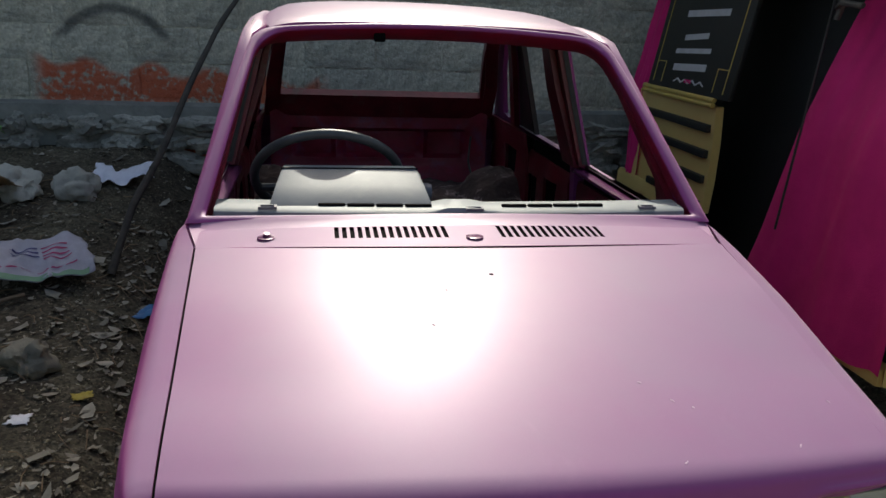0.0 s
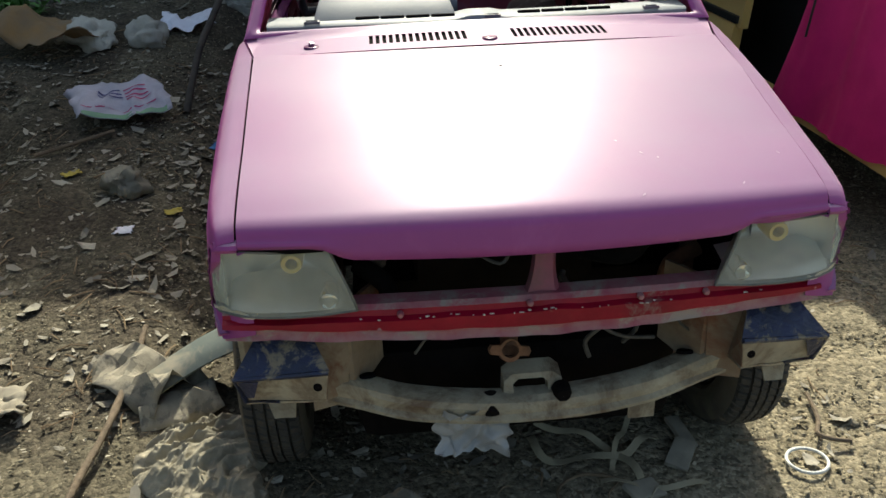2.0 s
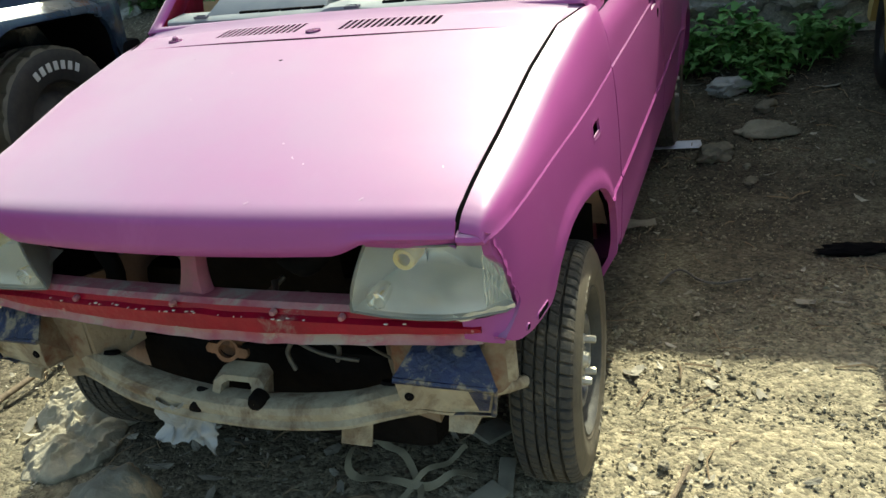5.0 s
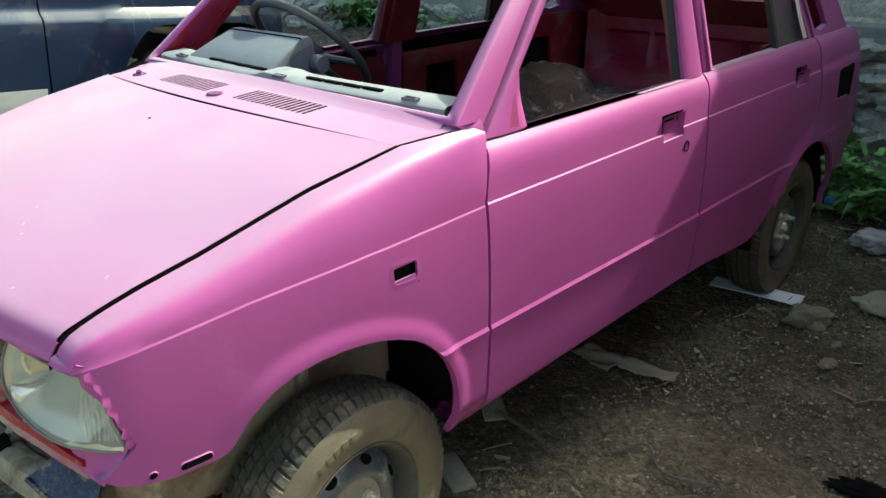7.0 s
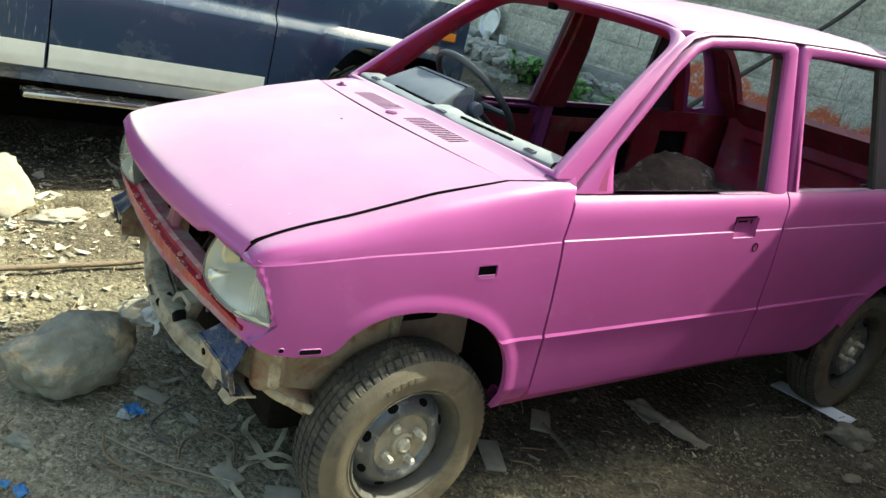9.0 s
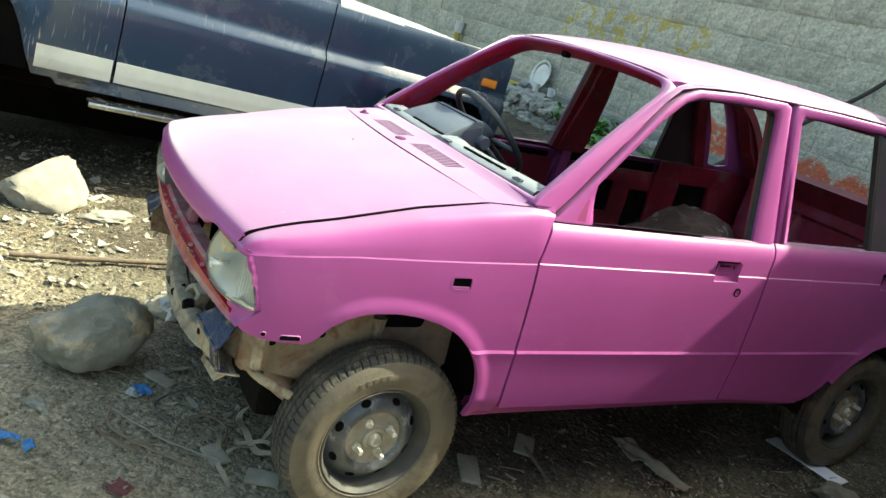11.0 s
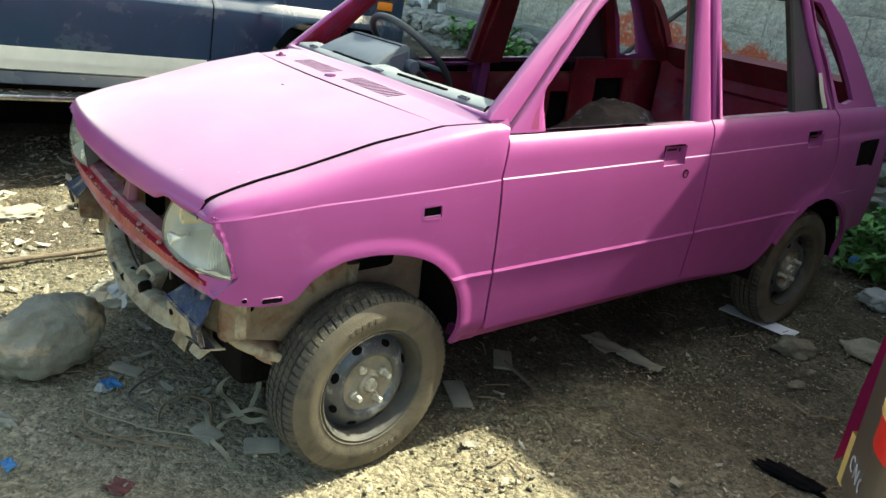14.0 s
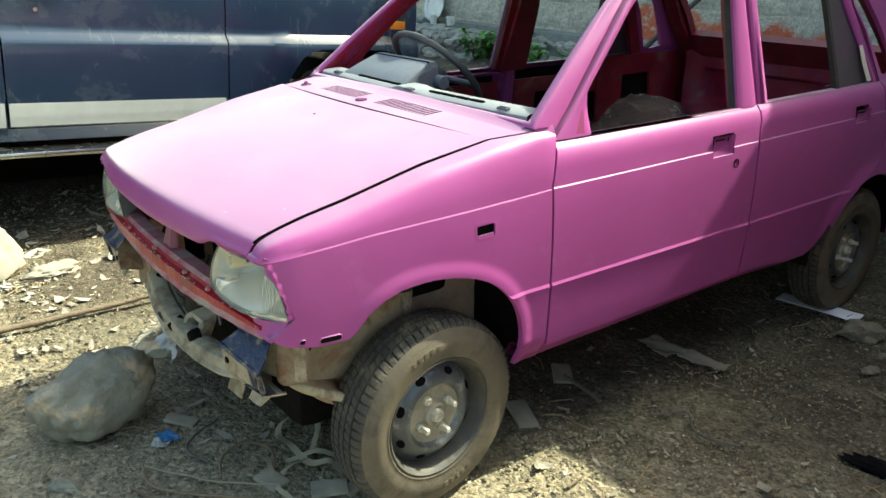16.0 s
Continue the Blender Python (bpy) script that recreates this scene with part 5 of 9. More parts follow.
xs_ = lin(-0.53, 0.53, 44)
zs_ = lin(0.60, 0.965, 20)
def gate_in(x, z):
    d = 0.0
    for cx in (-0.33, -0.09, 0.10, 0.33):
        w = 0.085
        d = max(d, smoothstep(w + 0.025, w, abs(x - cx)) * smoothstep(0.075, 0.055, abs(z - 0.80)))
    lip = smoothstep(0.93, 0.965, z)
    return (x, 2.555 + 0.035 * d + 0.03 * smoothstep(0.42, 0.53, abs(x)) * -1 + 0.01 * noise.noise(Vector((x * 7, z * 7, 2))) - 0.05 * smoothstep(0.70, 0.60, z), z)
grid(bm, [[gate_in(x, z) for z in zs_] for x in xs_])
# brighter than RED_IN: light on this panel is put into its colour
part("tailgate_inner", bm, RED_PILLAR, tailgate, "pressed inner tailgate panel with recesses")

# cabin tub
bm = bmesh.new()
rows = []
for y in lin(0.30, 2.60, 90):
    r = []
    for x in lin(-0.60, 0.60, 52):
        z = 0.40 + 0.05 * math.exp(-(x / 0.1) ** 2) * (y < 1.9)
        z += 0.17 * smoothstep(1.45, 1.60, y) + 0.05 * smoothstep(1.95, 2.05, y)
        for sx in (1, -1):
            r2 = ((x - sx * 0.56) / 0.20) ** 2 + ((y - 2.16) / 0.36) ** 2
            z += 0.115 * max(0, 1 - r2) ** 0.5
        z += 0.14 * smoothstep(0.45, 0.34, y)
        z += 0.03 * noise.noise(Vector((x * 5, y * 5, 1))) + 0.022 * noise.noise(Vector((x * 14, y * 14, 4))) + 0.012 * noise.noise(Vector((x * 30, y * 30, 4)))
        r.append((x, y, z))
    rows.append(r)
grid(bm, rows)
part("cabin_floor", bm, FLOOR_IN, car, "dirty bare cabin floor and wheel housings")
for s in (1, -1):
    bm = bmesh.new()
    grid(bm, [[(s * (0.575 - 0.02 * smoothstep(0.85, 0.95, z) + 0.012 * noise.noise(Vector((y * 6, z * 6, s)))), y, z) for z in lin(0.45, 0.955, 10)] for y in lin(1.90, 2.60, 16)],
         skip=lambda i, j: 4 <= i <= 8 and 4 <= j <= 7)
    flange(bm, (s * 0.015, 0, 0))
    part("quarter_inner", bm, RED_IN, car, "dirty red inner quarter with an opening")
    bm = bmesh.new()
    boxy(bm, s * 0.60, 1.92, 0.45, s * 0.607, 2.6, 0.93, 0)
    part("quarter_cavity", bm, UNDER, car)
    bm = bmesh.new()
    pts = [(s * 0.470, 2.11, 1.355), (s * 0.50, 2.25, 1.265), (s * 0.535, 2.38, 1.12), (s * 0.55, 2.54, 0.96)]
    strip(bm, pts, [(p[0] - s * 0.05, p[1] + 0.03, p[2] + 0.0) for p in pts], (0, -0.02, -0.018))
    part("rear_corner_post", bm, RED_IN, car)
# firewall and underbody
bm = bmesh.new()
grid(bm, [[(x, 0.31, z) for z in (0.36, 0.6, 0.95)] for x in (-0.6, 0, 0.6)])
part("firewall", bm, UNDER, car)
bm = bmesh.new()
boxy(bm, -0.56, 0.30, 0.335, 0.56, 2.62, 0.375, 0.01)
part("underbody", bm, UNDER, car, "grimy underbody, near-black in place of shade")

# dashboard strip with slots
bm = bmesh.new()
rows = []
for x in lin(-0.545, 0.545, 36):
    y0 = SB(x) + 0.030
    c = 0.006 * (abs(x) < 0.06)
    rows.append([(x, y0 - 0.005, 0.975), (x, y0, 1.002), (x, y0 + 0.008, 1.008 + c), (x, y0 + 0.075, 1.013 + c), (x, y0 + 0.088, 1.008), (x, y0 + 0.095, 0.985)])
grid(bm, rows)
dash = part("dash_top", bm, DASH, car, "light grey dash-top strip with demister slots")
for a, b in ((-0.32, -0.06), (0.10, 0.35)):
    n = 4
    for k in range(n):
        xa = a + (b - a) * k / n
        xb = a + (b - a) * (k + 0.93) / n
        bm = bmesh.new()
        boxy(bm, xa, SB(xa) + 0.062, 1.0, xb, SB(xa) + 0.074, 1.0155, 0.002)
        part("demister_slot", bm, BLACK, dash)
for x in (-0.43, 0.03, 0.45):
    bm = bmesh.new()
    ring(bm, [(x - 0.02, SB(x) + 0.032, 1.014), (x + 0.02, SB(x) + 0.032, 1.014), (x + 0.02, SB(x) + 0.046, 1.016), (x - 0.02, SB(x) + 0.046, 1.016)],
         [(x - 0.015, SB(x) + 0.034, 1.014), (x + 0.015, SB(x) + 0.034, 1.014), (x + 0.015, SB(x) + 0.043, 1.016), (x - 0.015, SB(x) + 0.043, 1.016)], (0, 0, -0.006))
    part("dash_clip", bm, DASH_DARK, dash)
# instrument binnacle
bm = bmesh.new()
prof = [(0.372, 0.975), (0.374, 1.006), (0.380, 1.013), (0.440, 1.043), (0.500, 1.071), (0.507, 1.0735), (0.528, 1.0735), (0.540, 1.066), (0.556, 0.90), (0.53, 0.84), (0.39, 0.85)]
rows = []
for u, k in ((0.0, 0.93), (0.006, 0.985), (0.02, 1.0), (0.25, 1.0), (0.5, 1.0), (0.75, 1.0), (0.98, 1.0), (0.994, 0.985), (1.0, 0.93)):
    r = []
    for y, z in prof:
        f = smoothstep(0.37, 0.53, y)
        x0, x1 = -0.428 + 0.026 * f, -0.060 - 0.024 * f
        r.append((x0 + (x1 - x0) * u, 0.46 + (y - 0.46) * k, 0.95 + (z - 0.95) * k))
    rows.append(r)
vs = grid(bm, rows, wrap=True)
bm.faces.new(vs[0])
bm.faces.new(list(reversed(vs[-1])))
binn = part("instrument_binnacle", bm, BINNACLE, car, "grey instrument binnacle with a pale dusty top", angle=30)
bm = bmesh.new()
prism(bm, [(-0.079, 0.40, 0.90), (-0.079, 0.535, 0.90), (-0.079, 0.525, 1.055), (-0.079, 0.46, 1.035), (-0.079, 0.40, 1.0)], (0.006, 0, 0))
part("binnacle_cheek", bm, DASH_DARK, binn)
bm = bmesh.new()
boxy(bm, -0.404, 0.4985, 1.068, -0.082, 0.5010, 1.0735, 0.0005)
part("crease_line", bm, BLACK, binn)
for y, z in ((0.535, 1.005), (0.545, 0.935)):
    bm = bmesh.new()
    lathe(bm, [(0.0005, -0.012), (0.021, -0.012), (0.024, -0.018), (0.024, -0.046), (0.022, -0.05)], Matrix.Translation((-0.030, y, z)) , 20)
    part("knob", bm, DASH_DARK, binn)
# lower dash, column and steering wheel
bm = bmesh.new()
boxy(bm, -0.56, 0.36, 0.74, 0.55, 0.50, 0.97, 0.03)
part("dash_lower", bm, UNDER, car)
sw = pose(-0.292, 0.695, 1.008, 44, 0, 0)
bm = bmesh.new()
pts = [sw @ Vector((0.188 * math.cos(a), 0, 0.188 * math.sin(a))) for a in [2 * math.pi * k / 48 for k in range(48)]]
rows = []
for k, p in enumerate(pts):
    a = 2 * math.pi * k / 48
    rd = (sw.to_3x3() @ Vector((math.cos(a), 0, math.sin(a))))
    ax = sw.to_3x3() @ Vector((0, 1, 0))
    rows.append([p + 0.0125 * (math.cos(b) * rd + math.sin(b) * ax) for b in [2 * math.pi * j / 10 for j in range(10)]])
grid(bm, rows + [rows[0]], wrap=True)
wheel = part("steering_wheel", bm, STEER, car, "dark grey steering wheel")
bm = bmesh.new()
for a in (-15, 195, 270):
    d = Vector((math.cos(radians(a)), 0, math.sin(radians(a))))
    tube(bm, [sw @ (0.03 * d + Vector((0, -0.02, 0))), sw @ (0.18 * d)], 0.011, 8)
lathe(bm, [(0.0005, -0.05), (0.045, -0.045), (0.052, -0.02), (0.05, 0.0)], sw @ pose(0, 0, 0, 0, 0, 90), 20)
part("wheel_spokes", bm, STEER, wheel)
bm = bmesh.new()
tube(bm, [sw @ Vector((0, 0, 0)), (-0.292, 0.58, 0.90), (-0.292, 0.42, 0.76)], 0.028, 12)
part("steering_column", bm, STEER, car)
bm = bmesh.new()
tube(bm, smooth_path([(0.43, 2.42, 0.86), (0.42, 2.40, 0.74), (0.43, 2.36, 0.68), (0.40, 2.3, 0.64), (0.33, 2.2, 0.62)], 6), 0.005, 6)
part("loose_wire", bm, WIRE, car)


# ---- front end
for s in (1, -1):
    # headlamp: housing, reflector, bulb ring, hazy lens
    plan = [(0.338, -0.462), (0.40, -0.470), (0.46, -0.471), (0.51, -0.466), (0.545, -0.456), (0.575, -0.440), (0.596, -0.418), (0.606, -0.398)]
    bm = bmesh.new()
    rows = []
    for k, (x, y) in enumerate(plan):
        zb, zt = 0.647 - 0.006 * (k > 5), 0.775 - 0.004 * k / 7
        r = []
        for t in lin(0, 1, 8):
            xx = x + (0.045 * t ** 1.3 * max(0, 1 - (x - 0.338) / 0.07)) - 0.012 * t * (k == 7)
            bulge = 0.010 * math.sin(math.pi * t)
            r.append((s * xx, y - bulge + 0.014 * t - 0.03 * (k == 7) * t, zb + (zt - zb) * t))
        rows.append(r)
    lens_rows = rows
    grid(bm, rows)
    lamp = part("headlamp", bm, LENS if s == 1 else LENS_Y, car, "hazy yellowed headlamp lens" if s == -1 else "clear grey headlamp lens", angle=60)
    lamp.visible_shadow = False
    bm = bmesh.new()
    for k in range(9):
        f = k / 8
        a = Vector(rows[5][1]).lerp(Vector(rows[7][1]), f)
        b = Vector(rows[5][7]).lerp(Vector(rows[7][7]), f)
        c = Vector(rows[6][4]).lerp(Vector(rows[5][4]), max(0, 1 - 2 * f)).lerp(Vector(rows[7][4]), max(0, 2 * f - 1))
        tube(bm, [a + Vector((-s * 0.002, 0.003, 0)), c + Vector((-s * 0.002, 0.004, 0)), b + Vector((-s * 0.002, 0.003, 0))], 0.0022, 5)
    part("lens_flute", bm, LENS, lamp)
    bm = bmesh.new()
    rim_o = [r[0] for r in rows] + [rows[-1][k] for k in range(1, 9)] + [r[-1] for r in reversed(rows[:-1])] + [rows[0][k] for k in range(7, 0, -1)]
    deep = Vector((s * 0.465, -0.352, 0.716))
    bowl = []
    for k in (0.0, 0.04, 0.12, 0.24, 0.38, 0.54, 0.70, 0.84, 0.94):
        bowl.append([Vector((p[0] + (deep.x - p[0]) * k - s * 0.001, p[1] + 0.003 + (deep.y - p[1]) * (1 - (1 - k) ** 2.2), p[2] + (deep.z - p[2]) * k)) for p in rim_o])
    vs = grid(bm, bowl, wrap=True)
    bm.faces.new(vs[-1])
    part("reflector_bowl", bm, HOUSING, lamp, "silvered lamp bowl", angle=60)
    # pale shelf at the foot of the bowl, and ribs over the whole outer end of the lens
    bm = bmesh.new()
    grid(bm, [[(s * x, y + 0.004 + (-0.375 - y) * q, 0.655 + 0.030 * q ** 0.7 + 0.012 * math.sin(3.0 * (x - 0.36) / 0.22) * q) for q in lin(0, 1, 6)] for x, y in ((0.365, -0.466), (0.40, -0.470), (0.46, -0.471), (0.51, -0.466), (0.545, -0.456), (0.570, -0.440))])
    part("bowl_shelf", bm, HOUSING, lamp, angle=180)
    bm = bmesh.new()
    lathe(bm, [(0.010, 0.0), (0.011, 0.045), (0.018, 0.047), (0.020, 0.040), (0.020, 0.0)], pose(s * 0.448, -0.41, 0.748, 0, 0, -90), 24)
    part("bulb_ring", bm, OCHRE_RING, lamp, "ochre bulb-holder ring")
    bm = bmesh.new()
    lathe(bm, [(0.0005, 0.02), (0.012, 0.024), (0.016, 0.045), (0.018, 0.042), (0.016, 0.0)], pose(s * 0.388, -0.42, 0.672, 0, 0, -90), 20)
    part("side_lamp_bowl", bm, REFLECT, lamp)
    bm = bmesh.new()
    tube(bm, [Vector(p) for p in [r[0] for r in rows]], 0.002, 6)
    tube(bm, [Vector(p) for p in [r[-1] for r in rows]], 0.0022, 6)
    tube(bm, [Vector(p) for p in rows[0]], 0.0025, 6)
    part("lens_gasket", bm, GASKET, lamp)
    # overspray on torn paper round the lamp's outer edge
    bm = bmesh.new()
    zz = lin(0.642, 0.776, 16)
    a = [Vector((s * (side_x(lamp_cut(z) + 0.004, z) - 0.003), lamp_cut(z) + 0.004, z)) for z in zz]
    b = [p + Vector((s * 0.0015 * math.sin(k * 2.1), -0.017 - 0.0028 * math.sin(k * 2.6) - 0.002 * math.sin(k * 0.9), 0)) for k, p in enumerate(a)]
    strip(bm, b, a, (-s * 0.001, 0.001, 0))
    part("masking_edge", bm, PINK, lamp)
    bm = bmesh.new()
    a = [Vector((s * (0.52 + 0.088 * t), -0.455 + 0.055 * t * t, 0.641 - 0.003 * math.sin(9 * t))) for t in lin(0, 1, 8)]
    strip(bm, a, [p + Vector((0, -0.004, 0.013 + 0.004 * math.sin(17 * k))) for k, p in enumerate(a)], (0, 0.001, 0))
    part("masking_tape", bm, TAPE, lamp, "torn cream masking tape")
    # panel between the lamp and the hood: pink on one side, black painted as shade on the other
    bm = bmesh.new()
    P = [(s * min(0.388 + 0.215 * t, side_x(-0.468 + 0.052 * t ** 2.2, 0.78) - 0.003), -0.468 + 0.052 * t ** 2.2, 0.0) for t in lin(0, 1, 14)]
    grid(bm, [[(x, y + 0.018, 0.7895 - 0.004 * k / 14), (x, y + 0.002, 0.788 - 0.006 * k / 14), (x, y, 0.783 - 0.006 * k / 14), (x, y + 0.006, 0.772 - 0.006 * k / 14)] for k, (x, y, _z) in enumerate(P)])
    flange(bm, (0, 0.004, 0))
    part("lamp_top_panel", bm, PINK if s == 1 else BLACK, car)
    # lamp surround panel
    bm = bmesh.new()
    strip(bm, [(s * (0.53 + (side_x(-0.398, 0.63) - 0.534) * t), -0.448 + 0.050 * t * t, 0.638) for t in lin(0, 1, 6)], [(s * (0.53 + (side_x(-0.436, 0.60) - 0.534) * t), -0.446 + 0.010 * t * t, 0.600 - 0.010 * t) for t in lin(0, 1, 6)], (0, 0.02, 0))
    part("lamp_panel", bm, PINK, car)

# red crossbar
bm = bmesh.new()
rows = []
for x in lin(-0.590, 0.560, 64):
    w = 0.0035 * noise.noise(Vector((x * 16, 1, 0))) + 0.004 * noise.noise(Vector((x * 6, 7, 0)))
    y = -0.474 + 0.040 * (x / 0.58) ** 2
    zt = 0.640 + 0.010 * (1 - (x / 0.58) ** 2)
    zb = 0.592 - 0.014 * (1 - (x / 0.58) ** 2) + 0.006 * max(0, noise.noise(Vector((x * 11, 3, 0))))
    rows.append([(x, y + 0.05, zt + 0.004), (x, y + 0.014, zt + 0.004), (x, y + 0.004, zt - 0.004), (x, y + 0.001, zt - 0.014 + w), (x, y - 0.011, zt - 0.019 + w), (x, y - 0.012 - w, zb + 0.024), (x, y + 0.000, zb + 0.016), (x, y - 0.001 + w, zb + 0.006), (x, y - 0.007, zb - 0.001 - 1.5 * w)])
grid(bm, [r[2:7] for r in rows])
flange(bm, (0, 0.006, 0))
bar = part("front_crossbar", bm, RED_BAR, car, "chipped red-painted front crossbar", angle=30)
bm = bmesh.new()
grid(bm, [r[:3] for r in rows])
flange(bm, (0, 0.0, -0.004))
part("crossbar_flange", bm, RED_TOP, bar, "faded pinkish top flange")
bm = bmesh.new()
grid(bm, [r[6:] for r in rows])
flange(bm, (0, 0.005, 0))
part("crossbar_lip", bm, RED_TOP, bar, "dented greyish-pink lower lip", angle=40)
rnd = random.Random(12)
for k in range(26):
    x = rnd.uniform(-0.22, 0.42) if k < 20 else rnd.uniform(-0.5, 0.5)
    r = rows[min(64, max(0, round((x + 0.590) / 1.150 * 64)))]
    a, b = Vector(r[3]), Vector(r[4])
    c = a.lerp(b, rnd.uniform(0.5, 1.0)) + Vector((rnd.uniform(-0.008, 0.008), -0.0012, 0.0008))
    w, h = rnd.uniform(0.001, 0.005), rnd.uniform(0.0006, 0.0016)
    bm = bmesh.new()
    bm.faces.new([bm.verts.new(c + Vector((w * math.cos(q) * rnd.uniform(0.6, 1.2), -0.0004, h * math.sin(q) * rnd.uniform(0.5, 1.2)))) for q in lin(0, 2 * math.pi * 6 / 7, 6)])
    flange(bm, (0, 0.003, 0))
    part("bare_chip", bm, TAPE, bar)
for x, dz in ((-0.26, 0.0), (-0.02, 0.01), (-0.02, -0.035), (0.19, 0.005), (0.32, 0.0), (-0.40, -0.03), (-0.30, -0.028), (0.545, -0.02)):
    bm = bmesh.new()
    y = -0.474 + 0.040 * (x / 0.58) ** 2
    lathe(bm, [(0.0005, 0.012), (0.0045, 0.011), (0.0065, 0.006), (0.0065, 0.0)], pose(x, y, 0.637 + dz, 0, 0, -90), 10)
    part("bolt", bm, RED_TOP, bar)
# centre strut
bm = bmesh.new()
rows = []
for t in lin(0, 1, 10):
    z = 0.655 + 0.112 * t
    w = 0.014 + 0.015 * (1 - t) ** 3 + 0.006 * t
    cx = 0.006 + 0.010 * t
    rows.append([(cx - w, -0.442 + 0.02 * t, z), (cx - w * 0.9, -0.454 + 0.02 * t, z), (cx - 0.2 * w, -0.450 + 0.02 * t, z), (cx + w * 0.9, -0.454 + 0.02 * t, z), (cx + w * 1.3, -0.440 + 0.02 * t, z)])
grid(bm, rows)
flange(bm, (0, 0.008, 0))
part("latch_strut", bm, STRUT_PINK, bar, "pinkish hood-latch strut")

# lower cross member
bm = bmesh.new()
rows = []
for x in lin(-0.44, 0.44, 44):
    u = abs(x) / 0.44
    zt = 0.392 + 0.052 * u ** 2.0 + 0.012 * smoothstep(0.55, 0.85, u)
    zb = zt - 0.044 - 0.010 * u
    y = -0.445 + 0.055 * u ** 2
    n = 0.004 * noise.noise(Vector((x * 12, 0, 3)))
    rows.append([(x, y + 0.06, zt - 0.012), (x, y + 0.05, zt), (x, y + 0.02, zt + 0.002 + n), (x, y + 0.006, zt - 0.005), (x, y + n, zt - 0.016), (x, y + 0.001, zb + 0.016 + n), (x, y - 0.008, zb + 0.008), (x, y - 0.008, zb + 0.001), (x, y + 0.008, zb - 0.002), (x, y + 0.05, zb)])
grid(bm, rows)
flange(bm, (0, 0.006, 0.002))
xm = part("lower_crossmember", bm, CHASSIS, car, "dusty beige lower crossmember", angle=32)
for x in (-0.335, 0.335):
    bm = bmesh.new()
    lathe(bm, [(0.0005, 0.002), (0.016, 0.002), (0.018, -0.004)], pose(x, -0.372, 0.437, 0, -68, 90), 16)
    part("drain_hole", bm, BLACK, xm)
# mount bracket and flange on the crossmember
bm = bmesh.new()
ring(bm, [(-0.060, -0.425, 0.368), (0.070, -0.425, 0.368), (0.066, -0.40, 0.414), (0.05, -0.39, 0.424), (-0.035, -0.39, 0.424), (-0.055, -0.40, 0.414)],
     [(-0.036, -0.425, 0.380), (0.036, -0.425, 0.380), (0.036, -0.402, 0.408), (0.028, -0.395, 0.414), (-0.024, -0.395, 0.414), (-0.036, -0.402, 0.408)], (0, 0.04, 0.008))
mount = part("engine_mount", bm, CHASSIS, xm)
bm = bmesh.new()
lathe(bm, [(0.0005, 0.03), (0.014, 0.03), (0.019, 0.02), (0.020, 0.0)], pose(0.062, -0.41, 0.396, 0, 0, -90), 18)
lathe(bm, [(0.0005, 0.05), (0.014, 0.048), (0.018, 0.03), (0.018, 0.0)], pose(-0.085, -0.40, 0.385, 0, 25, -90), 18)
part("mount_bush", bm, UNDER, mount)
bm = bmesh.new()
n = 28
fl = pose(-0.035, -0.36, 0.462, 68, 12, 8)
outer = []
for k in range(n):
    a = 2 * math.pi * k / n
    c, q = abs(math.cos(a)), math.sin(a)
    ear = 0.034 * c + math.sqrt(max(0.0, 0.0125 ** 2 - (0.034 * q) ** 2)) if abs(0.034 * q) < 0.0125 else 0.0
    outer.append(fl @ Vector((max(0.0245, ear) * math.cos(a), max(0.0245, ear) * q, 0)))
inner = [fl @ Vector((0.019 * math.cos(a), 0.015 * math.sin(a), 0)) for a in [2 * math.pi * k / n for k in range(n)]]
ring(bm, outer, inner, fl.to_3x3() @ Vector((0, 0, -0.012)))
tube(bm, smooth_path([fl @ Vector((0, 0, -0.005)), (-0.03, -0.31, 0.47), (0.0, -0.24, 0.44), (0.02, -0.2, 0.42)], 4), 0.019, 12, cap=False)
outlet = part("outlet_flange", bm, ORANGE_RUST, car, "rusty orange pipe flange")
for x in (-0.0345, 0.0345):
    bm = bmesh.new()
    lathe(bm, [(0.0005, 0.0016), (0.0052, 0.0016), (0.0056, 0.0)], fl @ Matrix.Translation((x, 0, 0)) @ pose(0, 0, 0, 0, 90, 0), 10)
    part("ear_hole", bm, BLACK, outlet)
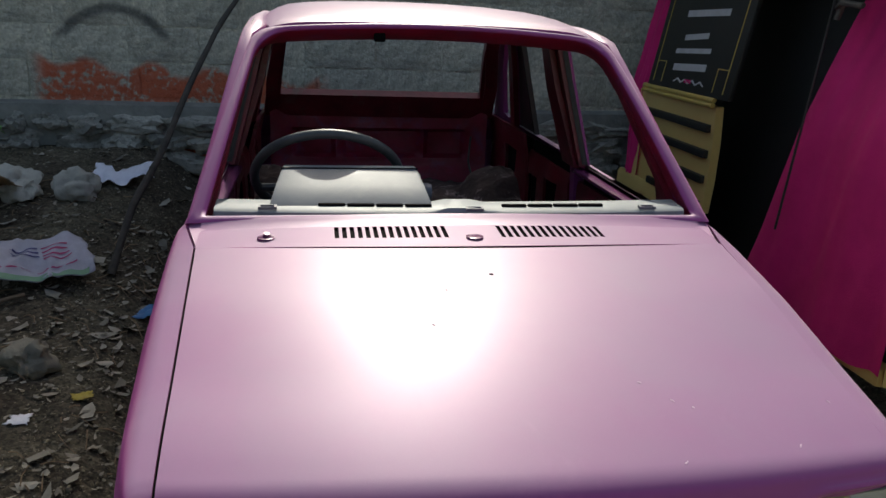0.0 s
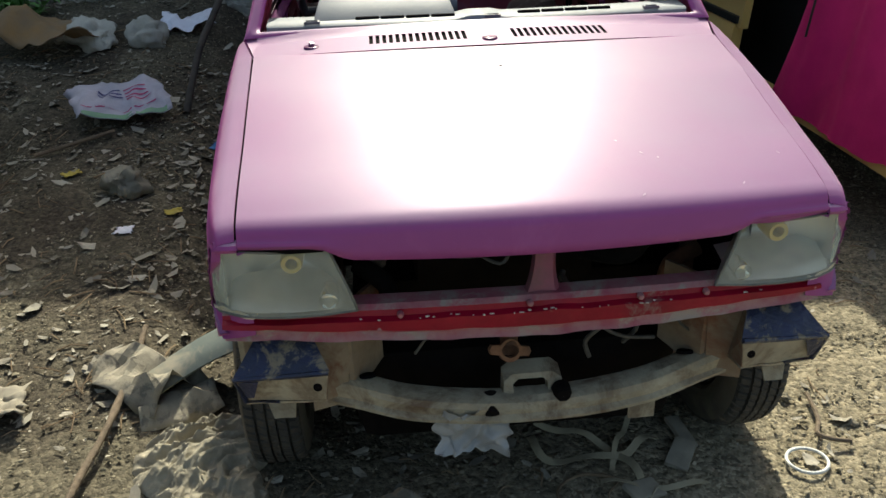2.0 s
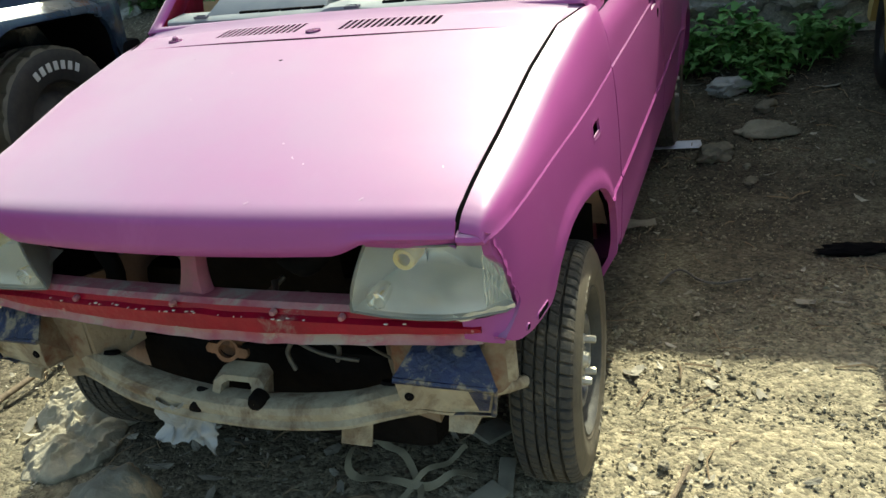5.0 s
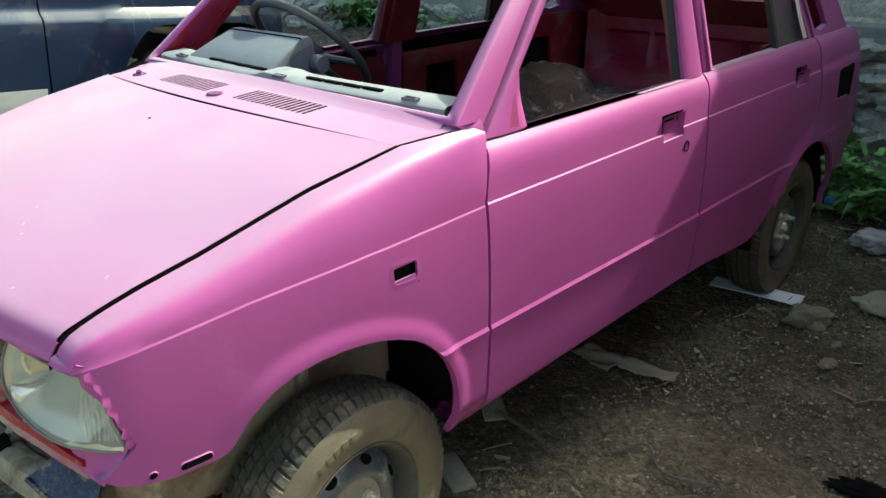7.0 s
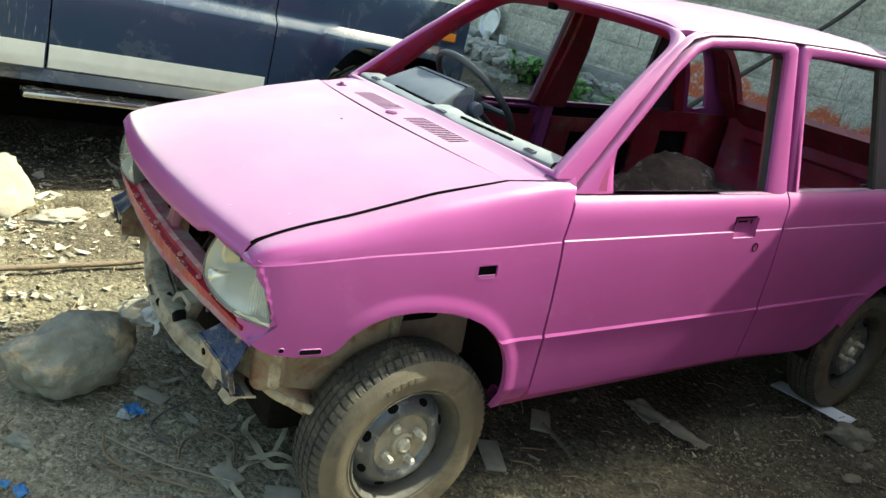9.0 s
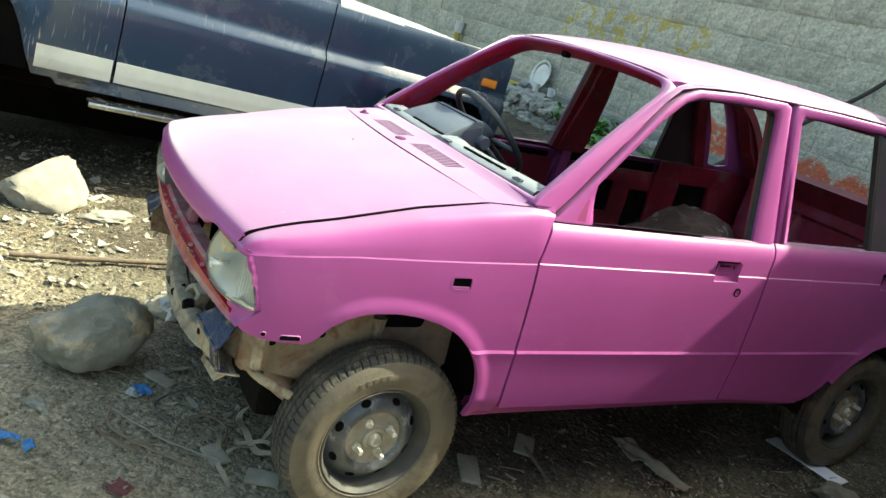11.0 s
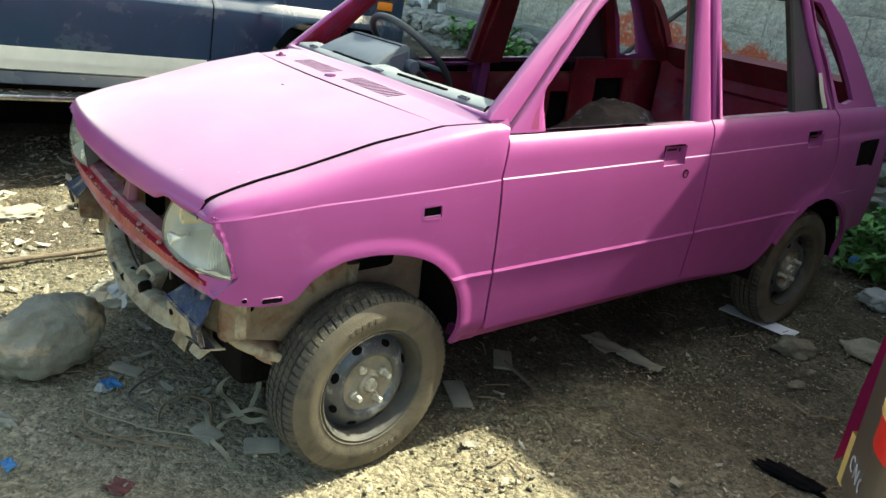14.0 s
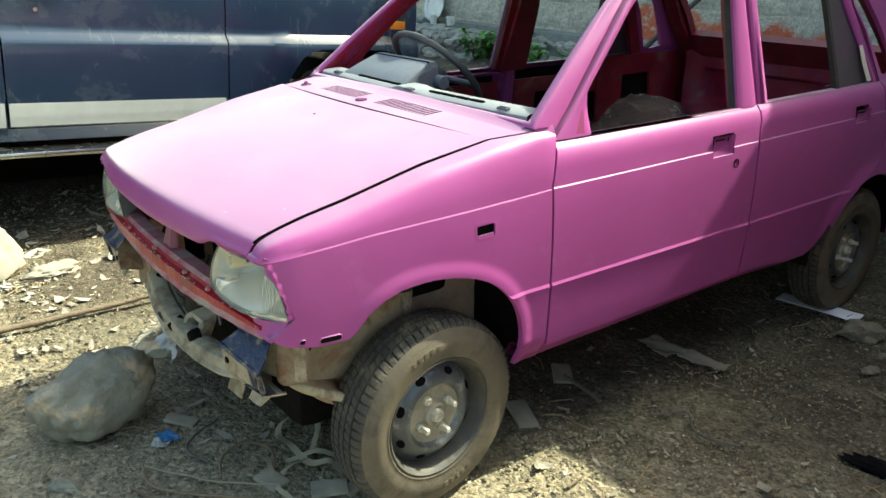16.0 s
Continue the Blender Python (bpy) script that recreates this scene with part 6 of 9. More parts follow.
for s in (1, -1):
    # end plates, rails and bumper brackets
    bm = bmesh.new()
    prism(bm, [(s * 0.375, -0.395, 0.39), (s * 0.445, -0.41, 0.385), (s * 0.45, -0.41, 0.62), (s * 0.36, -0.39, 0.62)], (0, 0.02, 0))
    prism(bm, [(s * 0.36, -0.39, 0.40), (s * 0.36, -0.39, 0.62), (s * 0.30, -0.30, 0.62), (s * 0.30, -0.30, 0.43)], (s * 0.01, 0, 0))
    part("front_end_plate", bm, CHASSIS_RUST, car, "rust-streaked beige end plate")
    bm = bmesh.new()
    rows = [[(s * (0.45 + 0.135 * t), -0.415 + 0.05 * t * t, z) for z in (0.465, 0.52, 0.60)] for t in lin(0, 1, 6)]
    grid(bm, rows)
    flange(bm, (0, 0.015, 0))
    part("lamp_apron", bm, CHASSIS, car, "beige apron below the headlamp")
    bm = bmesh.new()
    rows = []
    for y in lin(-0.40, -0.02, 16):
        rows.append([(s * (0.494 + 0.004 * noise.noise(Vector((y * 20, z * 20, s)))), y, z + 0.02 * smoothstep(-0.1, -0.4, y)) for z in (0.395 - 0.02 * smoothstep(-0.35, -0.15, y), 0.43, 0.47, 0.51, 0.54, 0.57, 0.61, 0.65)])
    grid(bm, rows)
    flange(bm, (-s * 0.05, 0, 0))
    part("side_rail", bm, CHASSIS_RUST, car, "rusty beige inner rail")
    bm = bmesh.new()
    for y, z in ((-0.20, 0.565), (-0.165, 0.525), (-0.30, 0.50), (-0.265, 0.535)):
        bm = bmesh.new()
        lathe(bm, [(0.0005, 0.0), (0.011, 0.0), (0.012, -0.003)], Matrix.Diagonal((s, 1, 1, 1)) @ Matrix.Translation((0.4995, y, z)), 14)
        part("rail_hole", bm, BLACK, car)
    # bumper bracket: a bent channel, open outwards, with a sloping top, a front web and a floor
    bm = bmesh.new()
    def bent(bm_, a, b, drop, n=8, wave=0.0025):
        """A sheet between two edges, a little buckled, with a thickness."""
        rows_ = []
        for k in range(n + 1):
            t = k / n
            r_ = []
            for q in range(n + 1):
                p_ = Vector(a[0]).lerp(Vector(a[1]), t).lerp(Vector(b[0]).lerp(Vector(b[1]), t), q / n)
                r_.append(p_ + Vector((0, wave * noise.noise(p_ * 23), wave * noise.noise(p_ * 19 + Vector((5, 0, 0))))))
            rows_.append(r_)
        grid(bm_, rows_)
        flange(bm_, drop)
    bent(bm, ((s * 0.402, -0.479, 0.527), (s * 0.580, -0.466, 0.517)), ((s * 0.412, -0.476, 0.462), (s * 0.566, -0.452, 0.456)), (0, 0.005, 0))
    br = part("bumper_bracket", bm, CHASSIS, car, "dented beige bumper bracket with peeling blue-black paint")
    bm = bmesh.new()
    bent(bm, ((s * 0.400, -0.480, 0.530), (s * 0.583, -0.467, 0.520)), ((s * 0.440, -0.405, 0.586), (s * 0.530, -0.400, 0.584)), (0, 0.002, -0.005))
    part("bracket_top", bm, BLUEBLACK, br, "chipped blue-black bracket top")
    bm = bmesh.new()
    bent(bm, ((s * 0.410, -0.474, 0.460), (s * 0.568, -0.452, 0.452)), ((s * 0.415, -0.395, 0.440), (s * 0.552, -0.388, 0.430)), (0, 0.0, -0.005))
    part("bracket_floor", bm, CHASSIS, br, "beige bracket floor")
    bm = bmesh.new()
    bent(bm, ((s * 0.500, -0.4725, 0.4605), (s * 0.5695, -0.4555, 0.4535)), ((s * 0.512, -0.420, 0.4475), (s * 0.5585, -0.415, 0.4395)), (0, 0.0, -0.001))
    part("paint_patch", bm, BLUEBLACK, br)
    bm = bmesh.new()
    bent(bm, ((s * 0.535, -0.4745, 0.514), (s * 0.574, -0.4705, 0.511)), ((s * 0.548, -0.4695, 0.472), (s * 0.562, -0.4655, 0.470)), (0, 0.001, 0))
    part("paint_patch", bm, BLUEBLACK, br)
    # dark worn rim round the front web
    bm = bmesh.new()
    tube(bm, [(s * 0.402, -0.481, 0.527), (s * 0.49, -0.475, 0.5215), (s * 0.581, -0.468, 0.517), (s * 0.567, -0.454, 0.455)], 0.0055, 6)
    part("bracket_rim", bm, BLUEBLACK, br)
    bm = bmesh.new()
    lathe(bm, [(0.0005, 0.0045), (0.008, 0.0045), (0.009, 0.0)], pose(s * 0.425, -0.4745, 0.492, 0, 0, -90), 14)
    part("bracket_hole", bm, BLACK, br)
    bm = bmesh.new()
    prism(bm, [(s * 0.402, -0.478, 0.526), (s * 0.411, -0.474, 0.460), (s * 0.417, -0.396, 0.440), (s * 0.436, -0.406, 0.580)], (s * 0.004, 0, 0))
    part("bracket_cheek", bm, CHASSIS_RUST, br)
    bm = bmesh.new()
    prism(bm, [(s * 0.418, -0.400, 0.438), (s * 0.548, -0.394, 0.432), (s * 0.532, -0.398, 0.572), (s * 0.440, -0.402, 0.572)], (0, 0.006, 0))
    part("bracket_back", bm, UNDER, br)
    bm = bmesh.new()
    bent(bm, ((s * 0.475, -0.430, 0.436), (s * 0.535, -0.420, 0.428)), ((s * 0.478, -0.452, 0.404), (s * 0.520, -0.446, 0.400)), (0, 0.004, -0.003))
    part("tow_tab", bm, CHASSIS, br)
    # beige plate curling down behind the bracket
    bm = bmesh.new()
    grid(bm, [[(s * (0.540 + 0.040 * math.sin(1.3 * t)), -0.405 + 0.060 * t * t, z) for z in (0.455 + 0.05 * (t - 0.5) ** 2, 0.50, 0.55, 0.60)] for t in lin(0, 1, 8)])
    flange(bm, (0, 0.008, 0))
    part("apron_end", bm, CHASSIS_RUST, car, "pale curled end of the front apron")
    # wheelhouse liner
    bm = bmesh.new()
    rows = []
    for k in range(17):
        a = radians(205 - 205 * k / 16)
        rows.append([(s * x, HUB_F + 0.40 * math.cos(a) * f + 0.0, HUB_Z + 0.40 * math.sin(a) * f) for x, f in ((0.628, 0.985), (0.55, 1.0), (0.40, 1.0))] if a < radians(100) or True else None)
    rows = [r for r in rows if r[0][1] > -0.10 and r[0][2] > 0.37]
    grid(bm, rows)
    part("wheelhouse", bm, LINER, car, "brown dirty wheelhouse")
    bm = bmesh.new()
    grid(bm, [[(s * (0.405 + 0.008 * noise.noise(Vector((y * 14, z * 14, 3)))), y, z) for z in lin(0.30, 0.70, 9)] for y in lin(-0.20, 0.34, 12)])
    part("wheelhouse_wall", bm, LINER, car, "dark dirty inner wall of the wheelhouse")
    bm = bmesh.new()
    grid(bm, [[(s * x, y, 0.690 - 0.25 * max(0, y - 0.1)) for x in (0.40, 0.50, 0.60)] for y in lin(-0.13, 0.26, 6)])
    part("wheelhouse_roof", bm, LINER, car)
    bm = bmesh.new()
    tube(bm, [(s * 0.47, 0.0, 0.36), (s * 0.46, 0.01, 0.52), (s * 0.455, 0.012, 0.56)], [0.022, 0.024, 0.03], 14)
    tube(bm, [(s * 0.455, -0.03, 0.585), (s * 0.45, -0.028, 0.67)], [0.040, 0.044], 18)
    part("strut", bm, CHASSIS, car, "dusty suspension strut")
    bm = bmesh.new()
    tube(bm, smooth_path([(s * 0.36, -0.35, 0.42), (s * 0.50, -0.33, 0.405), (s * 0.56, -0.24, 0.37), (s * 0.54, -0.16, 0.33)], 5), 0.013, 10)
    part("stabiliser_bar", bm, CHASSIS, car)
    bm = bmesh.new()
    lathe(bm, [(0.0005, 0), (0.03, 0.0), (0.036, 0.02), (0.032, 0.05), (0.037, 0.06), (0.032, 0.08), (0.036, 0.09), (0.03, 0.12), (0.018, 0.16)], pose(s * 0.34, -0.22, 0.33, 0, 0, 0 if s == 1 else 180), 18)
    part("drive_boot", bm, LINER, car, "dusty ribbed boot")
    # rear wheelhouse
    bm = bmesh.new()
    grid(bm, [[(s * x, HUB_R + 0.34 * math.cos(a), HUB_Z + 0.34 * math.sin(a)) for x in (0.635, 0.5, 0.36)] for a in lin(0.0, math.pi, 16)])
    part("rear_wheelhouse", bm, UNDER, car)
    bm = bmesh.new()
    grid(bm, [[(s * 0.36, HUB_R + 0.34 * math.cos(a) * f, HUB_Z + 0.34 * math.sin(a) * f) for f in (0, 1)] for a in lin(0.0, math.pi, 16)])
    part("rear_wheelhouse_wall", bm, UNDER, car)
# engine bay: near-black walls painted as shade, filler boxes and odd pipes
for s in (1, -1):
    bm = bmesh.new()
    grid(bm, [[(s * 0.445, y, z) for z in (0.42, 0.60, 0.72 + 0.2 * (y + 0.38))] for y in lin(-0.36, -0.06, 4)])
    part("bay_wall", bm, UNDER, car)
# boxes added to hide the lit ground behind the front opening
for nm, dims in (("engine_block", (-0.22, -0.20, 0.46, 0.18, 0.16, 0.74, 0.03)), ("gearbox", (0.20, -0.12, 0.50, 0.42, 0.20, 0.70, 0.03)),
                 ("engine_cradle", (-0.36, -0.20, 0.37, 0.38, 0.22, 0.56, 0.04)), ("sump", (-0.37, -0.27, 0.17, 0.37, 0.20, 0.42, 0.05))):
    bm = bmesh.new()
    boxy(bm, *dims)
    part(nm, bm, UNDER, car, "near-black box added to fill the engine bay with shade")
for k, (pts, r, m_) in enumerate((
        ([(-0.34, -0.30, 0.66), (-0.28, -0.34, 0.62), (-0.30, -0.36, 0.55), (-0.36, -0.30, 0.50)], 0.020, UNDER),
        ([(-0.20, -0.32, 0.68), (-0.10, -0.36, 0.69), (-0.05, -0.36, 0.72), (-0.02, -0.33, 0.76)], 0.004, WIRE),
        ([(0.08, -0.30, 0.60), (0.12, -0.36, 0.55), (0.18, -0.34, 0.53), (0.26, -0.30, 0.50)], 0.007, WIRE),
        ([(0.12, -0.30, 0.66), (0.20, -0.35, 0.67), (0.26, -0.32, 0.72), (0.32, -0.28, 0.70)], 0.022, UNDER),
        ([(0.30, -0.30, 0.52), (0.33, -0.25, 0.58), (0.40, -0.22, 0.60)], 0.018, ORANGE_RUST),
        ([(-0.10, -0.30, 0.56), (-0.05, -0.34, 0.53), (0.03, -0.33, 0.55), (0.09, -0.28, 0.60)], 0.006, WIRE),
        ([(0.17, -0.33, 0.60), (0.19, -0.37, 0.54), (0.23, -0.36, 0.50), (0.21, -0.34, 0.45)], 0.005, WIRE),
        ([(0.13, -0.40, 0.575), (0.15, -0.38, 0.52), (0.20, -0.37, 0.485), (0.27, -0.36, 0.47)], 0.004, WIRE),
        ([(0.15, -0.38, 0.52), (0.12, -0.37, 0.48), (0.13, -0.37, 0.44)], 0.005, WIRE),
        ([(0.30, -0.41, 0.57), (0.31, -0.38, 0.52), (0.345, -0.36, 0.48), (0.36, -0.35, 0.46)], 0.003, WIRE),
        ([(-0.12, -0.34, 0.70), (-0.06, -0.37, 0.675), (-0.035, -0.36, 0.71), (-0.03, -0.34, 0.75)], 0.0035, WIRE),
        ([(-0.17, -0.42, 0.59), (-0.20, -0.40, 0.55), (-0.235, -0.40, 0.50)], 0.003, WIRE))):
    bm = bmesh.new()
    tube(bm, smooth_path(pts, 5), r, 10)
    part("hose" if r > 0.01 else "cable", bm, m_, car)
bm = bmesh.new()
bm2 = rock_bm((0.022, 0.02, 0.03), 4, 3, 0.2)
bm.free()
ob = part("hanging_cover", bm2, ENGINE, car)
ob.location = (-0.30, -0.29, 0.665)


# ---- wheels
def make_wheel(s, y, front):
    w = new("wheel")
    w.parent = car
    m = pose(s * 0.577, y, HUB_Z - (0.0 if front else 0.008), 0, 0, (3 if s > 0 else 183) if front else (0 if s > 0 else 180))
    R = TYRE_R
    seg = 432
    tread = [(-0.0625, R - 0.018), (-0.059, R - 0.010), (-0.052, R - 0.005), (-0.039, R - 0.002), (-0.0385, R - 0.012), (-0.0325, R - 0.012), (-0.032, R - 0.001), (-0.022, R - 0.0005), (-0.0135, R), (-0.013, R - 0.011), (-0.008, R - 0.011), (-0.0075, R), (0.0, R),
             (0.0075, R), (0.008, R - 0.011), (0.013, R - 0.011), (0.0135, R), (0.022, R - 0.0005), (0.032, R - 0.001), (0.0325, R - 0.012), (0.0385, R - 0.012), (0.039, R - 0.002), (0.052, R - 0.005), (0.059, R - 0.010), (0.0625, R - 0.018)]
    bm_ = bmesh.new()
    rows_ = []
    for a, r in tread:
        row = []
        for k in range(seg):
            rr_ = r
            if abs(a) > 0.0388 and k % 6 == 0:
                rr_ -= 0.0065
            elif abs(a) < 0.033 and (k + (3 if a > 0 else 0)) % 6 == 1 and r > R - 0.005:
                rr_ -= 0.0035
            # the blocks lean to a side across the tread
            t = 2 * math.pi * (k + a * 130 * (1 if abs(a) < 0.0388 else 0.4)) / seg
            row.append(m @ Vector((a, rr_ * math.cos(t), rr_ * math.sin(t))))
        rows_.append(row)
    grid(bm_, rows_, wrap=True)
    tyre = part("tyre", bm_, TYRE, w, "worn tyre caked with pale dry mud", angle=30)
    bm_ = bmesh.new()
    for e in (1, -1):
        lathe(bm_, [(R - 0.018, e * 0.0625), (R - 0.024, e * 0.0665), (R - 0.033, e * 0.0690), (R - 0.036, e * 0.0705), (R - 0.050, e * 0.0722), (R - 0.052, e * 0.0735), (R - 0.070, e * 0.0725), (R - 0.084, e * 0.0700), (0.178, e * 0.0670), (0.174, e * 0.0680), (0.168, e * 0.0640), (0.163, e * 0.058)], m, 96)
    side_ = part("sidewall", bm_, TYRE_SIDE, tyre, "sidewall coated in tan dust")
    if s > 0:
        for c_ in (105, 285):
            for k in range(5):
                bm_ = bmesh.new()
                q = m @ Matrix.Rotation(radians(c_ + (k - 2) * 5.6), 4, 'X') @ Matrix.Translation((0.0722, R - 0.060, 0))
                boxy(bm_, 0, -0.0085, -0.0075 + 0.002 * (k % 3), 0.0019, 0.0085, 0.0085, 0.0008, q)
                part("raised_mark", bm_, TYRE_SIDE, tyre)
    bm_ = bmesh.new()
    lathe(bm_, [(0.170, 0.060), (0.1685, 0.066), (0.164, 0.067), (0.158, 0.060), (0.153, 0.046), (0.149, 0.030), (0.143, 0.018), (0.150, 0.012), (0.148, -0.05), (0.160, -0.060)], m, 64)
    rim = part("rim", bm_, RIM_DARK, w, "dark dusty steel rim", angle=40)
    bm_ = bmesh.new()
    lathe(bm_, [(0.146, 0.016), (0.142, 0.020), (0.134, 0.027), (0.118, 0.042), (0.104, 0.0495), (0.094, 0.0505), (0.087, 0.046), (0.083, 0.037)], m, 64)
    part("wheel_disc", bm_, DISC, rim, "blackened pressed wheel disc with bare worn patches", angle=50)
    bm_ = bmesh.new()
    lathe(bm_, [(0.083, 0.037), (0.078, 0.0335), (0.060, 0.033), (0.042, 0.034), (0.036, 0.037), (0.033, 0.046), (0.026, 0.050), (0.022, 0.046), (0.0005, 0.045)], m, 48)
    part("disc_centre", bm_, DISC_DUST, rim, "dusty tan wheel centre", angle=40)
    # black discs painted as the shade in the vent holes
    for k in range(8):
        a = 2 * math.pi * (k + 0.5) / 8
        bm_ = bmesh.new()
        q = m @ Matrix.Translation((0.0378, 0.122 * math.cos(a), 0.122 * math.sin(a))) @ Matrix.Rotation(a, 4, 'X') @ Matrix.Rotation(radians(42), 4, 'Z')
        lathe(bm_, [(0.0005, 0.0030), (0.0118, 0.0030), (0.0135, 0.0005)], q @ Matrix.Diagonal((1, 0.85, 1.15, 1)), 16)
        part("vent_hole", bm_, BLACK, rim)
    for k in range(4):
        a = 2 * math.pi * (k + 0.3) / 4
        bm_ = bmesh.new()
        q = m @ Matrix.Translation((0.034, 0.053 * math.cos(a), 0.053 * math.sin(a)))
        lathe(bm_, [(0.0135, 0.0), (0.0125, 0.010), (0.0095, 0.012), (0.0090, 0.034 if k != 1 else 0.014), (0.007, 0.037 if k != 1 else 0.016), (0.0005, 0.037 if k != 1 else 0.016)], q, 6 if k != 1 else 12)
        part("wheel_stud", bm_, STUD, rim)
    bm_ = bmesh.new()
    lathe(bm_, [(0.020, 0.046), (0.016, 0.060), (0.012, 0.062), (0.010, 0.056), (0.0005, 0.056)], m, 20)
    part("hub_nut", bm_, STUD, rim)
    bm_ = bmesh.new()
    lathe(bm_, [(0.14, -0.02), (0.10, -0.03), (0.0005, -0.03)], m, 32)
    part("brake_drum", bm_, UNDER, rim)
    return w


for s in (1, -1):
    make_wheel(s, HUB_F, True)
    make_wheel(s, HUB_R, False)


# ---------------------------------------------------------------- the parked four-wheel drive
SUV_M = Matrix.Translation((-2.05, 0, 0)) @ Matrix.Rotation(radians(-3.8), 4, 'X')
suv = root("off_road_car", "dusty dark blue off-road car with a white side stripe", "car", at=SUV_M)
VY, VZ = 1.31, 0.50
RY = -1.36
VPZ = [0.50, 0.585, 0.61, 0.72, 0.90, 0.985, 1.005, 1.032, 1.05, 1.18, 1.30, 1.34]
VPX = [-0.05, -0.022, -0.006, 0.0, 0.004, 0.004, 0.0, -0.030, -0.036, -0.034, -0.045, -0.07]


def suv_x(y, z):
    x = float(np.interp(z, VPZ, VPX)) - 0.05 * smoothstep(1.45, 1.86, y)
    for cy in (VY + 0.03, RY):
        x += 0.034 * smoothstep(0.52, 0.40, abs(y - cy)) * smoothstep(0.72, 0.90, z) * smoothstep(1.06, 0.99, z)
    return x


def suv_arch(y):
    """The lower edge of the body over a wheel: a squarish opening with leaning sides."""
    return max(float(np.interp(abs(y - cy), [0, 0.22, 0.30, 0.355, 0.40, 0.445, 0.50], [0.975, 0.972, 0.955, 0.905, 0.83, 0.70, 0.50])) for cy in (VY + 0.03, RY))


def suv_panel(name, y0, y1, z0, z1, material, n=18, label="", cut=True, off=0.0):
    bm_ = bmesh.new()
    zs_ = sorted({z0, z1} | {z for z in VPZ + [0.66, 0.80, 0.86, 0.93, 1.08, 1.24] if z0 < z < z1})
    rows_ = []
    for y in lin(y0, y1, n):
        lo = z0
        if cut:
            lo = max(lo, suv_arch(y))
        rows_.append([(suv_x(y, max(z, lo)) + off, y, max(z, lo)) for z in zs_])
    grid(bm_, rows_, skip=lambda i, j: len({(round(p[1], 5), round(p[2], 5)) for p in (rows_[i][j], rows_[i][j + 1], rows_[i + 1][j], rows_[i + 1][j + 1])}) < 3)
    flange(bm_, (-0.03, 0, 0))
    return part(name, bm_, material, suv, label)


suv_panel("front_door", -0.496, 0.574, 0.60, 1.31, SUVBLUE)
suv_panel("fender", 0.582, 1.86, 0.585, 1.31, SUVBLUE, 40)
suv_panel("rear_quarter", -2.1, -0.504, 0.56, 1.31, SUVBLUE, 40)
suv_panel("side_sill", -0.93, 0.90, 0.53, 0.594, SUVBLUE, 10)
suv_panel("side_stripe", -0.492, 0.560, 0.606, 0.714, SUVWHITE, 12, "white side stripe", False, 0.003)
suv_panel("side_stripe", -0.86, -0.51, 0.602, 0.716, SUVWHITE, 12, "white side stripe", False, 0.003)
bm = bmesh.new()
boxy(bm, -0.05, -0.60, 0.475, 0.10, 0.84, 0.505, 0.012)
step = part("side_step", bm, CHROME, suv, "worn chrome side step")
for y in (-0.45, 0.1, 0.65):
    bm = bmesh.new()
    boxy(bm, -0.3, y - 0.02, 0.46, 0.02, y + 0.02, 0.48, 0.004)
    part("step_bracket", bm, UNDER, step)
bm = bmesh.new()
rows = []
for y, z in ((0.60, 1.338), (0.9, 1.335), (1.3, 1.318), (1.6, 1.292), (1.78, 1.262), (1.84, 1.235), (1.86, 1.19)):
    rows.append([(-0.045 - 0.05 * smoothstep(1.45, 1.86, y), y, z - 0.030), (-0.06 - 0.05 * smoothstep(1.45, 1.86, y), y, z - 0.008), (-0.10 - 0.05 * smoothstep(1.45, 1.86, y), y, z), (-0.45, y, z + 0.012), (-0.85, y, z + 0.015), (-1.25, y, z + 0.012), (-1.62, y, z), (-1.66, y, z - 0.03)])
grid(bm, rows)
flange(bm, (0, 0, -0.02))
part("hood", bm, SUVPALE, suv, "hood in a paler grey than the blue body")
bm = bmesh.new()
boxy(bm, -1.62, 1.80, 0.80, -0.11, 1.855, 1.19, 0.02)
part("grille_panel", bm, SUVBLUE, suv)
bm = bmesh.new()
boxy(bm, -1.70, 1.80, 0.60, -0.04, 1.96, 0.80, 0.03)
part("front_bumper", bm, BLACK, suv)
bm = bmesh.new()
boxy(bm, suv_x(1.69, 1.12) - 0.01, 1.62, 1.092, suv_x(1.69, 1.12) + 0.008, 1.76, 1.142, 0.005)
part("side_marker", bm, AMBER, suv, "amber side marker lamp")
bm = bmesh.new()
ring(bm, [(suv_x(1.69, 1.12) + 0.002, a, b) for a, b in ((1.608, 1.082), (1.772, 1.082), (1.772, 1.152), (1.608, 1.152))],
     [(suv_x(1.69, 1.12) + 0.002, a, b) for a, b in ((1.62, 1.092), (1.76, 1.092), (1.76, 1.142), (1.62, 1.142))], (-0.01, 0, 0))
part("marker_bezel", bm, RUBBER, suv)
# greenhouse
bm = bmesh.new()
O = [(0.62, 1.31), (0.30, 1.72), (0.20, 1.77), (-2.0, 1.80), (-2.08, 1.31)]
I = [(0.50, 1.325), (0.24, 1.67), (0.16, 1.70), (-0.42, 1.71), (-0.44, 1.325)]
ring(bm, [(-0.06 - 0.12 * (b - 1.31) / 0.5, a, b) for a, b in O], [(-0.065 - 0.12 * (b - 1.31) / 0.5, a, b) for a, b in I], (-0.05, 0, 0))
part("door_frame", bm, SUVBLUE, suv)
bm = bmesh.new()
prism(bm, [(-0.085 - 0.12 * (b - 1.31) / 0.5, a, b) for a, b in I], (-0.006, 0, 0))
part("side_window", bm, DARKGLASS, suv, "dark side window")
bm = bmesh.new()
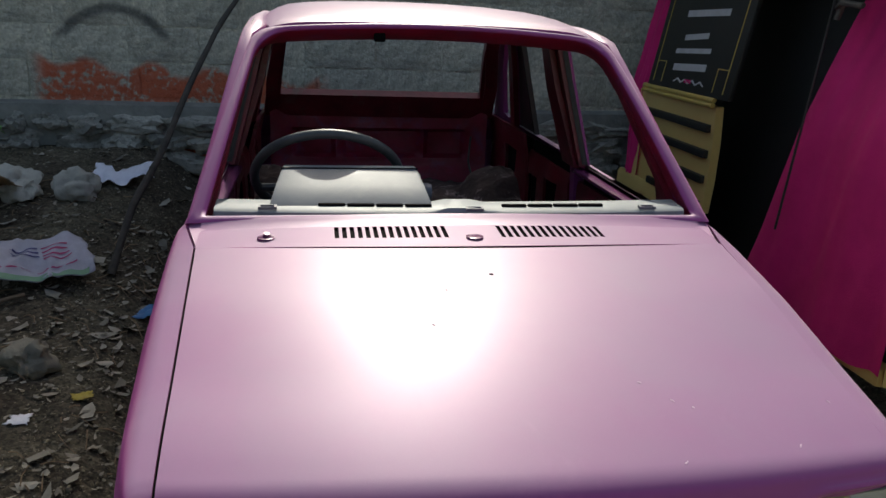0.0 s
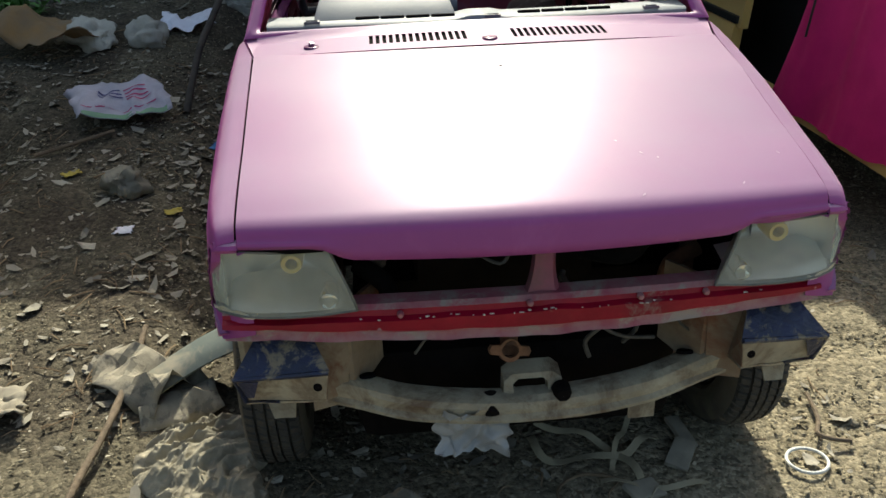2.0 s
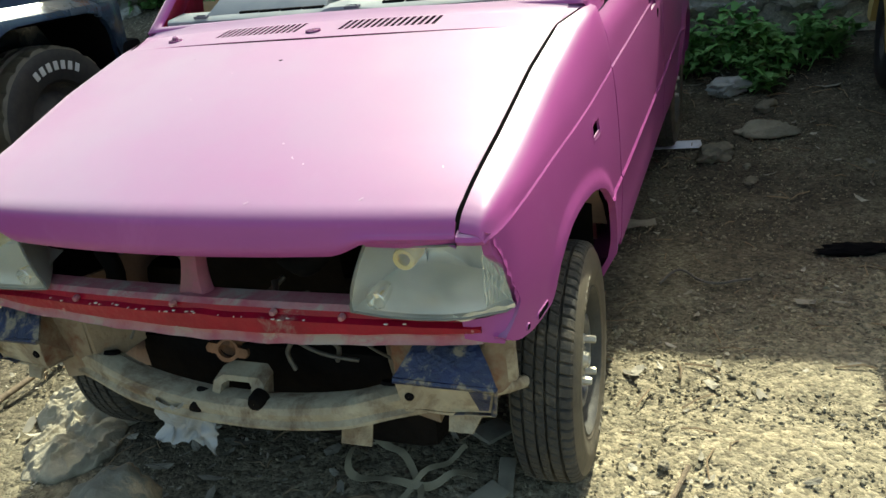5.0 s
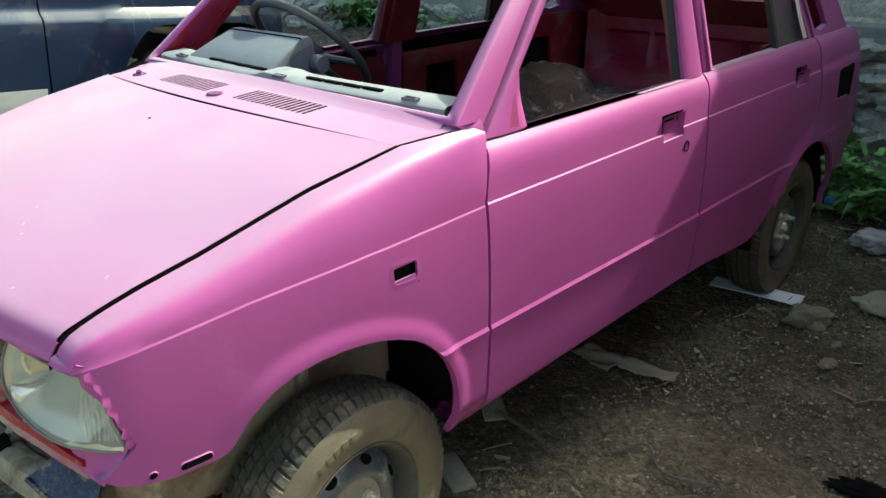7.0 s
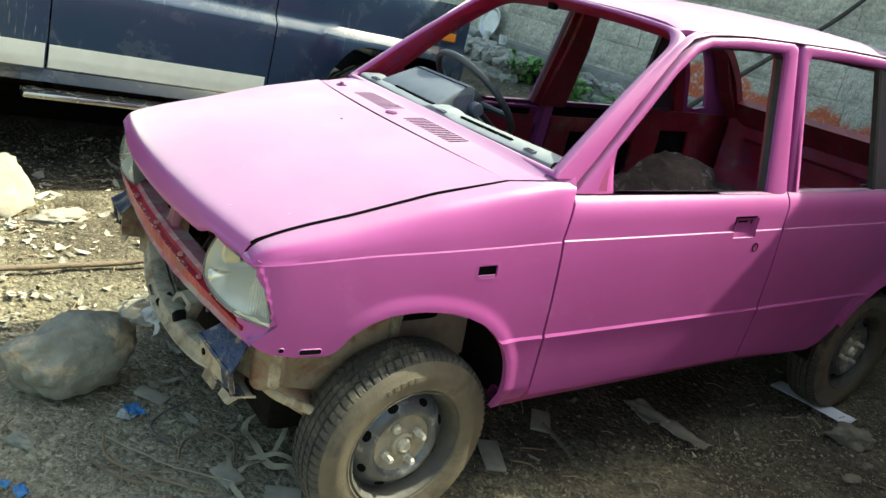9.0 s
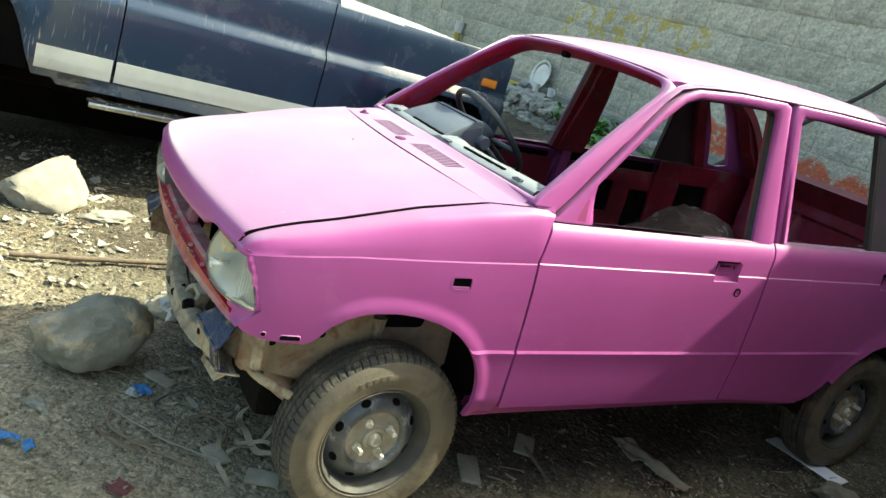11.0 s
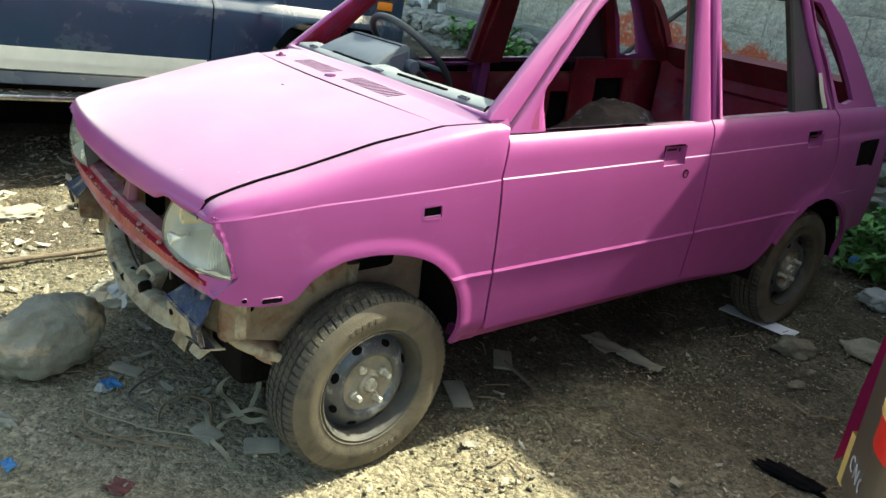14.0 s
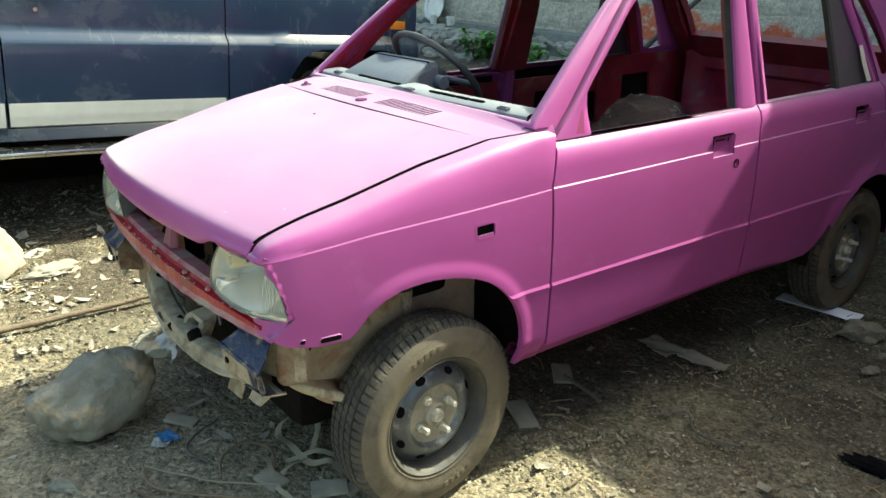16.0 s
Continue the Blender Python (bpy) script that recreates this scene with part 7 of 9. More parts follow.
prism(bm, [(-0.10, 0.60, 1.335), (-1.60, 0.60, 1.335), (-1.50, 0.28, 1.72), (-0.20, 0.28, 1.72)], (0, -0.006, -0.004))
part("windscreen", bm, DARKGLASS, suv, "dark windscreen")
bm = bmesh.new()
boxy(bm, -1.52, -2.05, 1.76, -0.18, 0.24, 1.80, 0.015)
part("roof", bm, SUVBLUE, suv)
# solid black boxes, painted as the car's shaded inside
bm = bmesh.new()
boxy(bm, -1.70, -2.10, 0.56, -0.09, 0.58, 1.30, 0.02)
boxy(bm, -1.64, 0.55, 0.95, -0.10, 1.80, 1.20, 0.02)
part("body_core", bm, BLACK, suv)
# added dark box that blocks light and view beneath the car
bm = bmesh.new()
boxy(bm, -1.66, -2.05, 0.06, -1.20, 1.60, 0.58, 0.02)
part("underbody_skirt", bm, UNDER, suv)
bm = bmesh.new()
boxy(bm, -1.25, -2.0, 0.42, -0.45, 1.6, 0.60, 0.02)
part("chassis_frame", bm, UNDER, suv)
bm = bmesh.new()
boxy(bm, -0.05, -0.02 - 0.34, 1.185, -0.028, -0.22, 1.225, 0.006)
part("door_handle", bm, BLACK, suv)
bm = bmesh.new()
lathe(bm, [(0.0005, -0.022), (0.010, -0.022), (0.012, -0.03)], Matrix.Translation((-0.004, -0.34, 1.135)), 14)
part("door_lock", bm, CHROME, suv)
for cy in (VY, RY):
    for sx in (-0.13, -1.55):
        w = new("wheel")
        w.parent = suv
        m = Matrix.Translation((sx, cy, VZ)) @ (Matrix.Identity(4) if sx > -1 else Matrix.Rotation(math.pi, 4, 'Z'))
        bm = bmesh.new()
        R = 0.365
        seg = 80
        rows = []
        for a, r in ((-0.11, 0.30), (-0.118, 0.335), (-0.10, R - 0.006), (-0.05, R), (-0.045, R - 0.012), (-0.02, R - 0.012), (-0.015, R), (0.015, R), (0.02, R - 0.012), (0.045, R - 0.012), (0.05, R), (0.10, R - 0.006), (0.112, 0.345)):
            rows.append([m @ Vector((a, (r - (0.012 if abs(a) > 0.04 and k % 4 == 0 else 0)) * math.cos(2 * math.pi * k / seg), (r - (0.012 if abs(a) > 0.04 and k % 4 == 0 else 0)) * math.sin(2 * math.pi * k / seg))) for k in range(seg)])
        grid(bm, rows, wrap=True)
        ty = part("tyre", bm, TYRE_SIDE, w, "large tan-dusted all-terrain tyre")
        bm = bmesh.new()
        lathe(bm, [(0.345, 0.112), (0.330, 0.119), (0.30, 0.124), (0.24, 0.120), (0.205, 0.108), (0.195, 0.09)], m, 64)
        part("sidewall", bm, RUBBER, ty, "black sidewall with raised white bars")
        for k in range(7):
            a = radians(62 + 9 * k)
            bm = bmesh.new()
            q = m @ Matrix.Rotation(a, 4, 'X') @ Matrix.Translation((0.1225, 0.272, 0))
            boxy(bm, 0, -0.020, -0.013, 0.003, 0.020, 0.013, 0.002, q)
            part("raised_bar", bm, WHITELET, ty)
        bm = bmesh.new()
        lathe(bm, [(0.20, 0.10), (0.19, 0.06), (0.15, 0.03), (0.10, 0.05), (0.06, 0.07), (0.0005, 0.075)], m, 40)
        part("rim", bm, RIM_DARK, w)
for cy in (VY, RY):
    bm = bmesh.new()
    c_ = VY + 0.03 if cy == VY else RY
    grid(bm, [[(x, y, suv_arch(y) + 0.012) for x in (-0.03, -0.3, -0.45)] for y in lin(c_ - 0.49, c_ + 0.49, 32)])
    part("wheel_well", bm, BLACK, suv)

# ---------------------------------------------------------------- the auto rickshaw
rick = root("auto_rickshaw", "cream and black auto rickshaw with magenta side curtains", "auto rickshaw")
RX = 1.42
bm = bmesh.new()
rows = [[(RX + 0.0 + 0.015 * math.sin(3 * t), y, z) for z, t in ((0.60, 0), (0.75, 0.3), (0.92, 0.6), (1.08, 0.9))] for y in lin(1.90, 2.86, 10)]
grid(bm, rows)
flange(bm, (0.04, 0, 0))
side = part("rear_side_panel", bm, CREAM, rick, "cream side panel with black slats")
for k in range(4):
    z = 0.98 - 0.115 * k
    y0 = 1.93
    bm = bmesh.new()
    boxy(bm, RX - 0.012, y0, z - 0.018, RX + 0.03, 2.66 - 0.04 * k, z + 0.018, 0.006)
    part("slat", bm, RBLACK, side)
bm = bmesh.new()
for k in range(2):
    tube(bm, [(RX - 0.012, 1.90, 1.085 + 0.022 * k), (RX - 0.012, 2.70, 1.085 + 0.022 * k)], 0.012, 8)
part("trim_rail", bm, OCHRE_RING, side, "olive-yellow trim rail")
# wheel arch skirt
bm = bmesh.new()
rows = []
for y in lin(1.95, 2.95, 20):
    lo = 0.36
    if abs(y - 2.56) < 0.31:
        lo = 0.24 + math.sqrt(0.31 ** 2 - (y - 2.56) ** 2)
    rows.append([(RX - 0.02, y, max(0.36, lo)), (RX - 0.022, y, max(0.36, lo) + 0.02), (RX - 0.01, y, 0.60), (RX, y, 0.62)])
grid(bm, rows)
flange(bm, (0.05, 0, 0))
part("wheel_skirt", bm, CREAM, rick)
bm = bmesh.new()
boxy(bm, RX + 0.03, 0.62, 0.335, RX + 0.10, 2.02, 0.40, 0.015)
part("door_sill", bm, CREAM, rick)
# signboard
bm = bmesh.new()
boxy(bm, RX - 0.015, 1.78, 1.115, RX + 0.01, 2.66, 1.66, 0.006)
sign = part("sign_board", bm, RBLACK, rick, "black hand-painted sign board with white script bars")


def sign_bar(y0, z0, y1, z1, w, m_):
    bm_ = bmesh.new()
    a, b = Vector((RX - 0.0175, y0, z0)), Vector((RX - 0.0175, y1, z1))
    d = (b - a).normalized()
    n = Vector((0, -d.z, d.y)) * w / 2
    prism(bm_, [a - n, b - n, b + n, a + n], (0.003, 0, 0))
    part("script_bar", bm_, m_, sign)


for y0, z0, y1, z1, w in ((2.40, 1.47, 1.98, 1.48, 0.03), (2.44, 1.55, 2.24, 1.56, 0.022), (2.10, 1.56, 1.94, 1.57, 0.022), (2.36, 1.36, 2.12, 1.375, 0.026), (2.42, 1.295, 2.06, 1.31, 0.022), (2.40, 1.22, 2.06, 1.235, 0.032)):
    sign_bar(y0, z0, y1, z1, w, WHITELET)
for k in range(8):
    y = 2.36 - 0.04 * k
    sign_bar(y, 1.155 + 0.016 * (k % 2), y - 0.04, 1.155 + 0.016 * ((k + 1) % 2), 0.007, WHITELET)
sign_bar(2.24, 1.165, 2.17, 1.165, 0.016, CURTAIN)
for y0, z0, y1, z1 in ((2.60, 1.14, 2.60, 1.64), (1.84, 1.14, 1.84, 1.64), (2.60, 1.24, 2.50, 1.24), (1.94, 1.24, 1.84, 1.24), (2.50, 1.24, 2.50, 1.14), (1.94, 1.24, 1.94, 1.14)):
    sign_bar(y0, z0, y1, z1, 0.004, OCHRE_RING)
# canopy, and a solid black body core painted as the shaded interior
bm = bmesh.new()
boxy(bm, RX + 0.20, 0.66, 0.33, 2.72, 2.92, 1.66, 0.02)
part("cabin_core", bm, RBLACK, rick, "solid black box painted as the shaded cabin interior")
bm = bmesh.new()
boxy(bm, RX - 0.02, 0.62, 1.66, 2.76, 2.94, 1.76, 0.04)
part("canopy", bm, RBLACK, rick, "black canopy")
bm = bmesh.new()
tube(bm, [(RX - 0.02, 1.16, 1.66), (RX - 0.02, 1.20, 1.46)], 0.012, 10)
tube(bm, [(RX - 0.04, 1.05, 1.505), (RX - 0.05, 1.16, 1.515), (RX - 0.02, 1.22, 1.50)], 0.010, 8)
part("door_post", bm, RIM_DARK, rick)


def curtain(y0, y1, z0, z1, folds, seed, dx, flare=0.0):
    bm_ = bmesh.new()
    ny, nz = 60, 22
    rows_ = []
    for i in range(ny + 1):
        u = i / ny
        r_ = []
        for j in range(nz + 1):
            v = j / nz
            amp = 0.006 + 0.012 * (1 - v)
            sag = 0.018 * noise.noise(Vector((u * 9, seed, 0))) * (1 - v)
            y = y0 + (y1 - flare * v ** 0.75 - y0) * u + 0.012 * noise.noise(Vector((u * 4, v * 3, seed)))
            y += 0.03 * v * (1 - u)
            x = RX + dx * v + amp * math.sin(2 * math.pi * folds * u + 0.8 * math.sin(3 * v + seed)) + 0.012 * noise.noise(Vector((u * 12, v * 5, seed)))
            r_.append((x, y, z0 + sag + (z1 - z0) * v))
        rows_.append(r_)
    grid(bm_, rows_)
    return part("curtain", bm_, CURTAIN, rick, "hanging magenta cloth curtain", angle=180)


curtain(0.60, 1.50, 0.375, 1.64, 1.8, 1.3, 0.10, 0.30)
bm = bmesh.new()
tube(bm, [(RX - 0.03, 1.24, 0.70), (RX - 0.03, 1.24, 1.60)], 0.005, 6)
part("curtain_rod", bm, RBLACK, rick)
curtain(2.68, 2.90, 0.62, 1.64, 1.5, 5.1, 0.02)
# front post and leg shield
bm = bmesh.new()
rows = [[(RX + 0.055 + f * 0.12, 0.575 - f * 0.17, z) for z in (0.36, 0.5, 0.75, 0.9)] for f in (0, 0.25, 0.5, 0.75, 1.0)]
grid(bm, rows)
flange(bm, (0.02, 0.03, 0))
shield = part("leg_shield", bm, RBROWN, rick, "dark brown front side panel")
bm = bmesh.new()
strip(bm, [(RX + 0.035, 0.60, z) for z in (0.35, 0.45, 0.48)], [(RX + 0.058, 0.574, z) for z in (0.35, 0.45, 0.48)], (0.015, 0.02, 0))
part("shield_edge", bm, CREAM, shield)
fc = bpy.data.curves.new("shield_lettering", 'FONT')
fc.body = "CNG"
fc.size, fc.extrude, fc.space_character = 0.052, 0.001, 1.35
fo = new("shield_lettering", fc)
fo.matrix_world = Matrix.Translation((RX + 0.07, 0.548, 0.425)) @ Matrix.Rotation(radians(-54.8), 4, 'Z') @ Matrix.Rotation(radians(90), 4, 'X')
deps = bpy.context.evaluated_depsgraph_get()
me = bpy.data.meshes.new_from_object(fo.evaluated_get(deps))
mw = fo.matrix_world.copy()
bpy.data.objects.remove(fo)
me.transform(mw)
me.materials.clear()
me.materials.append(WHITELET)
ob = new("shield_lettering", me)
ob.parent = shield


# the whole side is moved out, stretched and sheared to fit the camera's view
SIDE = Matrix.Translation((0.10, 0.178, 0)) @ Matrix.Diagonal((1, 1.02, 1, 1)) @ Matrix.Translation((0, 0, 1.39)) @ Matrix.Diagonal((1, 1, 1.065, 1)) @ Matrix.Translation((0, 0, -1.39))
for ob_ in rick.children_recursive:
    if ob_.type == 'MESH':
        ob_.data.transform(SIDE)
        for v in ob_.data.vertices if not ob_.name.startswith("canopy") else ():
            v.co.x += 0.18 * max(0.0, v.co.z - 1.06)


# nose
def nose_pt(u, z, out=0.0):
    """u 0..1 from the near-side edge round to the far side."""
    a = math.pi * (1.0 - u)
    rx, ry = 0.40 + out, 0.27 + out
    c = math.copysign(abs(math.cos(a)) ** 0.62, math.cos(a))
    return (2.097 + rx * c, 0.60 - ry * math.sin(a) ** 0.62, z)


def nose_band(name, z0, z1, material, out=0.0, u0=0.0, u1=1.0, label="", taper=0.0):
    bm_ = bmesh.new()
    rows_ = []
    for u in lin(u0, u1, 44):
        rows_.append([nose_pt(u, z, out - taper * (k / 4)) for k, z in enumerate(lin(z0, z1, 4))])
    grid(bm_, rows_)
    flange(bm_, (0, 0.03, 0))
    return part(name, bm_, material, rick, label)


nose_band("nose_lower", 0.36, 0.93, RBROWN, 0, label="olive-brown lower nose panel")
plate = nose_band("nose_sign", 0.79, 0.930, RYELLOW, 0.003, 0.06, 0.33, "yellow painted panel with black bars")
nose_band("nose_lamp", 0.60, 0.775, RREFL, 0.005, 0.06, 0.26, "red lamp cluster")
nose_band("lamp_divider", 0.675, 0.690, CREAM, 0.009, 0.06, 0.26)
nose_band("nose_upper", 0.985, 1.18, CREAM, 0.0, taper=0.05, label="cream upper nose panel")
nose_band("black_band", 0.930, 0.942, RBLACK, 0.008)
nose_band("chrome_band", 0.942, 0.958, CHROME, 0.012)
nose_band("purple_band", 0.958, 0.972, PURPLE, 0.010)
nose_band("chrome_band", 0.972, 0.986, CHROME, 0.008)
nose_band("screen_seal", 1.165, 1.21, RBLACK, -0.035, taper=0.02)
nose_band("wind_screen", 1.21, 1.64, DARKGLASS, -0.06, taper=0.02, label="dark curved windscreen")
bm = bmesh.new()
boxy(bm, 1.80, 0.48, 0.36, 2.38, 0.70, 1.64, 0.02)
part("nose_core", bm, RBLACK, rick)
# bars in place of the painted number
for k in range(5):
    u0 = 0.105 + 0.042 * k + (0.010 if k else 0)
    bm = bmesh.new()
    grid(bm, [[nose_pt(u, z, 0.0055) for z in (0.822, 0.862, 0.902)] for u in lin(u0, u0 + 0.030, 4)])
    flange(bm, (0, 0.002, 0))
    part("number_bar", bm, BLACK, plate)
# bars in place of the maker's lettering
for k in range(4):
    u0 = 0.30 + 0.05 * k
    bm = bmesh.new()
    grid(bm, [[nose_pt(u, z, 0.004) for z in (1.005, 1.03)] for u in lin(u0, u0 + 0.036, 4)])
    flange(bm, (0, 0.003, 0))
    part("lettering_bar", bm, BLACK, rick)
# indicator, lamp and mirror
bm = bmesh.new()
boxy(bm, -0.019, -0.018, -0.024, 0.019, 0.018, 0.020, 0.007, pose(1.722, 0.372, 0.944, 0, 12, 30))
ind = part("indicator_lamp", bm, WHITE_PL, rick, "scratched clear indicator lamp")
bm = bmesh.new()
boxy(bm, -0.020, -0.019, -0.010, 0.020, 0.019, 0.010, 0.005, pose(1.725, 0.374, 0.973, 0, 12, 30))
part("indicator_cap", bm, AMBER, ind)
lm = look((1.746, 0.374, 1.093), (2.0, -0.3, 1.2)) @ Matrix.Rotation(radians(180), 4, 'Y') @ Matrix.Rotation(radians(-90), 4, 'Y')
bm = bmesh.new()
lathe(bm, [(0.0005, 0.010), (0.0205, 0.010), (0.0245, 0.007), (0.0258, 0.0), (0.0235, -0.010), (0.010, -0.026), (0.0005, -0.028)], lm, 32)
led = part("round_lamp", bm, LEDW, rick, "round white spot lamp with six small lights")
for k in range(6):
    a = 2 * math.pi * k / 6
    bm = bmesh.new()
    lathe(bm, [(0.0005, 0.0115), (0.0022, 0.0112), (0.0042, 0.0122), (0.0052, 0.0095)], lm @ Matrix.Translation((0, 0.0145 * math.cos(a), 0.0145 * math.sin(a))), 12)
    part("diode", bm, WHITE_PL, led)
bm = bmesh.new()
bmesh.ops.create_icosphere(bm, subdivisions=4, radius=1)
mm = pose(1.702, 0.40, 1.272, 4, -6, -14)
for v in bm.verts:
    p = v.co.copy()
    q = Vector([math.copysign(abs(c) ** 0.62, c) for c in p])
    q = Vector((q.x * 0.118, q.y * 0.05, q.z * 0.115))
    if q.y > 0:
        q.y *= 0.45
    v.co = mm @ q
mir = part("wing_mirror", bm, MIRROR_BK, rick, "large black mirror housing seen from behind", angle=180)
bm = bmesh.new()
tube(bm, [(1.755, 0.405, 1.16), (1.765, 0.41, 1.13), (1.785, 0.43, 1.08)], [0.019, 0.017, 0.014], 12)
part("mirror_stalk", bm, RBLACK, mir)
for wx, wy in ((RX + 0.16, 2.79), (2.68, 2.79)):
    w = new("wheel")
    w.parent = rick
    m = Matrix.Translation((wx, wy, ground_z(wx, wy) + 0.25)) @ Matrix.Rotation(math.pi if wx < 2 else 0, 4, 'Z')
    bm = bmesh.new()
    lathe(bm, [(0.13, 0.05), (0.16, 0.062), (0.22, 0.06), (0.245, 0.048), (0.256, 0.02), (0.258, 0.0), (0.256, -0.02), (0.245, -0.048), (0.2, -0.06)], m, 48)
    part("tyre", bm, RUBBER, w)
    bm = bmesh.new()
    lathe(bm, [(0.135, 0.05), (0.125, 0.03), (0.07, 0.03), (0.03, 0.05), (0.0005, 0.05)], m, 32)
    part("rim", bm, RIM_DARK, w)
w = new("wheel")
w.parent = rick
m = Matrix.Translation((2.085, 0.72, 0.235))
bm = bmesh.new()
lathe(bm, [(0.13, 0.05), (0.16, 0.062), (0.22, 0.06), (0.245, 0.048), (0.258, 0.0), (0.245, -0.048), (0.2, -0.06), (0.13, -0.05)], m, 40)
part("tyre", bm, RUBBER, w)
bm = bmesh.new()
grid(bm, [[(2.085 + 0.11 * c, 0.72 + 0.30 * math.cos(a), 0.235 + 0.30 * math.sin(a)) for c in (-1, -0.6, 0.6, 1)] for a in lin(0.2, math.pi, 14)])
part("mudguard", bm, RBROWN, w)


# ---------------------------------------------------------------- things by the wall
def stone_thing(name, x, y, z, size, seed, material, label, category, rz=0, group="", rough=0.25, sub=3, flat=0.3):
    ob_ = thing(name, rock_bm(size, seed, sub, rough, flat), material, label, category, group, angle=70)
    ob_.matrix_world = pose(x, y, z, 0, 0, rz)
    return ob_


bm = bmesh.new()
pts = smooth_path([(-1.19, 2.03, 0.30), (-1.13, 2.30, 0.55), (-1.02, 2.62, 0.80), (-0.93, 2.95, 1.07), (-0.78, 3.33, 1.40), (-0.63, 3.44, 1.60), (-0.39, 3.45, 1.93), (-0.25, 3.46, 2.14)], 5)
pts = [p + Vector((0.010 * noise.noise(p * 4), 0.01 * noise.noise(p * 5 + Vector((3, 0, 0))), 0)) for p in pts]
tube(bm, pts, [0.018 - 0.007 * k / len(pts) + 0.003 * noise.noise(Vector((k * 0.6, 0, 0))) for k in range(len(pts))], 10)
thing("leaning_stick", bm, STICK, "long dark crooked stick leaning on the block wall", "stick", angle=70)
rag = root("knotted_rag", "faded pink rag knotted round the stick", "rag")
for k in range(7):
    a = k * 0.9
    p0 = Vector((-0.38, 3.42, 1.95))
    bm = bmesh.new()
    tube(bm, smooth_path([p0 + Vector((0.02 * math.cos(a), -0.025, 0.05 - 0.02 * k)), p0 + Vector((0.07 * math.cos(a), -0.035 - 0.01 * math.sin(a), 0.06 * math.sin(a))), p0 + Vector((0.03 * math.cos(a + 1), -0.03, -0.08 + 0.03 * math.sin(2 * a)))], 4), [0.010, 0.014, 0.018, 0.02, 0.022, 0.020, 0.016, 0.012, 0.008], 6)
    part("rag_loop", bm, REDCLOTH, rag)

# tin tray, cups and bench of stones
bm = bmesh.new()
tm = pose(-3.92, 3.43, 0.985, 0, 0, -90) @ Matrix.Rotation(radians(-12), 4, 'Y')
lathe(bm, [(0.0005, 0.0), (0.105, 0.0), (0.110, 0.006), (0.132, 0.014), (0.140, 0.012), (0.141, 0.009), (0.130, 0.008), (0.108, -0.003), (0.0005, -0.004)], tm, 48)
thing("tin_tray", bm, TIN, "round dull tin tray leaning on the wall", "tray")
for x, y in ((-3.60, 3.36), (-3.82, 3.34)):
    bm = bmesh.new()
    lathe(bm, [(0.0005, 0.0), (0.028, 0.0), (0.036, 0.075), (0.033, 0.075), (0.026, 0.006), (0.0005, 0.006)], pose(x, y, 0.838, 0, -90, 0), 24)
    if x > -3.7:
        tube(bm, smooth_path([(x + 0.033, y, 0.895), (x + 0.058, y, 0.885), (x + 0.055, y, 0.862), (x + 0.030, y, 0.855)], 4), 0.005, 6)
    thing("cup", bm, WHITE_PL, "small white cup on the stone ledge", "cup", "cups on the ledge")
ob = thing("bread_bag", rock_bm((0.055, 0.04, 0.035), 9, 3, 0.3), BAG, "small crumpled clear bag on the ledge", "bag")
ob.location = (-4.05, 3.36, 0.865)
ob = thing("scrap_wrapper", sheet_bm(0.1, 0.07, 12, 0.02), YELLOW, "yellow food wrapper on the ledge", "wrapper")
ob.matrix_world = pose(-4.18, 3.33, 0.835, 20, 0, 30)
bm = bmesh.new()
lathe(bm, [(0.0005, 0.0), (0.045, 0.0), (0.052, 0.12), (0.048, 0.12), (0.04, 0.01)], pose(-5.69, 3.44, 1.11, 0, -90, 0), 24)
cup = thing("pipe_cap", bm, WHITE_PL, "white cup upside on a yellow pipe by the wall", "pipe cap")
bm = bmesh.new()
tube(bm, [(-5.70, 3.44, 0.50), (-5.69, 3.44, 1.115)], 0.035, 14)
part("pipe", bm, YELLOW, cup, "yellow plastic pipe")
random.seed(5)
bm = bmesh.new()
boxy(bm, -4.45, 3.17, 0.30, -3.15, 3.5, 0.80, 0.03)
bench = thing("stone_bench", bm, PLINTH, "rough stone ledge built against the wall", "ledge", kind="structure")
rock_meshes = []
for k in range(9):
    bm = rock_bm((1, 0.62, 0.58), 20 + k, 3, 0.55)
    bmesh.ops.recalc_face_normals(bm, faces=bm.faces)
    me = bpy.data.meshes.new("stone")
    bm.to_mesh(me)
    bm.free()
    me.materials.append(STONE)
    me.shade_smooth()
    me.set_sharp_from_angle(angle=radians(28))
    rock_meshes.append(me)


def stone_child(parent, x, y, z, sx, sy, sz, rz=0, ry=0):
    o_ = new("stone", random.choice(rock_meshes))
    o_.parent = parent
    o_.matrix_local = pose(x, y, z, random.uniform(-15, 15), ry, rz) @ Matrix.Diagonal((sx, sy, sz, 1))
    return o_


for row in range(4):
    x = -4.5
    while x < -3.1:
        w = random.uniform(0.07, 0.13)
        stone_child(bench, x + w, 3.19 - 0.025 * (3 - row), 0.36 + 0.125 * row, w * 1.05, 0.13, 0.12, random.uniform(-10, 10), random.uniform(-12, 12))
        x += 2 * w
for k in range(9):
    stone_child(bench, -4.4 + 0.16 * k, 3.32, 0.79, 0.11, 0.16, 0.06, random.uniform(-20, 20))


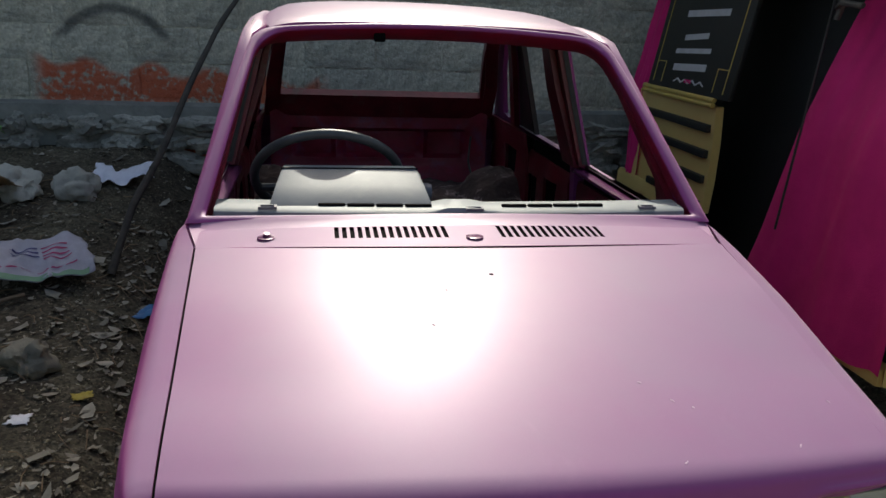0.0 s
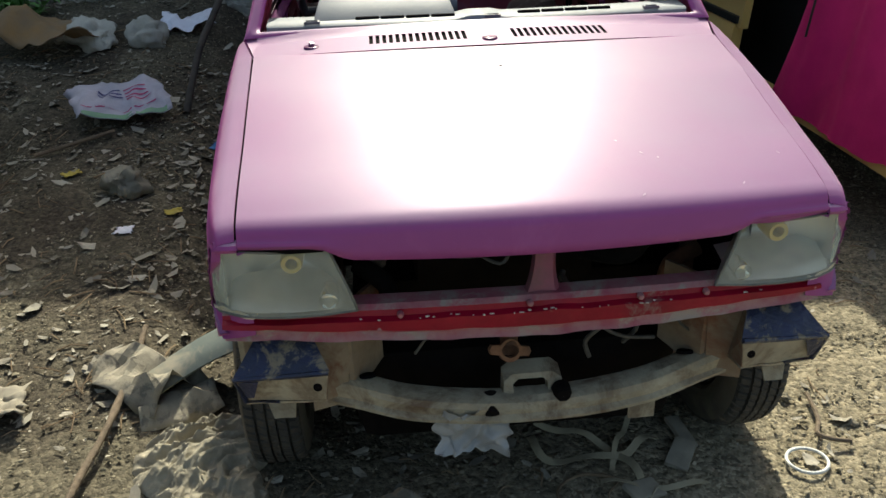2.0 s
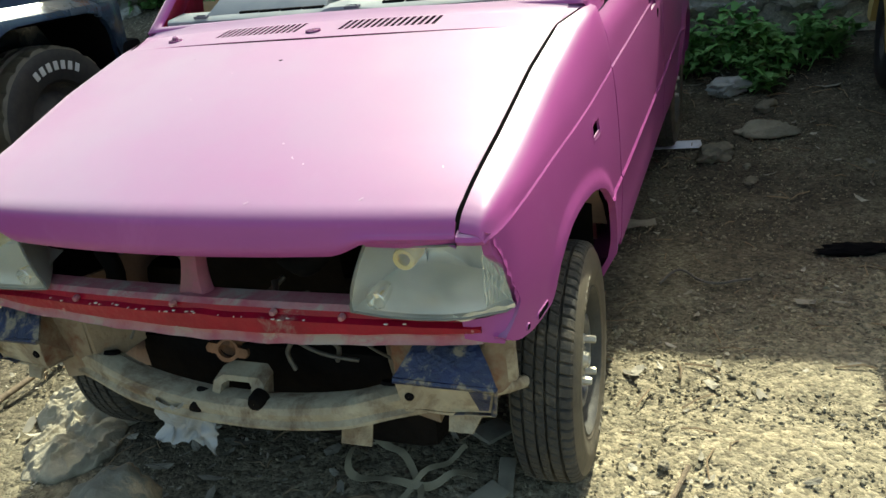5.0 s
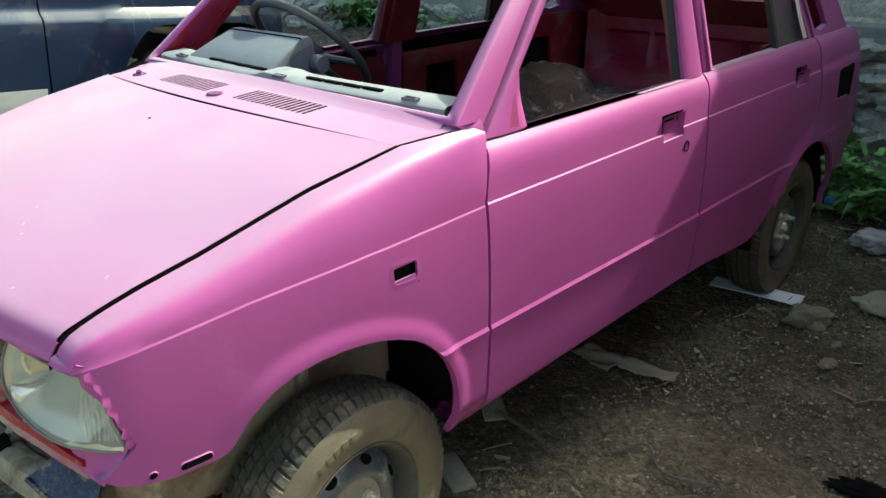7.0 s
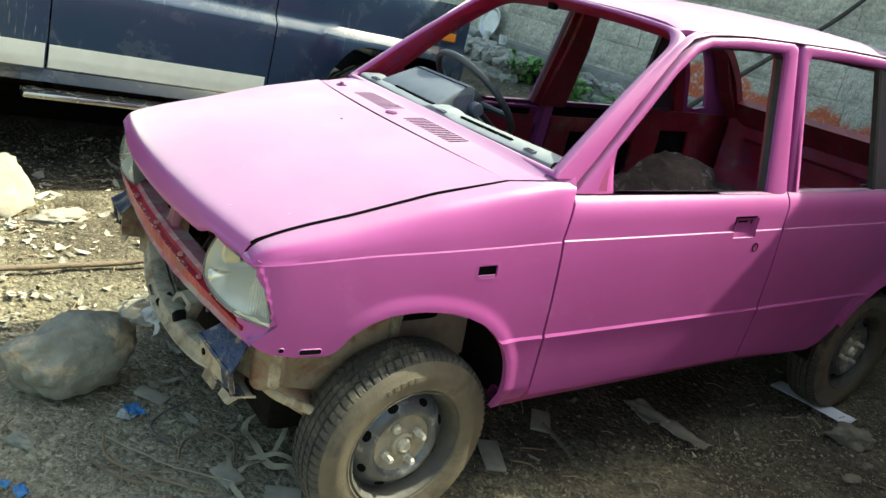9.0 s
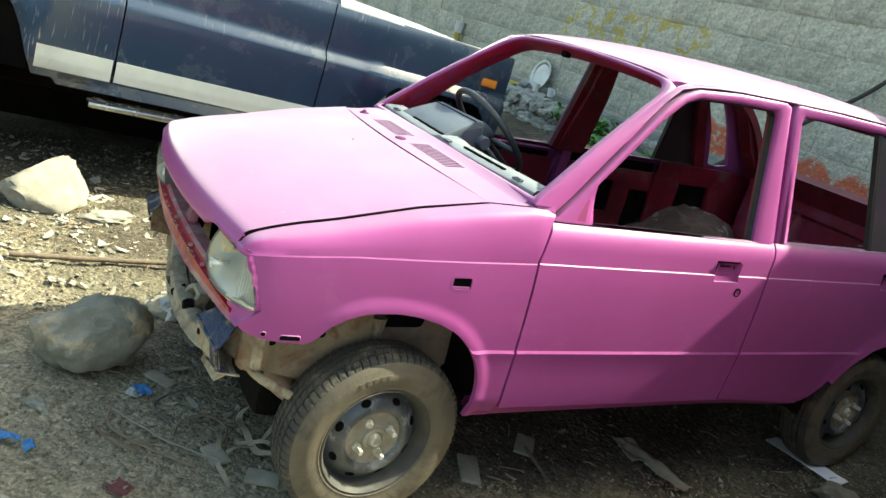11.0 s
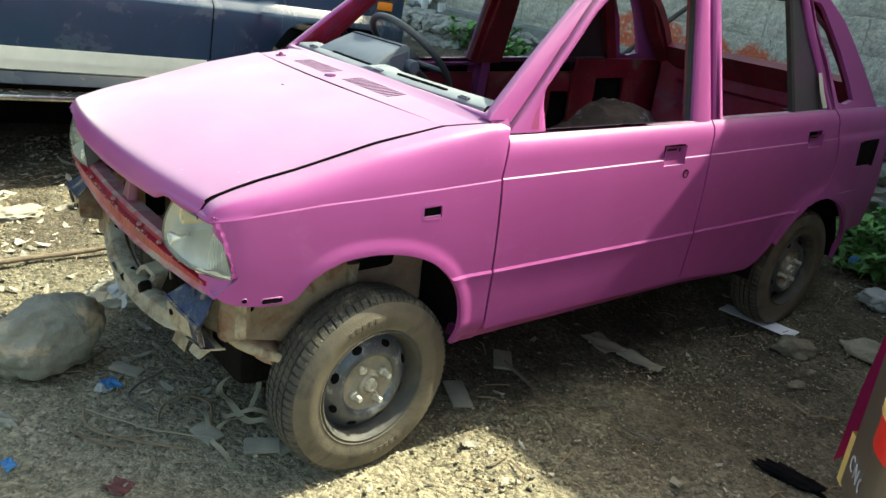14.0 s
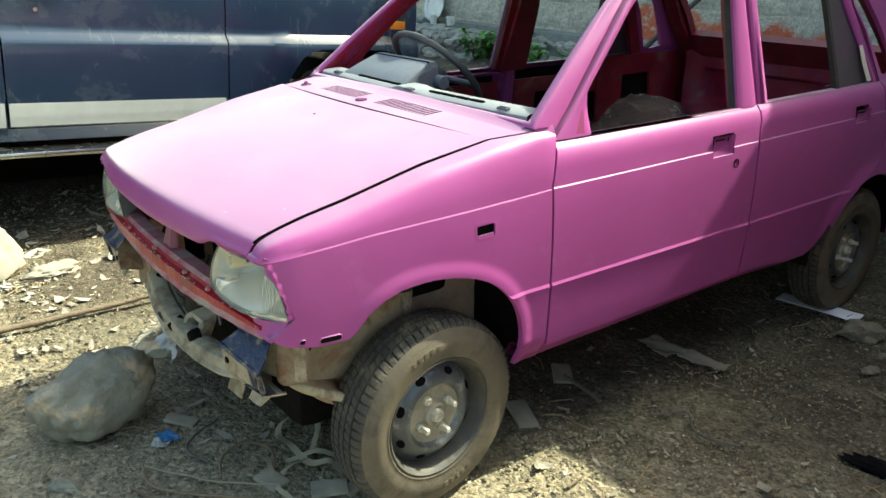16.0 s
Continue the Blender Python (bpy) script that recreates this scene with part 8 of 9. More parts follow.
# plants
def leaf(bm_, base, d, up, length, width, curl):
    side_ = d.cross(up).normalized()
    prev = None
    n = 5
    for k in range(n + 1):
        t = k / n
        c = base + d * length * t + up * (math.sin(t * 1.6) * length * 0.35 - curl * t * t * length)
        wv = width * math.sin(math.pi * min(1, t * 0.93 + 0.07)) * (1.25 if k % 2 else 0.75)
        a_, b_, m_ = bm_.verts.new(c - side_ * wv + up * 0.12 * wv), bm_.verts.new(c + side_ * wv + up * 0.12 * wv), bm_.verts.new(c)
        if prev:
            bm_.faces.new((prev[0], prev[2], m_, a_))
            bm_.faces.new((prev[2], prev[1], b_, m_))
        prev = (a_, b_, m_)


def weed(x, y, z, stems, height, spread, seed, label):
    random.seed(seed)
    w_ = root("weed", label, "weed", "weeds along the wall", at=pose(x, y, z))
    bl = bmesh.new()
    for k in range(stems):
        a = random.uniform(0, 6.28)
        lean = random.uniform(0.1, 1) * spread
        h = height * random.uniform(0.55, 1.05)
        b0 = Vector((random.uniform(-0.4, 0.4) * spread, random.uniform(-0.25, 0.25) * spread, 0))
        p = smooth_path([b0, b0 + Vector((0.4 * lean * math.cos(a), 0.4 * lean * math.sin(a), 0.6 * h)), b0 + Vector((lean * math.cos(a), lean * math.sin(a), h))], 4)
        bs = bmesh.new()
        tube(bs, p, [0.004 - 0.0003 * q for q in range(len(p))], 5)
        part("stem", bs, LEAF, w_)
        for q in range(1, len(p)):
            for e in range(3):
                b = random.uniform(0, 6.28)
                d = Vector((math.cos(b), math.sin(b), random.uniform(-0.1, 0.6))).normalized()
                leaf(bl, p[q], d, Vector((0, 0, 1)), random.uniform(0.06, 0.13) * (1.1 - 0.05 * q), random.uniform(0.012, 0.026), random.uniform(0.1, 0.7))
    part("foliage", bl, LEAF, w_, "toothed green leaves", weld=0)


for k, (x, y, n, h, sp) in enumerate(((0.62, 2.98, 12, 0.24, 0.26), (0.88, 3.10, 14, 0.26, 0.3), (1.12, 3.02, 13, 0.24, 0.28), (1.32, 3.16, 9, 0.22, 0.24), (1.02, 2.80, 6, 0.14, 0.16), (0.40, 3.20, 9, 0.25, 0.25),
                                      (-3.0, 3.22, 12, 0.24, 0.24), (-2.75, 3.28, 9, 0.22, 0.22), (-2.25, 3.05, 8, 0.22, 0.24))):
    weed(x, y, ground_z(x, y) - 0.01, n, h, sp, 40 + k, "clump of toothed green weeds by the wall")

# ---------------------------------------------------------------- loose stones
bm = rock_bm((0.110, 0.185, 0.138), 31, 5, 0.22, 0.5)
ob = thing("boulder", bm, BOULDER, "smooth grey boulder with tan patches on the soil", "boulder", angle=180)
ob.matrix_world = pose(-0.275, -0.635, ground_z(-0.275, -0.635) + 0.108, 0, 0, 12)
bm = cut_rock_bm((0.17, 0.19, 0.085), 8)
ob = thing("pale_rock", bm, PALE_ROCK, "pale broken rock slab tilted in the sun", "rock", angle=40)
ob.matrix_world = pose(-1.80, -0.70, ground_z(-1.80, -0.70) + 0.075, 6, 24, 18)
for x, y, sx, sy, sz, seed, m_, lab in ((-1.30, 1.33, 0.075, 0.075, 0.07, 3, BOULDER, "round grey stone among litter"), (0.812, 2.014, 0.075, 0.055, 0.050, 6, BROWNROCK, "rough brown stone near the rear wheel"),
                                        (0.95, 1.93, 0.022, 0.018, 0.012, 7, BROWNROCK, "small pale stone chip on soil"), (0.97, 1.80, 0.035, 0.03, 0.012, 12, BROWNROCK, "crumbled pale stone on soil"),
                                        (-0.02, -0.80, 0.022, 0.045, 0.018, 13, BOULDER, "smooth blue-grey pebble on soil"), (-1.78, 2.75, 0.14, 0.1, 0.09, 14, STONE, "grey stone by the rubble plinth"),
                                        (-1.48, 2.72, 0.10, 0.08, 0.09, 15, STONE, "pale grey stone by the rubble plinth"), (1.02, 2.55, 0.06, 0.05, 0.03, 16, BROWNROCK, "grey stone by the weeds"),
                                        (-1.60, -0.45, 0.10, 0.07, 0.03, 17, PALE_ROCK, "flat pale stone in the sun"), (0.80, -0.02, 0.016, 0.013, 0.010, 18, BROWNROCK, "small brown stone on the gravel"),
                                        (0.92, -0.15, 0.015, 0.012, 0.009, 19, BROWNROCK, "small brown stone on the gravel"), (0.75, -0.55, 0.025, 0.02, 0.012, 21, PALE_ROCK, "small pale stone on the gravel")):
    stone_thing("loose_stone", x, y, ground_z(x, y) + 0.45 * sz, (sx, sy, sz), seed, m_, lab, "stone", rz=seed * 37, rough=0.45, sub=4, group="loose stones")


# ---------------------------------------------------------------- litter
def sheet(name, x, y, w, h, seed, material, label, category, rz=0, crumple=0.02, lift=0.004, rx=0, ry=0, fold=0.0, ragged=0.15, group="", nx=14, ny=10):
    ob_ = thing(name, sheet_bm(w, h, seed, crumple, nx, ny, fold, ragged), material, label, category, group, angle=180)
    ob_.matrix_world = on_ground(x, y, lift, rz, rx, ry)
    sol = ob_.modifiers.new("thickness", 'SOLIDIFY')
    sol.thickness = 0.0015
    return ob_


sheet("paper_strip", 0.585, 2.115, 0.34, 0.10, 1, PAPER, "folded white paper strip beside the rear tyre", "paper", rz=8, crumple=0.008, lift=0.012, ragged=0.02)
sheet("card_scrap", 0.540, 1.36, 0.19, 0.07, 2, CARD, "bent strip of dirty beige card", "card", rz=12, crumple=0.02, ragged=0.1)
sheet("rag", 0.375, 1.315, 0.16, 0.10, 3, CARD, "flattened dirty brown rag", "rag", rz=-10, crumple=0.03)
def soft(name, bm_, x, y, material, label, category, rz=0, lift=0.0, rx=0, ry=0, angle=180, group=""):
    ob_ = thing(name, bm_, material, label, category, group, angle=angle)
    ob_.matrix_world = on_ground(x, y, lift, rz, rx, ry)
    ob_.modifiers.new("thickness", 'SOLIDIFY').thickness = 0.0015
    return ob_


soft("khaki_cloth", cloth_bm(0.27, 0.17, 4, 0.05, 7), 1.02, 2.28, CLOTH, "crumpled khaki cloth on the soil", "cloth", rz=5)
soft("muddy_cloth", cloth_bm(0.36, 0.30, 5, 0.075, 7.5), -0.785, -0.09, CLOTH, "heap of muddy pale cloth beside the tyre", "cloth", rz=25)
soft("muddy_cloth", cloth_bm(0.28, 0.26, 15, 0.055, 8.5), -0.735, -0.265, CLOTH, "trodden muddy cloth beside the tyre", "cloth", rz=70)
soft("newspaper", folded_bm(0.27, 0.21, 6, 0.11), -0.99, 0.20, NEWS, "stiffly folded newspaper in the sun", "newspaper", rz=-35, angle=12)
soft("newspaper", folded_bm(0.22, 0.17, 27, 0.08, 4, 3), -0.99 + 0.10, 0.20 - 0.08, NEWS, "folded newspaper in the sun", "newspaper", rz=20, angle=12)
sheet("torn_paper", -1.38, 0.08, 0.20, 0.16, 8, CARD, "torn sunlit paper scraps", "paper", rz=20, crumple=0.06, ragged=0.4, nx=18, ny=16)
sheet("torn_paper", -1.60, -0.12, 0.18, 0.12, 18, NEWS, "torn sunlit paper scraps", "paper", rz=60, crumple=0.05, ragged=0.4, nx=18, ny=16)
bm = bmesh.new()
rows = []
for t in lin(0, 1, 16):
    p = Vector((-0.98 + 0.36 * t, 0.10 + 0.10 * math.sin(2.4 * t), 0.10 + 0.16 * t))
    rows.append([p + Vector((0, 0.10 * math.cos(a), 0.085 * math.sin(a) * (1 - 0.4 * t))) for a in lin(0.2, 2.6, 8)])
grid(bm, rows)
flange(bm, (0, 0.004, -0.006))
ob = thing("plastic_liner", bm, GREENPL, "grey-green plastic wheel liner lying beside the tyre", "plastic liner")
ob.location = (0.0, 0.06, ground_z(-0.9, 0.15) - 0.10)
bm = bmesh.new()
pts = smooth_path([(-1.075, -0.88, 0), (-1.07, -0.68, 0), (-1.062, -0.43, 0), (-1.05, -0.20, 0), (-1.03, 0.05, 0), (-1.03, 0.42, 0)], 6)
pts = [Vector((p.x + 0.008 * noise.noise(p * 5), p.y, ground_z(p.x, p.y) + 0.020 + 0.02 * smoothstep(-0.5, 0.1, p.y) + 0.006 * noise.noise(p * 6))) for p in pts]
tube(bm, pts, [0.0125 + 0.004 * noise.noise(Vector((k * 0.9, 0, 0))) - 0.004 * k / len(pts) for k in range(len(pts))], 10)
thing("dry_branch", bm, BRANCH, "long dry branch lying on the sunlit soil", "branch", angle=70)
# sack with print
sx_, sy_ = -1.47, 1.98
sack = sheet("feed_sack", sx_, sy_, 0.42, 0.30, 9, SACK, "crumpled white printed sack with green edge", "sack", rz=25, crumple=0.10, lift=0.03, ragged=0.1, nx=22, ny=16, rx=14)
gz = sheet_bm(0.42, 0.30, 9, 0.10, 22, 16, 0, 0.1)
gz.verts.ensure_lookup_table()
vv = [v.co.copy() for v in gz.verts]
gz.free()


def on_sack(u, v):
    i, j = min(21.99, max(0, u * 22)), min(15.99, max(0, v * 16))
    a, b = int(i), int(j)
    f, g = i - a, j - b
    q = lambda i_, j_: vv[j_ * 23 + i_]
    return q(a, b) * (1 - f) * (1 - g) + q(a + 1, b) * f * (1 - g) + q(a, b + 1) * (1 - f) * g + q(a + 1, b + 1) * f * g + Vector((0, 0, 0.003))


def sack_bar(u0, v0, u1, v1, w, m_, nm="print_bar"):
    bm_ = bmesh.new()
    d = Vector((u1 - u0, v1 - v0, 0)).normalized()
    n = Vector((-d.y, d.x, 0)) * w
    grid(bm_, [[on_sack(u0 + (u1 - u0) * t + n.x, v0 + (v1 - v0) * t + n.y), on_sack(u0 + (u1 - u0) * t - n.x, v0 + (v1 - v0) * t - n.y)] for t in lin(0, 1, 8)])
    part(nm, bm_, m_, sack)


for k in range(3):
    sack_bar(0.30, 0.72 - 0.10 * k, 0.55, 0.72 - 0.10 * k, 0.018, INK_BLUE)
for k in range(4):
    sack_bar(0.58, 0.70 - 0.09 * k, 0.82, 0.70 - 0.09 * k, 0.015, INK_PINK)
for k in range(6):
    sack_bar(0.10 + 0.13 * k, 0.26 - 0.05 * (k % 2), 0.20 + 0.13 * k, 0.21 + 0.05 * (k % 2), 0.010, INK_PINK)
bm = bmesh.new()
grid(bm, [[on_sack(u, 0.0) + Vector((0, 0, 0.001)), on_sack(u, 0.10) + Vector((0, 0, 0.001))] for u in lin(0.05, 0.95, 16)])
part("green_border", bm, SACK_GREEN, sack)
sheet("ochre_cloth", -2.0, 2.66, 0.60, 0.26, 10, BROWN_CLOTH, "heap of ochre and beige cloth below the wall", "cloth", rz=-12, crumple=0.20, ragged=0.2, nx=26, ny=14)
sheet("white_scrap", -1.30, 2.92, 0.28, 0.16, 11, PAPER, "torn white plastic sheet by the stick", "plastic sheet", rz=15, crumple=0.09, ragged=0.4)
sheet("white_scrap", -1.24, 1.01, 0.065, 0.06, 13, PAPER, "small torn white paper scrap", "scrap", crumple=0.012, ragged=0.6)
sheet("yellow_scrap", -1.09, 1.16, 0.065, 0.045, 14, YELLOW, "small yellow sweet wrapper", "wrapper", rz=20, crumple=0.015, ragged=0.4)
sheet("yellow_scrap", -1.55, 1.46, 0.07, 0.06, 15, YELLOW, "small dirty yellow wrapper", "wrapper", rz=40, crumple=0.02, ragged=0.4)
sheet("blue_scrap", -1.02, 1.85, 0.12, 0.09, 16, BLUE_PL, "dark blue torn plastic scrap", "scrap", rz=10, crumple=0.03, ragged=0.3)
bm = bmesh.new()
tube(bm, [(-1.75, 1.62, ground_z(-1.75, 1.62) + 0.02), (-1.45, 1.78, ground_z(-1.45, 1.78) + 0.035)], 0.009, 7)
thing("thin_cane", bm, BRANCH, "thin straight cane under the sack", "cane")
sheet("blue_wrapper", -0.083, -0.49, 0.06, 0.045, 17, BLUE_PL, "crushed blue wrapper on soil", "wrapper", rz=15, crumple=0.02)
sheet("white_wrapper", -0.060, -0.52, 0.05, 0.03, 18, BAG, "crushed silvery wrapper on soil", "wrapper", rz=35, crumple=0.02)
sheet("blue_wrapper", 0.15, -0.88, 0.06, 0.03, 19, BLUE_PL, "torn bright blue plastic", "wrapper", rz=60, crumple=0.02, ragged=0.4)
sheet("blue_wrapper", 0.20, -0.83, 0.05, 0.03, 20, BLUE_PL, "torn bright blue plastic", "wrapper", rz=10, crumple=0.02, ragged=0.4)
sheet("red_scrap", 0.42, -0.62, 0.07, 0.06, 21, OLD_RAG, "dark red rag scrap on gravel", "rag", rz=30, crumple=0.02)
sheet("sachet", 0.68, -0.55, 0.05, 0.075, 22, BLUE_PL, "blue and white plastic sachet", "sachet", rz=5, crumple=0.008, ragged=0.0)
sheet("sachet_label", 0.685, -0.545, 0.034, 0.05, 23, PAPER, "white label of a sachet", "sachet", rz=5, crumple=0.006, lift=0.010, ragged=0.0)
bm = bmesh.new()
pts = [(0.732 + 0.050 * math.cos(a), -0.279 + 0.045 * math.sin(a), ground_z(0.732, -0.279) + 0.010) for a in [2 * math.pi * k / 36 for k in range(37)]]
tube(bm, pts, 0.0045, 8, cap=False)
thing("plastic_ring", bm, WHITE_PL, "white plastic ring on the gravel", "ring")
for pts, m_, r, lab in (([(0.55, -0.62, 0), (0.63, -0.56, 0), (0.68, -0.52, 0)], BRANCH, 0.006, "short pale twig on the gravel"), ([(0.855, -0.03, 0), (0.83, -0.14, 0), (0.80, -0.195, 0), (0.825, -0.22, 0), (0.87, -0.235, 0)], BRANCH, 0.006, "bent brown root on sunlit gravel"),
                        ([(0.20, -0.44, 0), (0.12, -0.40, 0), (0.09, -0.32, 0), (0.16, -0.27, 0), (0.26, -0.30, 0)], TWIG, 0.004, "loop of dry grey strap"), ([(0.02, -0.60, 0), (0.14, -0.52, 0), (0.24, -0.44, 0), (0.33, -0.33, 0)], STRAW, 0.0025, "long dry yellow straw"),
                        ([(0.02, -0.60, 0), (0.13, -0.61, 0), (0.24, -0.53, 0), (0.36, -0.40, 0)], TWIG, 0.004, "long dry straw on soil"), ([(0.10, -0.66, 0), (0.20, -0.62, 0), (0.27, -0.55, 0)], TWIG, 0.004, "short dry straw on soil"),
                        ([(-0.08, -0.33, 0), (-0.03, -0.43, 0), (0.03, -0.47, 0), (0.12, -0.44, 0)], WIRE, 0.004, "loop of thin dark wire"), ([(0.98, 0.92, 0), (0.85, 0.88, 0), (0.75, 0.96, 0), (0.70, 0.86, 0)], WIRE, 0.004, "thin dark wire on the soil"),
                        ([(0.34, 0.80, 0), (0.43, 0.79, 0), (0.54, 0.765, 0)], BRANCH, 0.007, "grey stick beside the sill")):
    bm = bmesh.new()
    p = [Vector((q.x, q.y, ground_z(q.x, q.y) + r * 1.2 + 0.012 + 0.008 * abs(noise.noise(q * 9)))) for q in smooth_path(pts, 6)]
    tube(bm, p, r, 7)
    thing("strand", bm, m_, lab, "strand", "dry strands")
for k, (pts, w, tw) in enumerate((
        ([(0.06, -0.12), (0.08, -0.20), (0.17, -0.22), (0.28, -0.21), (0.34, -0.17), (0.39, -0.15)], 0.010, 0.5),
        ([(0.08, -0.07), (0.15, -0.10), (0.22, -0.15), (0.28, -0.23), (0.30, -0.30)], 0.009, 1.2),
        ([(0.24, -0.26), (0.27, -0.18), (0.31, -0.12), (0.34, -0.07)], 0.007, 2.0),
        ([(0.20, -0.30), (0.28, -0.32), (0.38, -0.34), (0.46, -0.33)], 0.007, 0.2))):
    bm = bmesh.new()
    p = smooth_path([(x, y, 0) for x, y in pts], 7)
    a, b = [], []
    for q, c in enumerate(p):
        d = (p[min(q + 1, len(p) - 1)] - p[max(q - 1, 0)]).normalized()
        t = tw + 0.9 * math.sin(0.35 * q + k)
        n = (Vector((-d.y, d.x, 0)) + Vector((0, 0, 0.5 * math.sin(t)))).normalized()
        c = Vector((c.x, c.y, ground_z(c.x, c.y) + 0.012 + 0.009 * (1 + math.sin(0.5 * q + 2 * k))))
        a.append(c - n * w)
        b.append(c + n * w)
    strip(bm, a, b, (0.0008, 0, 0.0012))
    thing("strap", bm, STRAW, "curled strip of dry beige strap", "strap", "straps", angle=60)
for k, (x, y, w, h, rz) in enumerate(((0.30, -0.33, 0.09, 0.06, 20), (0.43, -0.22, 0.06, 0.10, -30), (0.46, -0.14, 0.04, 0.11, 10), (0.38, 0.02, 0.09, 0.07, 60), (0.31, 0.82, 0.11, 0.07, -35), (0.44, 0.50, 0.13, 0.07, -20), (-0.15, -0.42, 0.10, 0.05, 45))):
    bm = bmesh.new()
    boxy(bm, -w / 2, -h / 2, -0.006, w / 2, h / 2, 0.006, 0.003)
    for v in bm.verts:
        v.co += Vector((0.008 * noise.noise(v.co * 30 + Vector((k, 0, 0))), 0.008 * noise.noise(v.co * 30 + Vector((0, k, 0))), 0))
    ob = thing("slate_piece", bm, CARD, "flat grey-brown broken slab piece", "slab piece", "slab pieces")
    ob.matrix_world = on_ground(x, y, 0.012, rz, 6 * math.sin(k), 8)
# bags
ob = thing("plastic_bag", rock_bm((0.09, 0.06, 0.05), 41, 4, 0.45), BAG, "crumpled clear plastic bag by the weeds", "bag", angle=60)
ob.matrix_world = on_ground(0.84, 2.72, 0.04, 30)
ob = thing("blue_bottle_cap", rock_bm((0.03, 0.03, 0.03), 3, 2, 0.1), BLUE_PL, "blue bottle top among weeds", "bottle top")
ob.matrix_world = on_ground(0.55, 3.0, 0.05)
ob = thing("oily_rag", rock_bm((0.115, 0.045, 0.02), 51, 4, 0.5), BLACK, "flattened black oily rag on the soil", "rag", angle=80)
ob.matrix_world = on_ground(1.30, 1.19, 0.012, 8)
bm = sheet_bm(0.15, 0.10, 44, 0.05, 26, 18, 0, 0.3)
ob = thing("hanging_bag", bm, BAG, "torn grey plastic hanging below the crossmember", "plastic bag", angle=180)
ob.matrix_world = pose(-0.125, -0.41, 0.318, 80, 4, 5)
bm = bmesh.new()
boxy(bm, -0.032, -0.002, -0.05, 0.032, 0.002, 0.03, 0.002)
fl_ = part("mud_flap", bm, CHASSIS, car, "dusty hanging flap")
fl_.matrix_world = pose(0.25, -0.38, 0.335, -15, 8, 10)


# ---------------------------------------------------------------- gravel, scraps and twigs
def scatter(name, count, seed, density, sizes, material, label, category, flat, lift):
    """Many small stones or scraps in one mesh."""
    rng = np.random.default_rng(seed)
    if flat:
        base_v = np.array([(math.cos(a) * (1 + 0.3 * math.sin(3 * a)), math.sin(a) * 0.65, 0.9 * math.cos(a) ** 2) for a in [2 * math.pi * k / 6 for k in range(6)]] + [(0, 0, 0.15)])
        base_f = [(k, (k + 1) % 6, 6) for k in range(6)]
    else:
        t_ = (1 + 5 ** 0.5) / 2
        base_v = np.array([(-1, t_, 0), (1, t_, 0), (-1, -t_, 0), (1, -t_, 0), (0, -1, t_), (0, 1, t_), (0, -1, -t_), (0, 1, -t_), (t_, 0, -1), (t_, 0, 1), (-t_, 0, -1), (-t_, 0, 1)]) / 1.9
        base_f = [(0, 11, 5), (0, 5, 1), (0, 1, 7), (0, 7, 10), (0, 10, 11), (1, 5, 9), (5, 11, 4), (11, 10, 2), (10, 7, 6), (7, 1, 8), (3, 9, 4), (3, 4, 2), (3, 2, 6), (3, 6, 8), (3, 8, 9), (4, 9, 5), (2, 4, 11), (6, 2, 10), (8, 6, 7), (9, 8, 1)]
    V, F, n = [], [], 0
    while n < count:
        x, y = rng.uniform(-3.0, 2.6), rng.uniform(-1.6, 3.4)
        if rng.random() > density(x, y):
            continue
        sz = sizes[0] * (sizes[1] / sizes[0]) ** (rng.random() ** 2.2)
        v = base_v * (1 + rng.normal(0, 0.22, base_v.shape))
        v = v * np.array([sz * rng.uniform(0.7, 1.3), sz * rng.uniform(0.5, 1.0), sz * (rng.uniform(0.1, 0.5) if flat else rng.uniform(0.35, 0.8))])
        e = Euler((rng.normal(0, 0.22), rng.normal(0, 0.22), rng.uniform(0, 6.28))).to_matrix()
        v = v @ np.array(e).T + np.array((x, y, ground_z(x, y) + lift * sz + (0.006 if flat else 0.002)))
        V.append(v)
        F += [tuple(i + n * len(base_v) for i in f) for f in base_f]
        n += 1
    me_ = bpy.data.meshes.new(name)
    me_.from_pydata(np.concatenate(V).tolist(), [], F)
    me_.materials.append(material)
    if not flat:
        me_.shade_smooth()
        me_.set_sharp_from_angle(angle=radians(50))
    return tagged(new(name, me_), label, category, kind="stuff")


def d_gravel(x, y):
    d = 0.25
    if 0.5 < x < 1.7 and -0.9 < y < 0.7:
        d = 1.0
    if x > 0.5 and 0.7 < y < 2.4:
        d = 0.6
    if x < -0.7:
        d = 0.35
    if abs(x) < 0.5 and y > 0.3:
        d = 0.03
    return d * (0.5 + max(-0.4, 0.9 * noise.noise(Vector((x * 2, y * 2, 3)))))


def d_scrap(x, y):
    d = 0.4
    if x < -0.7 and y > -0.8:
        d = 1.0
    if -0.6 < x < 0.6 and y < 0:
        d = 0.5
    if x > 0.45:
        d = 0.12
    if abs(x) < 0.5 and y > 0.3:
        d = 0.02
    return d * (0.5 + max(-0.4, 1.1 * noise.noise(Vector((x * 1.6, y * 1.6, 9)))))


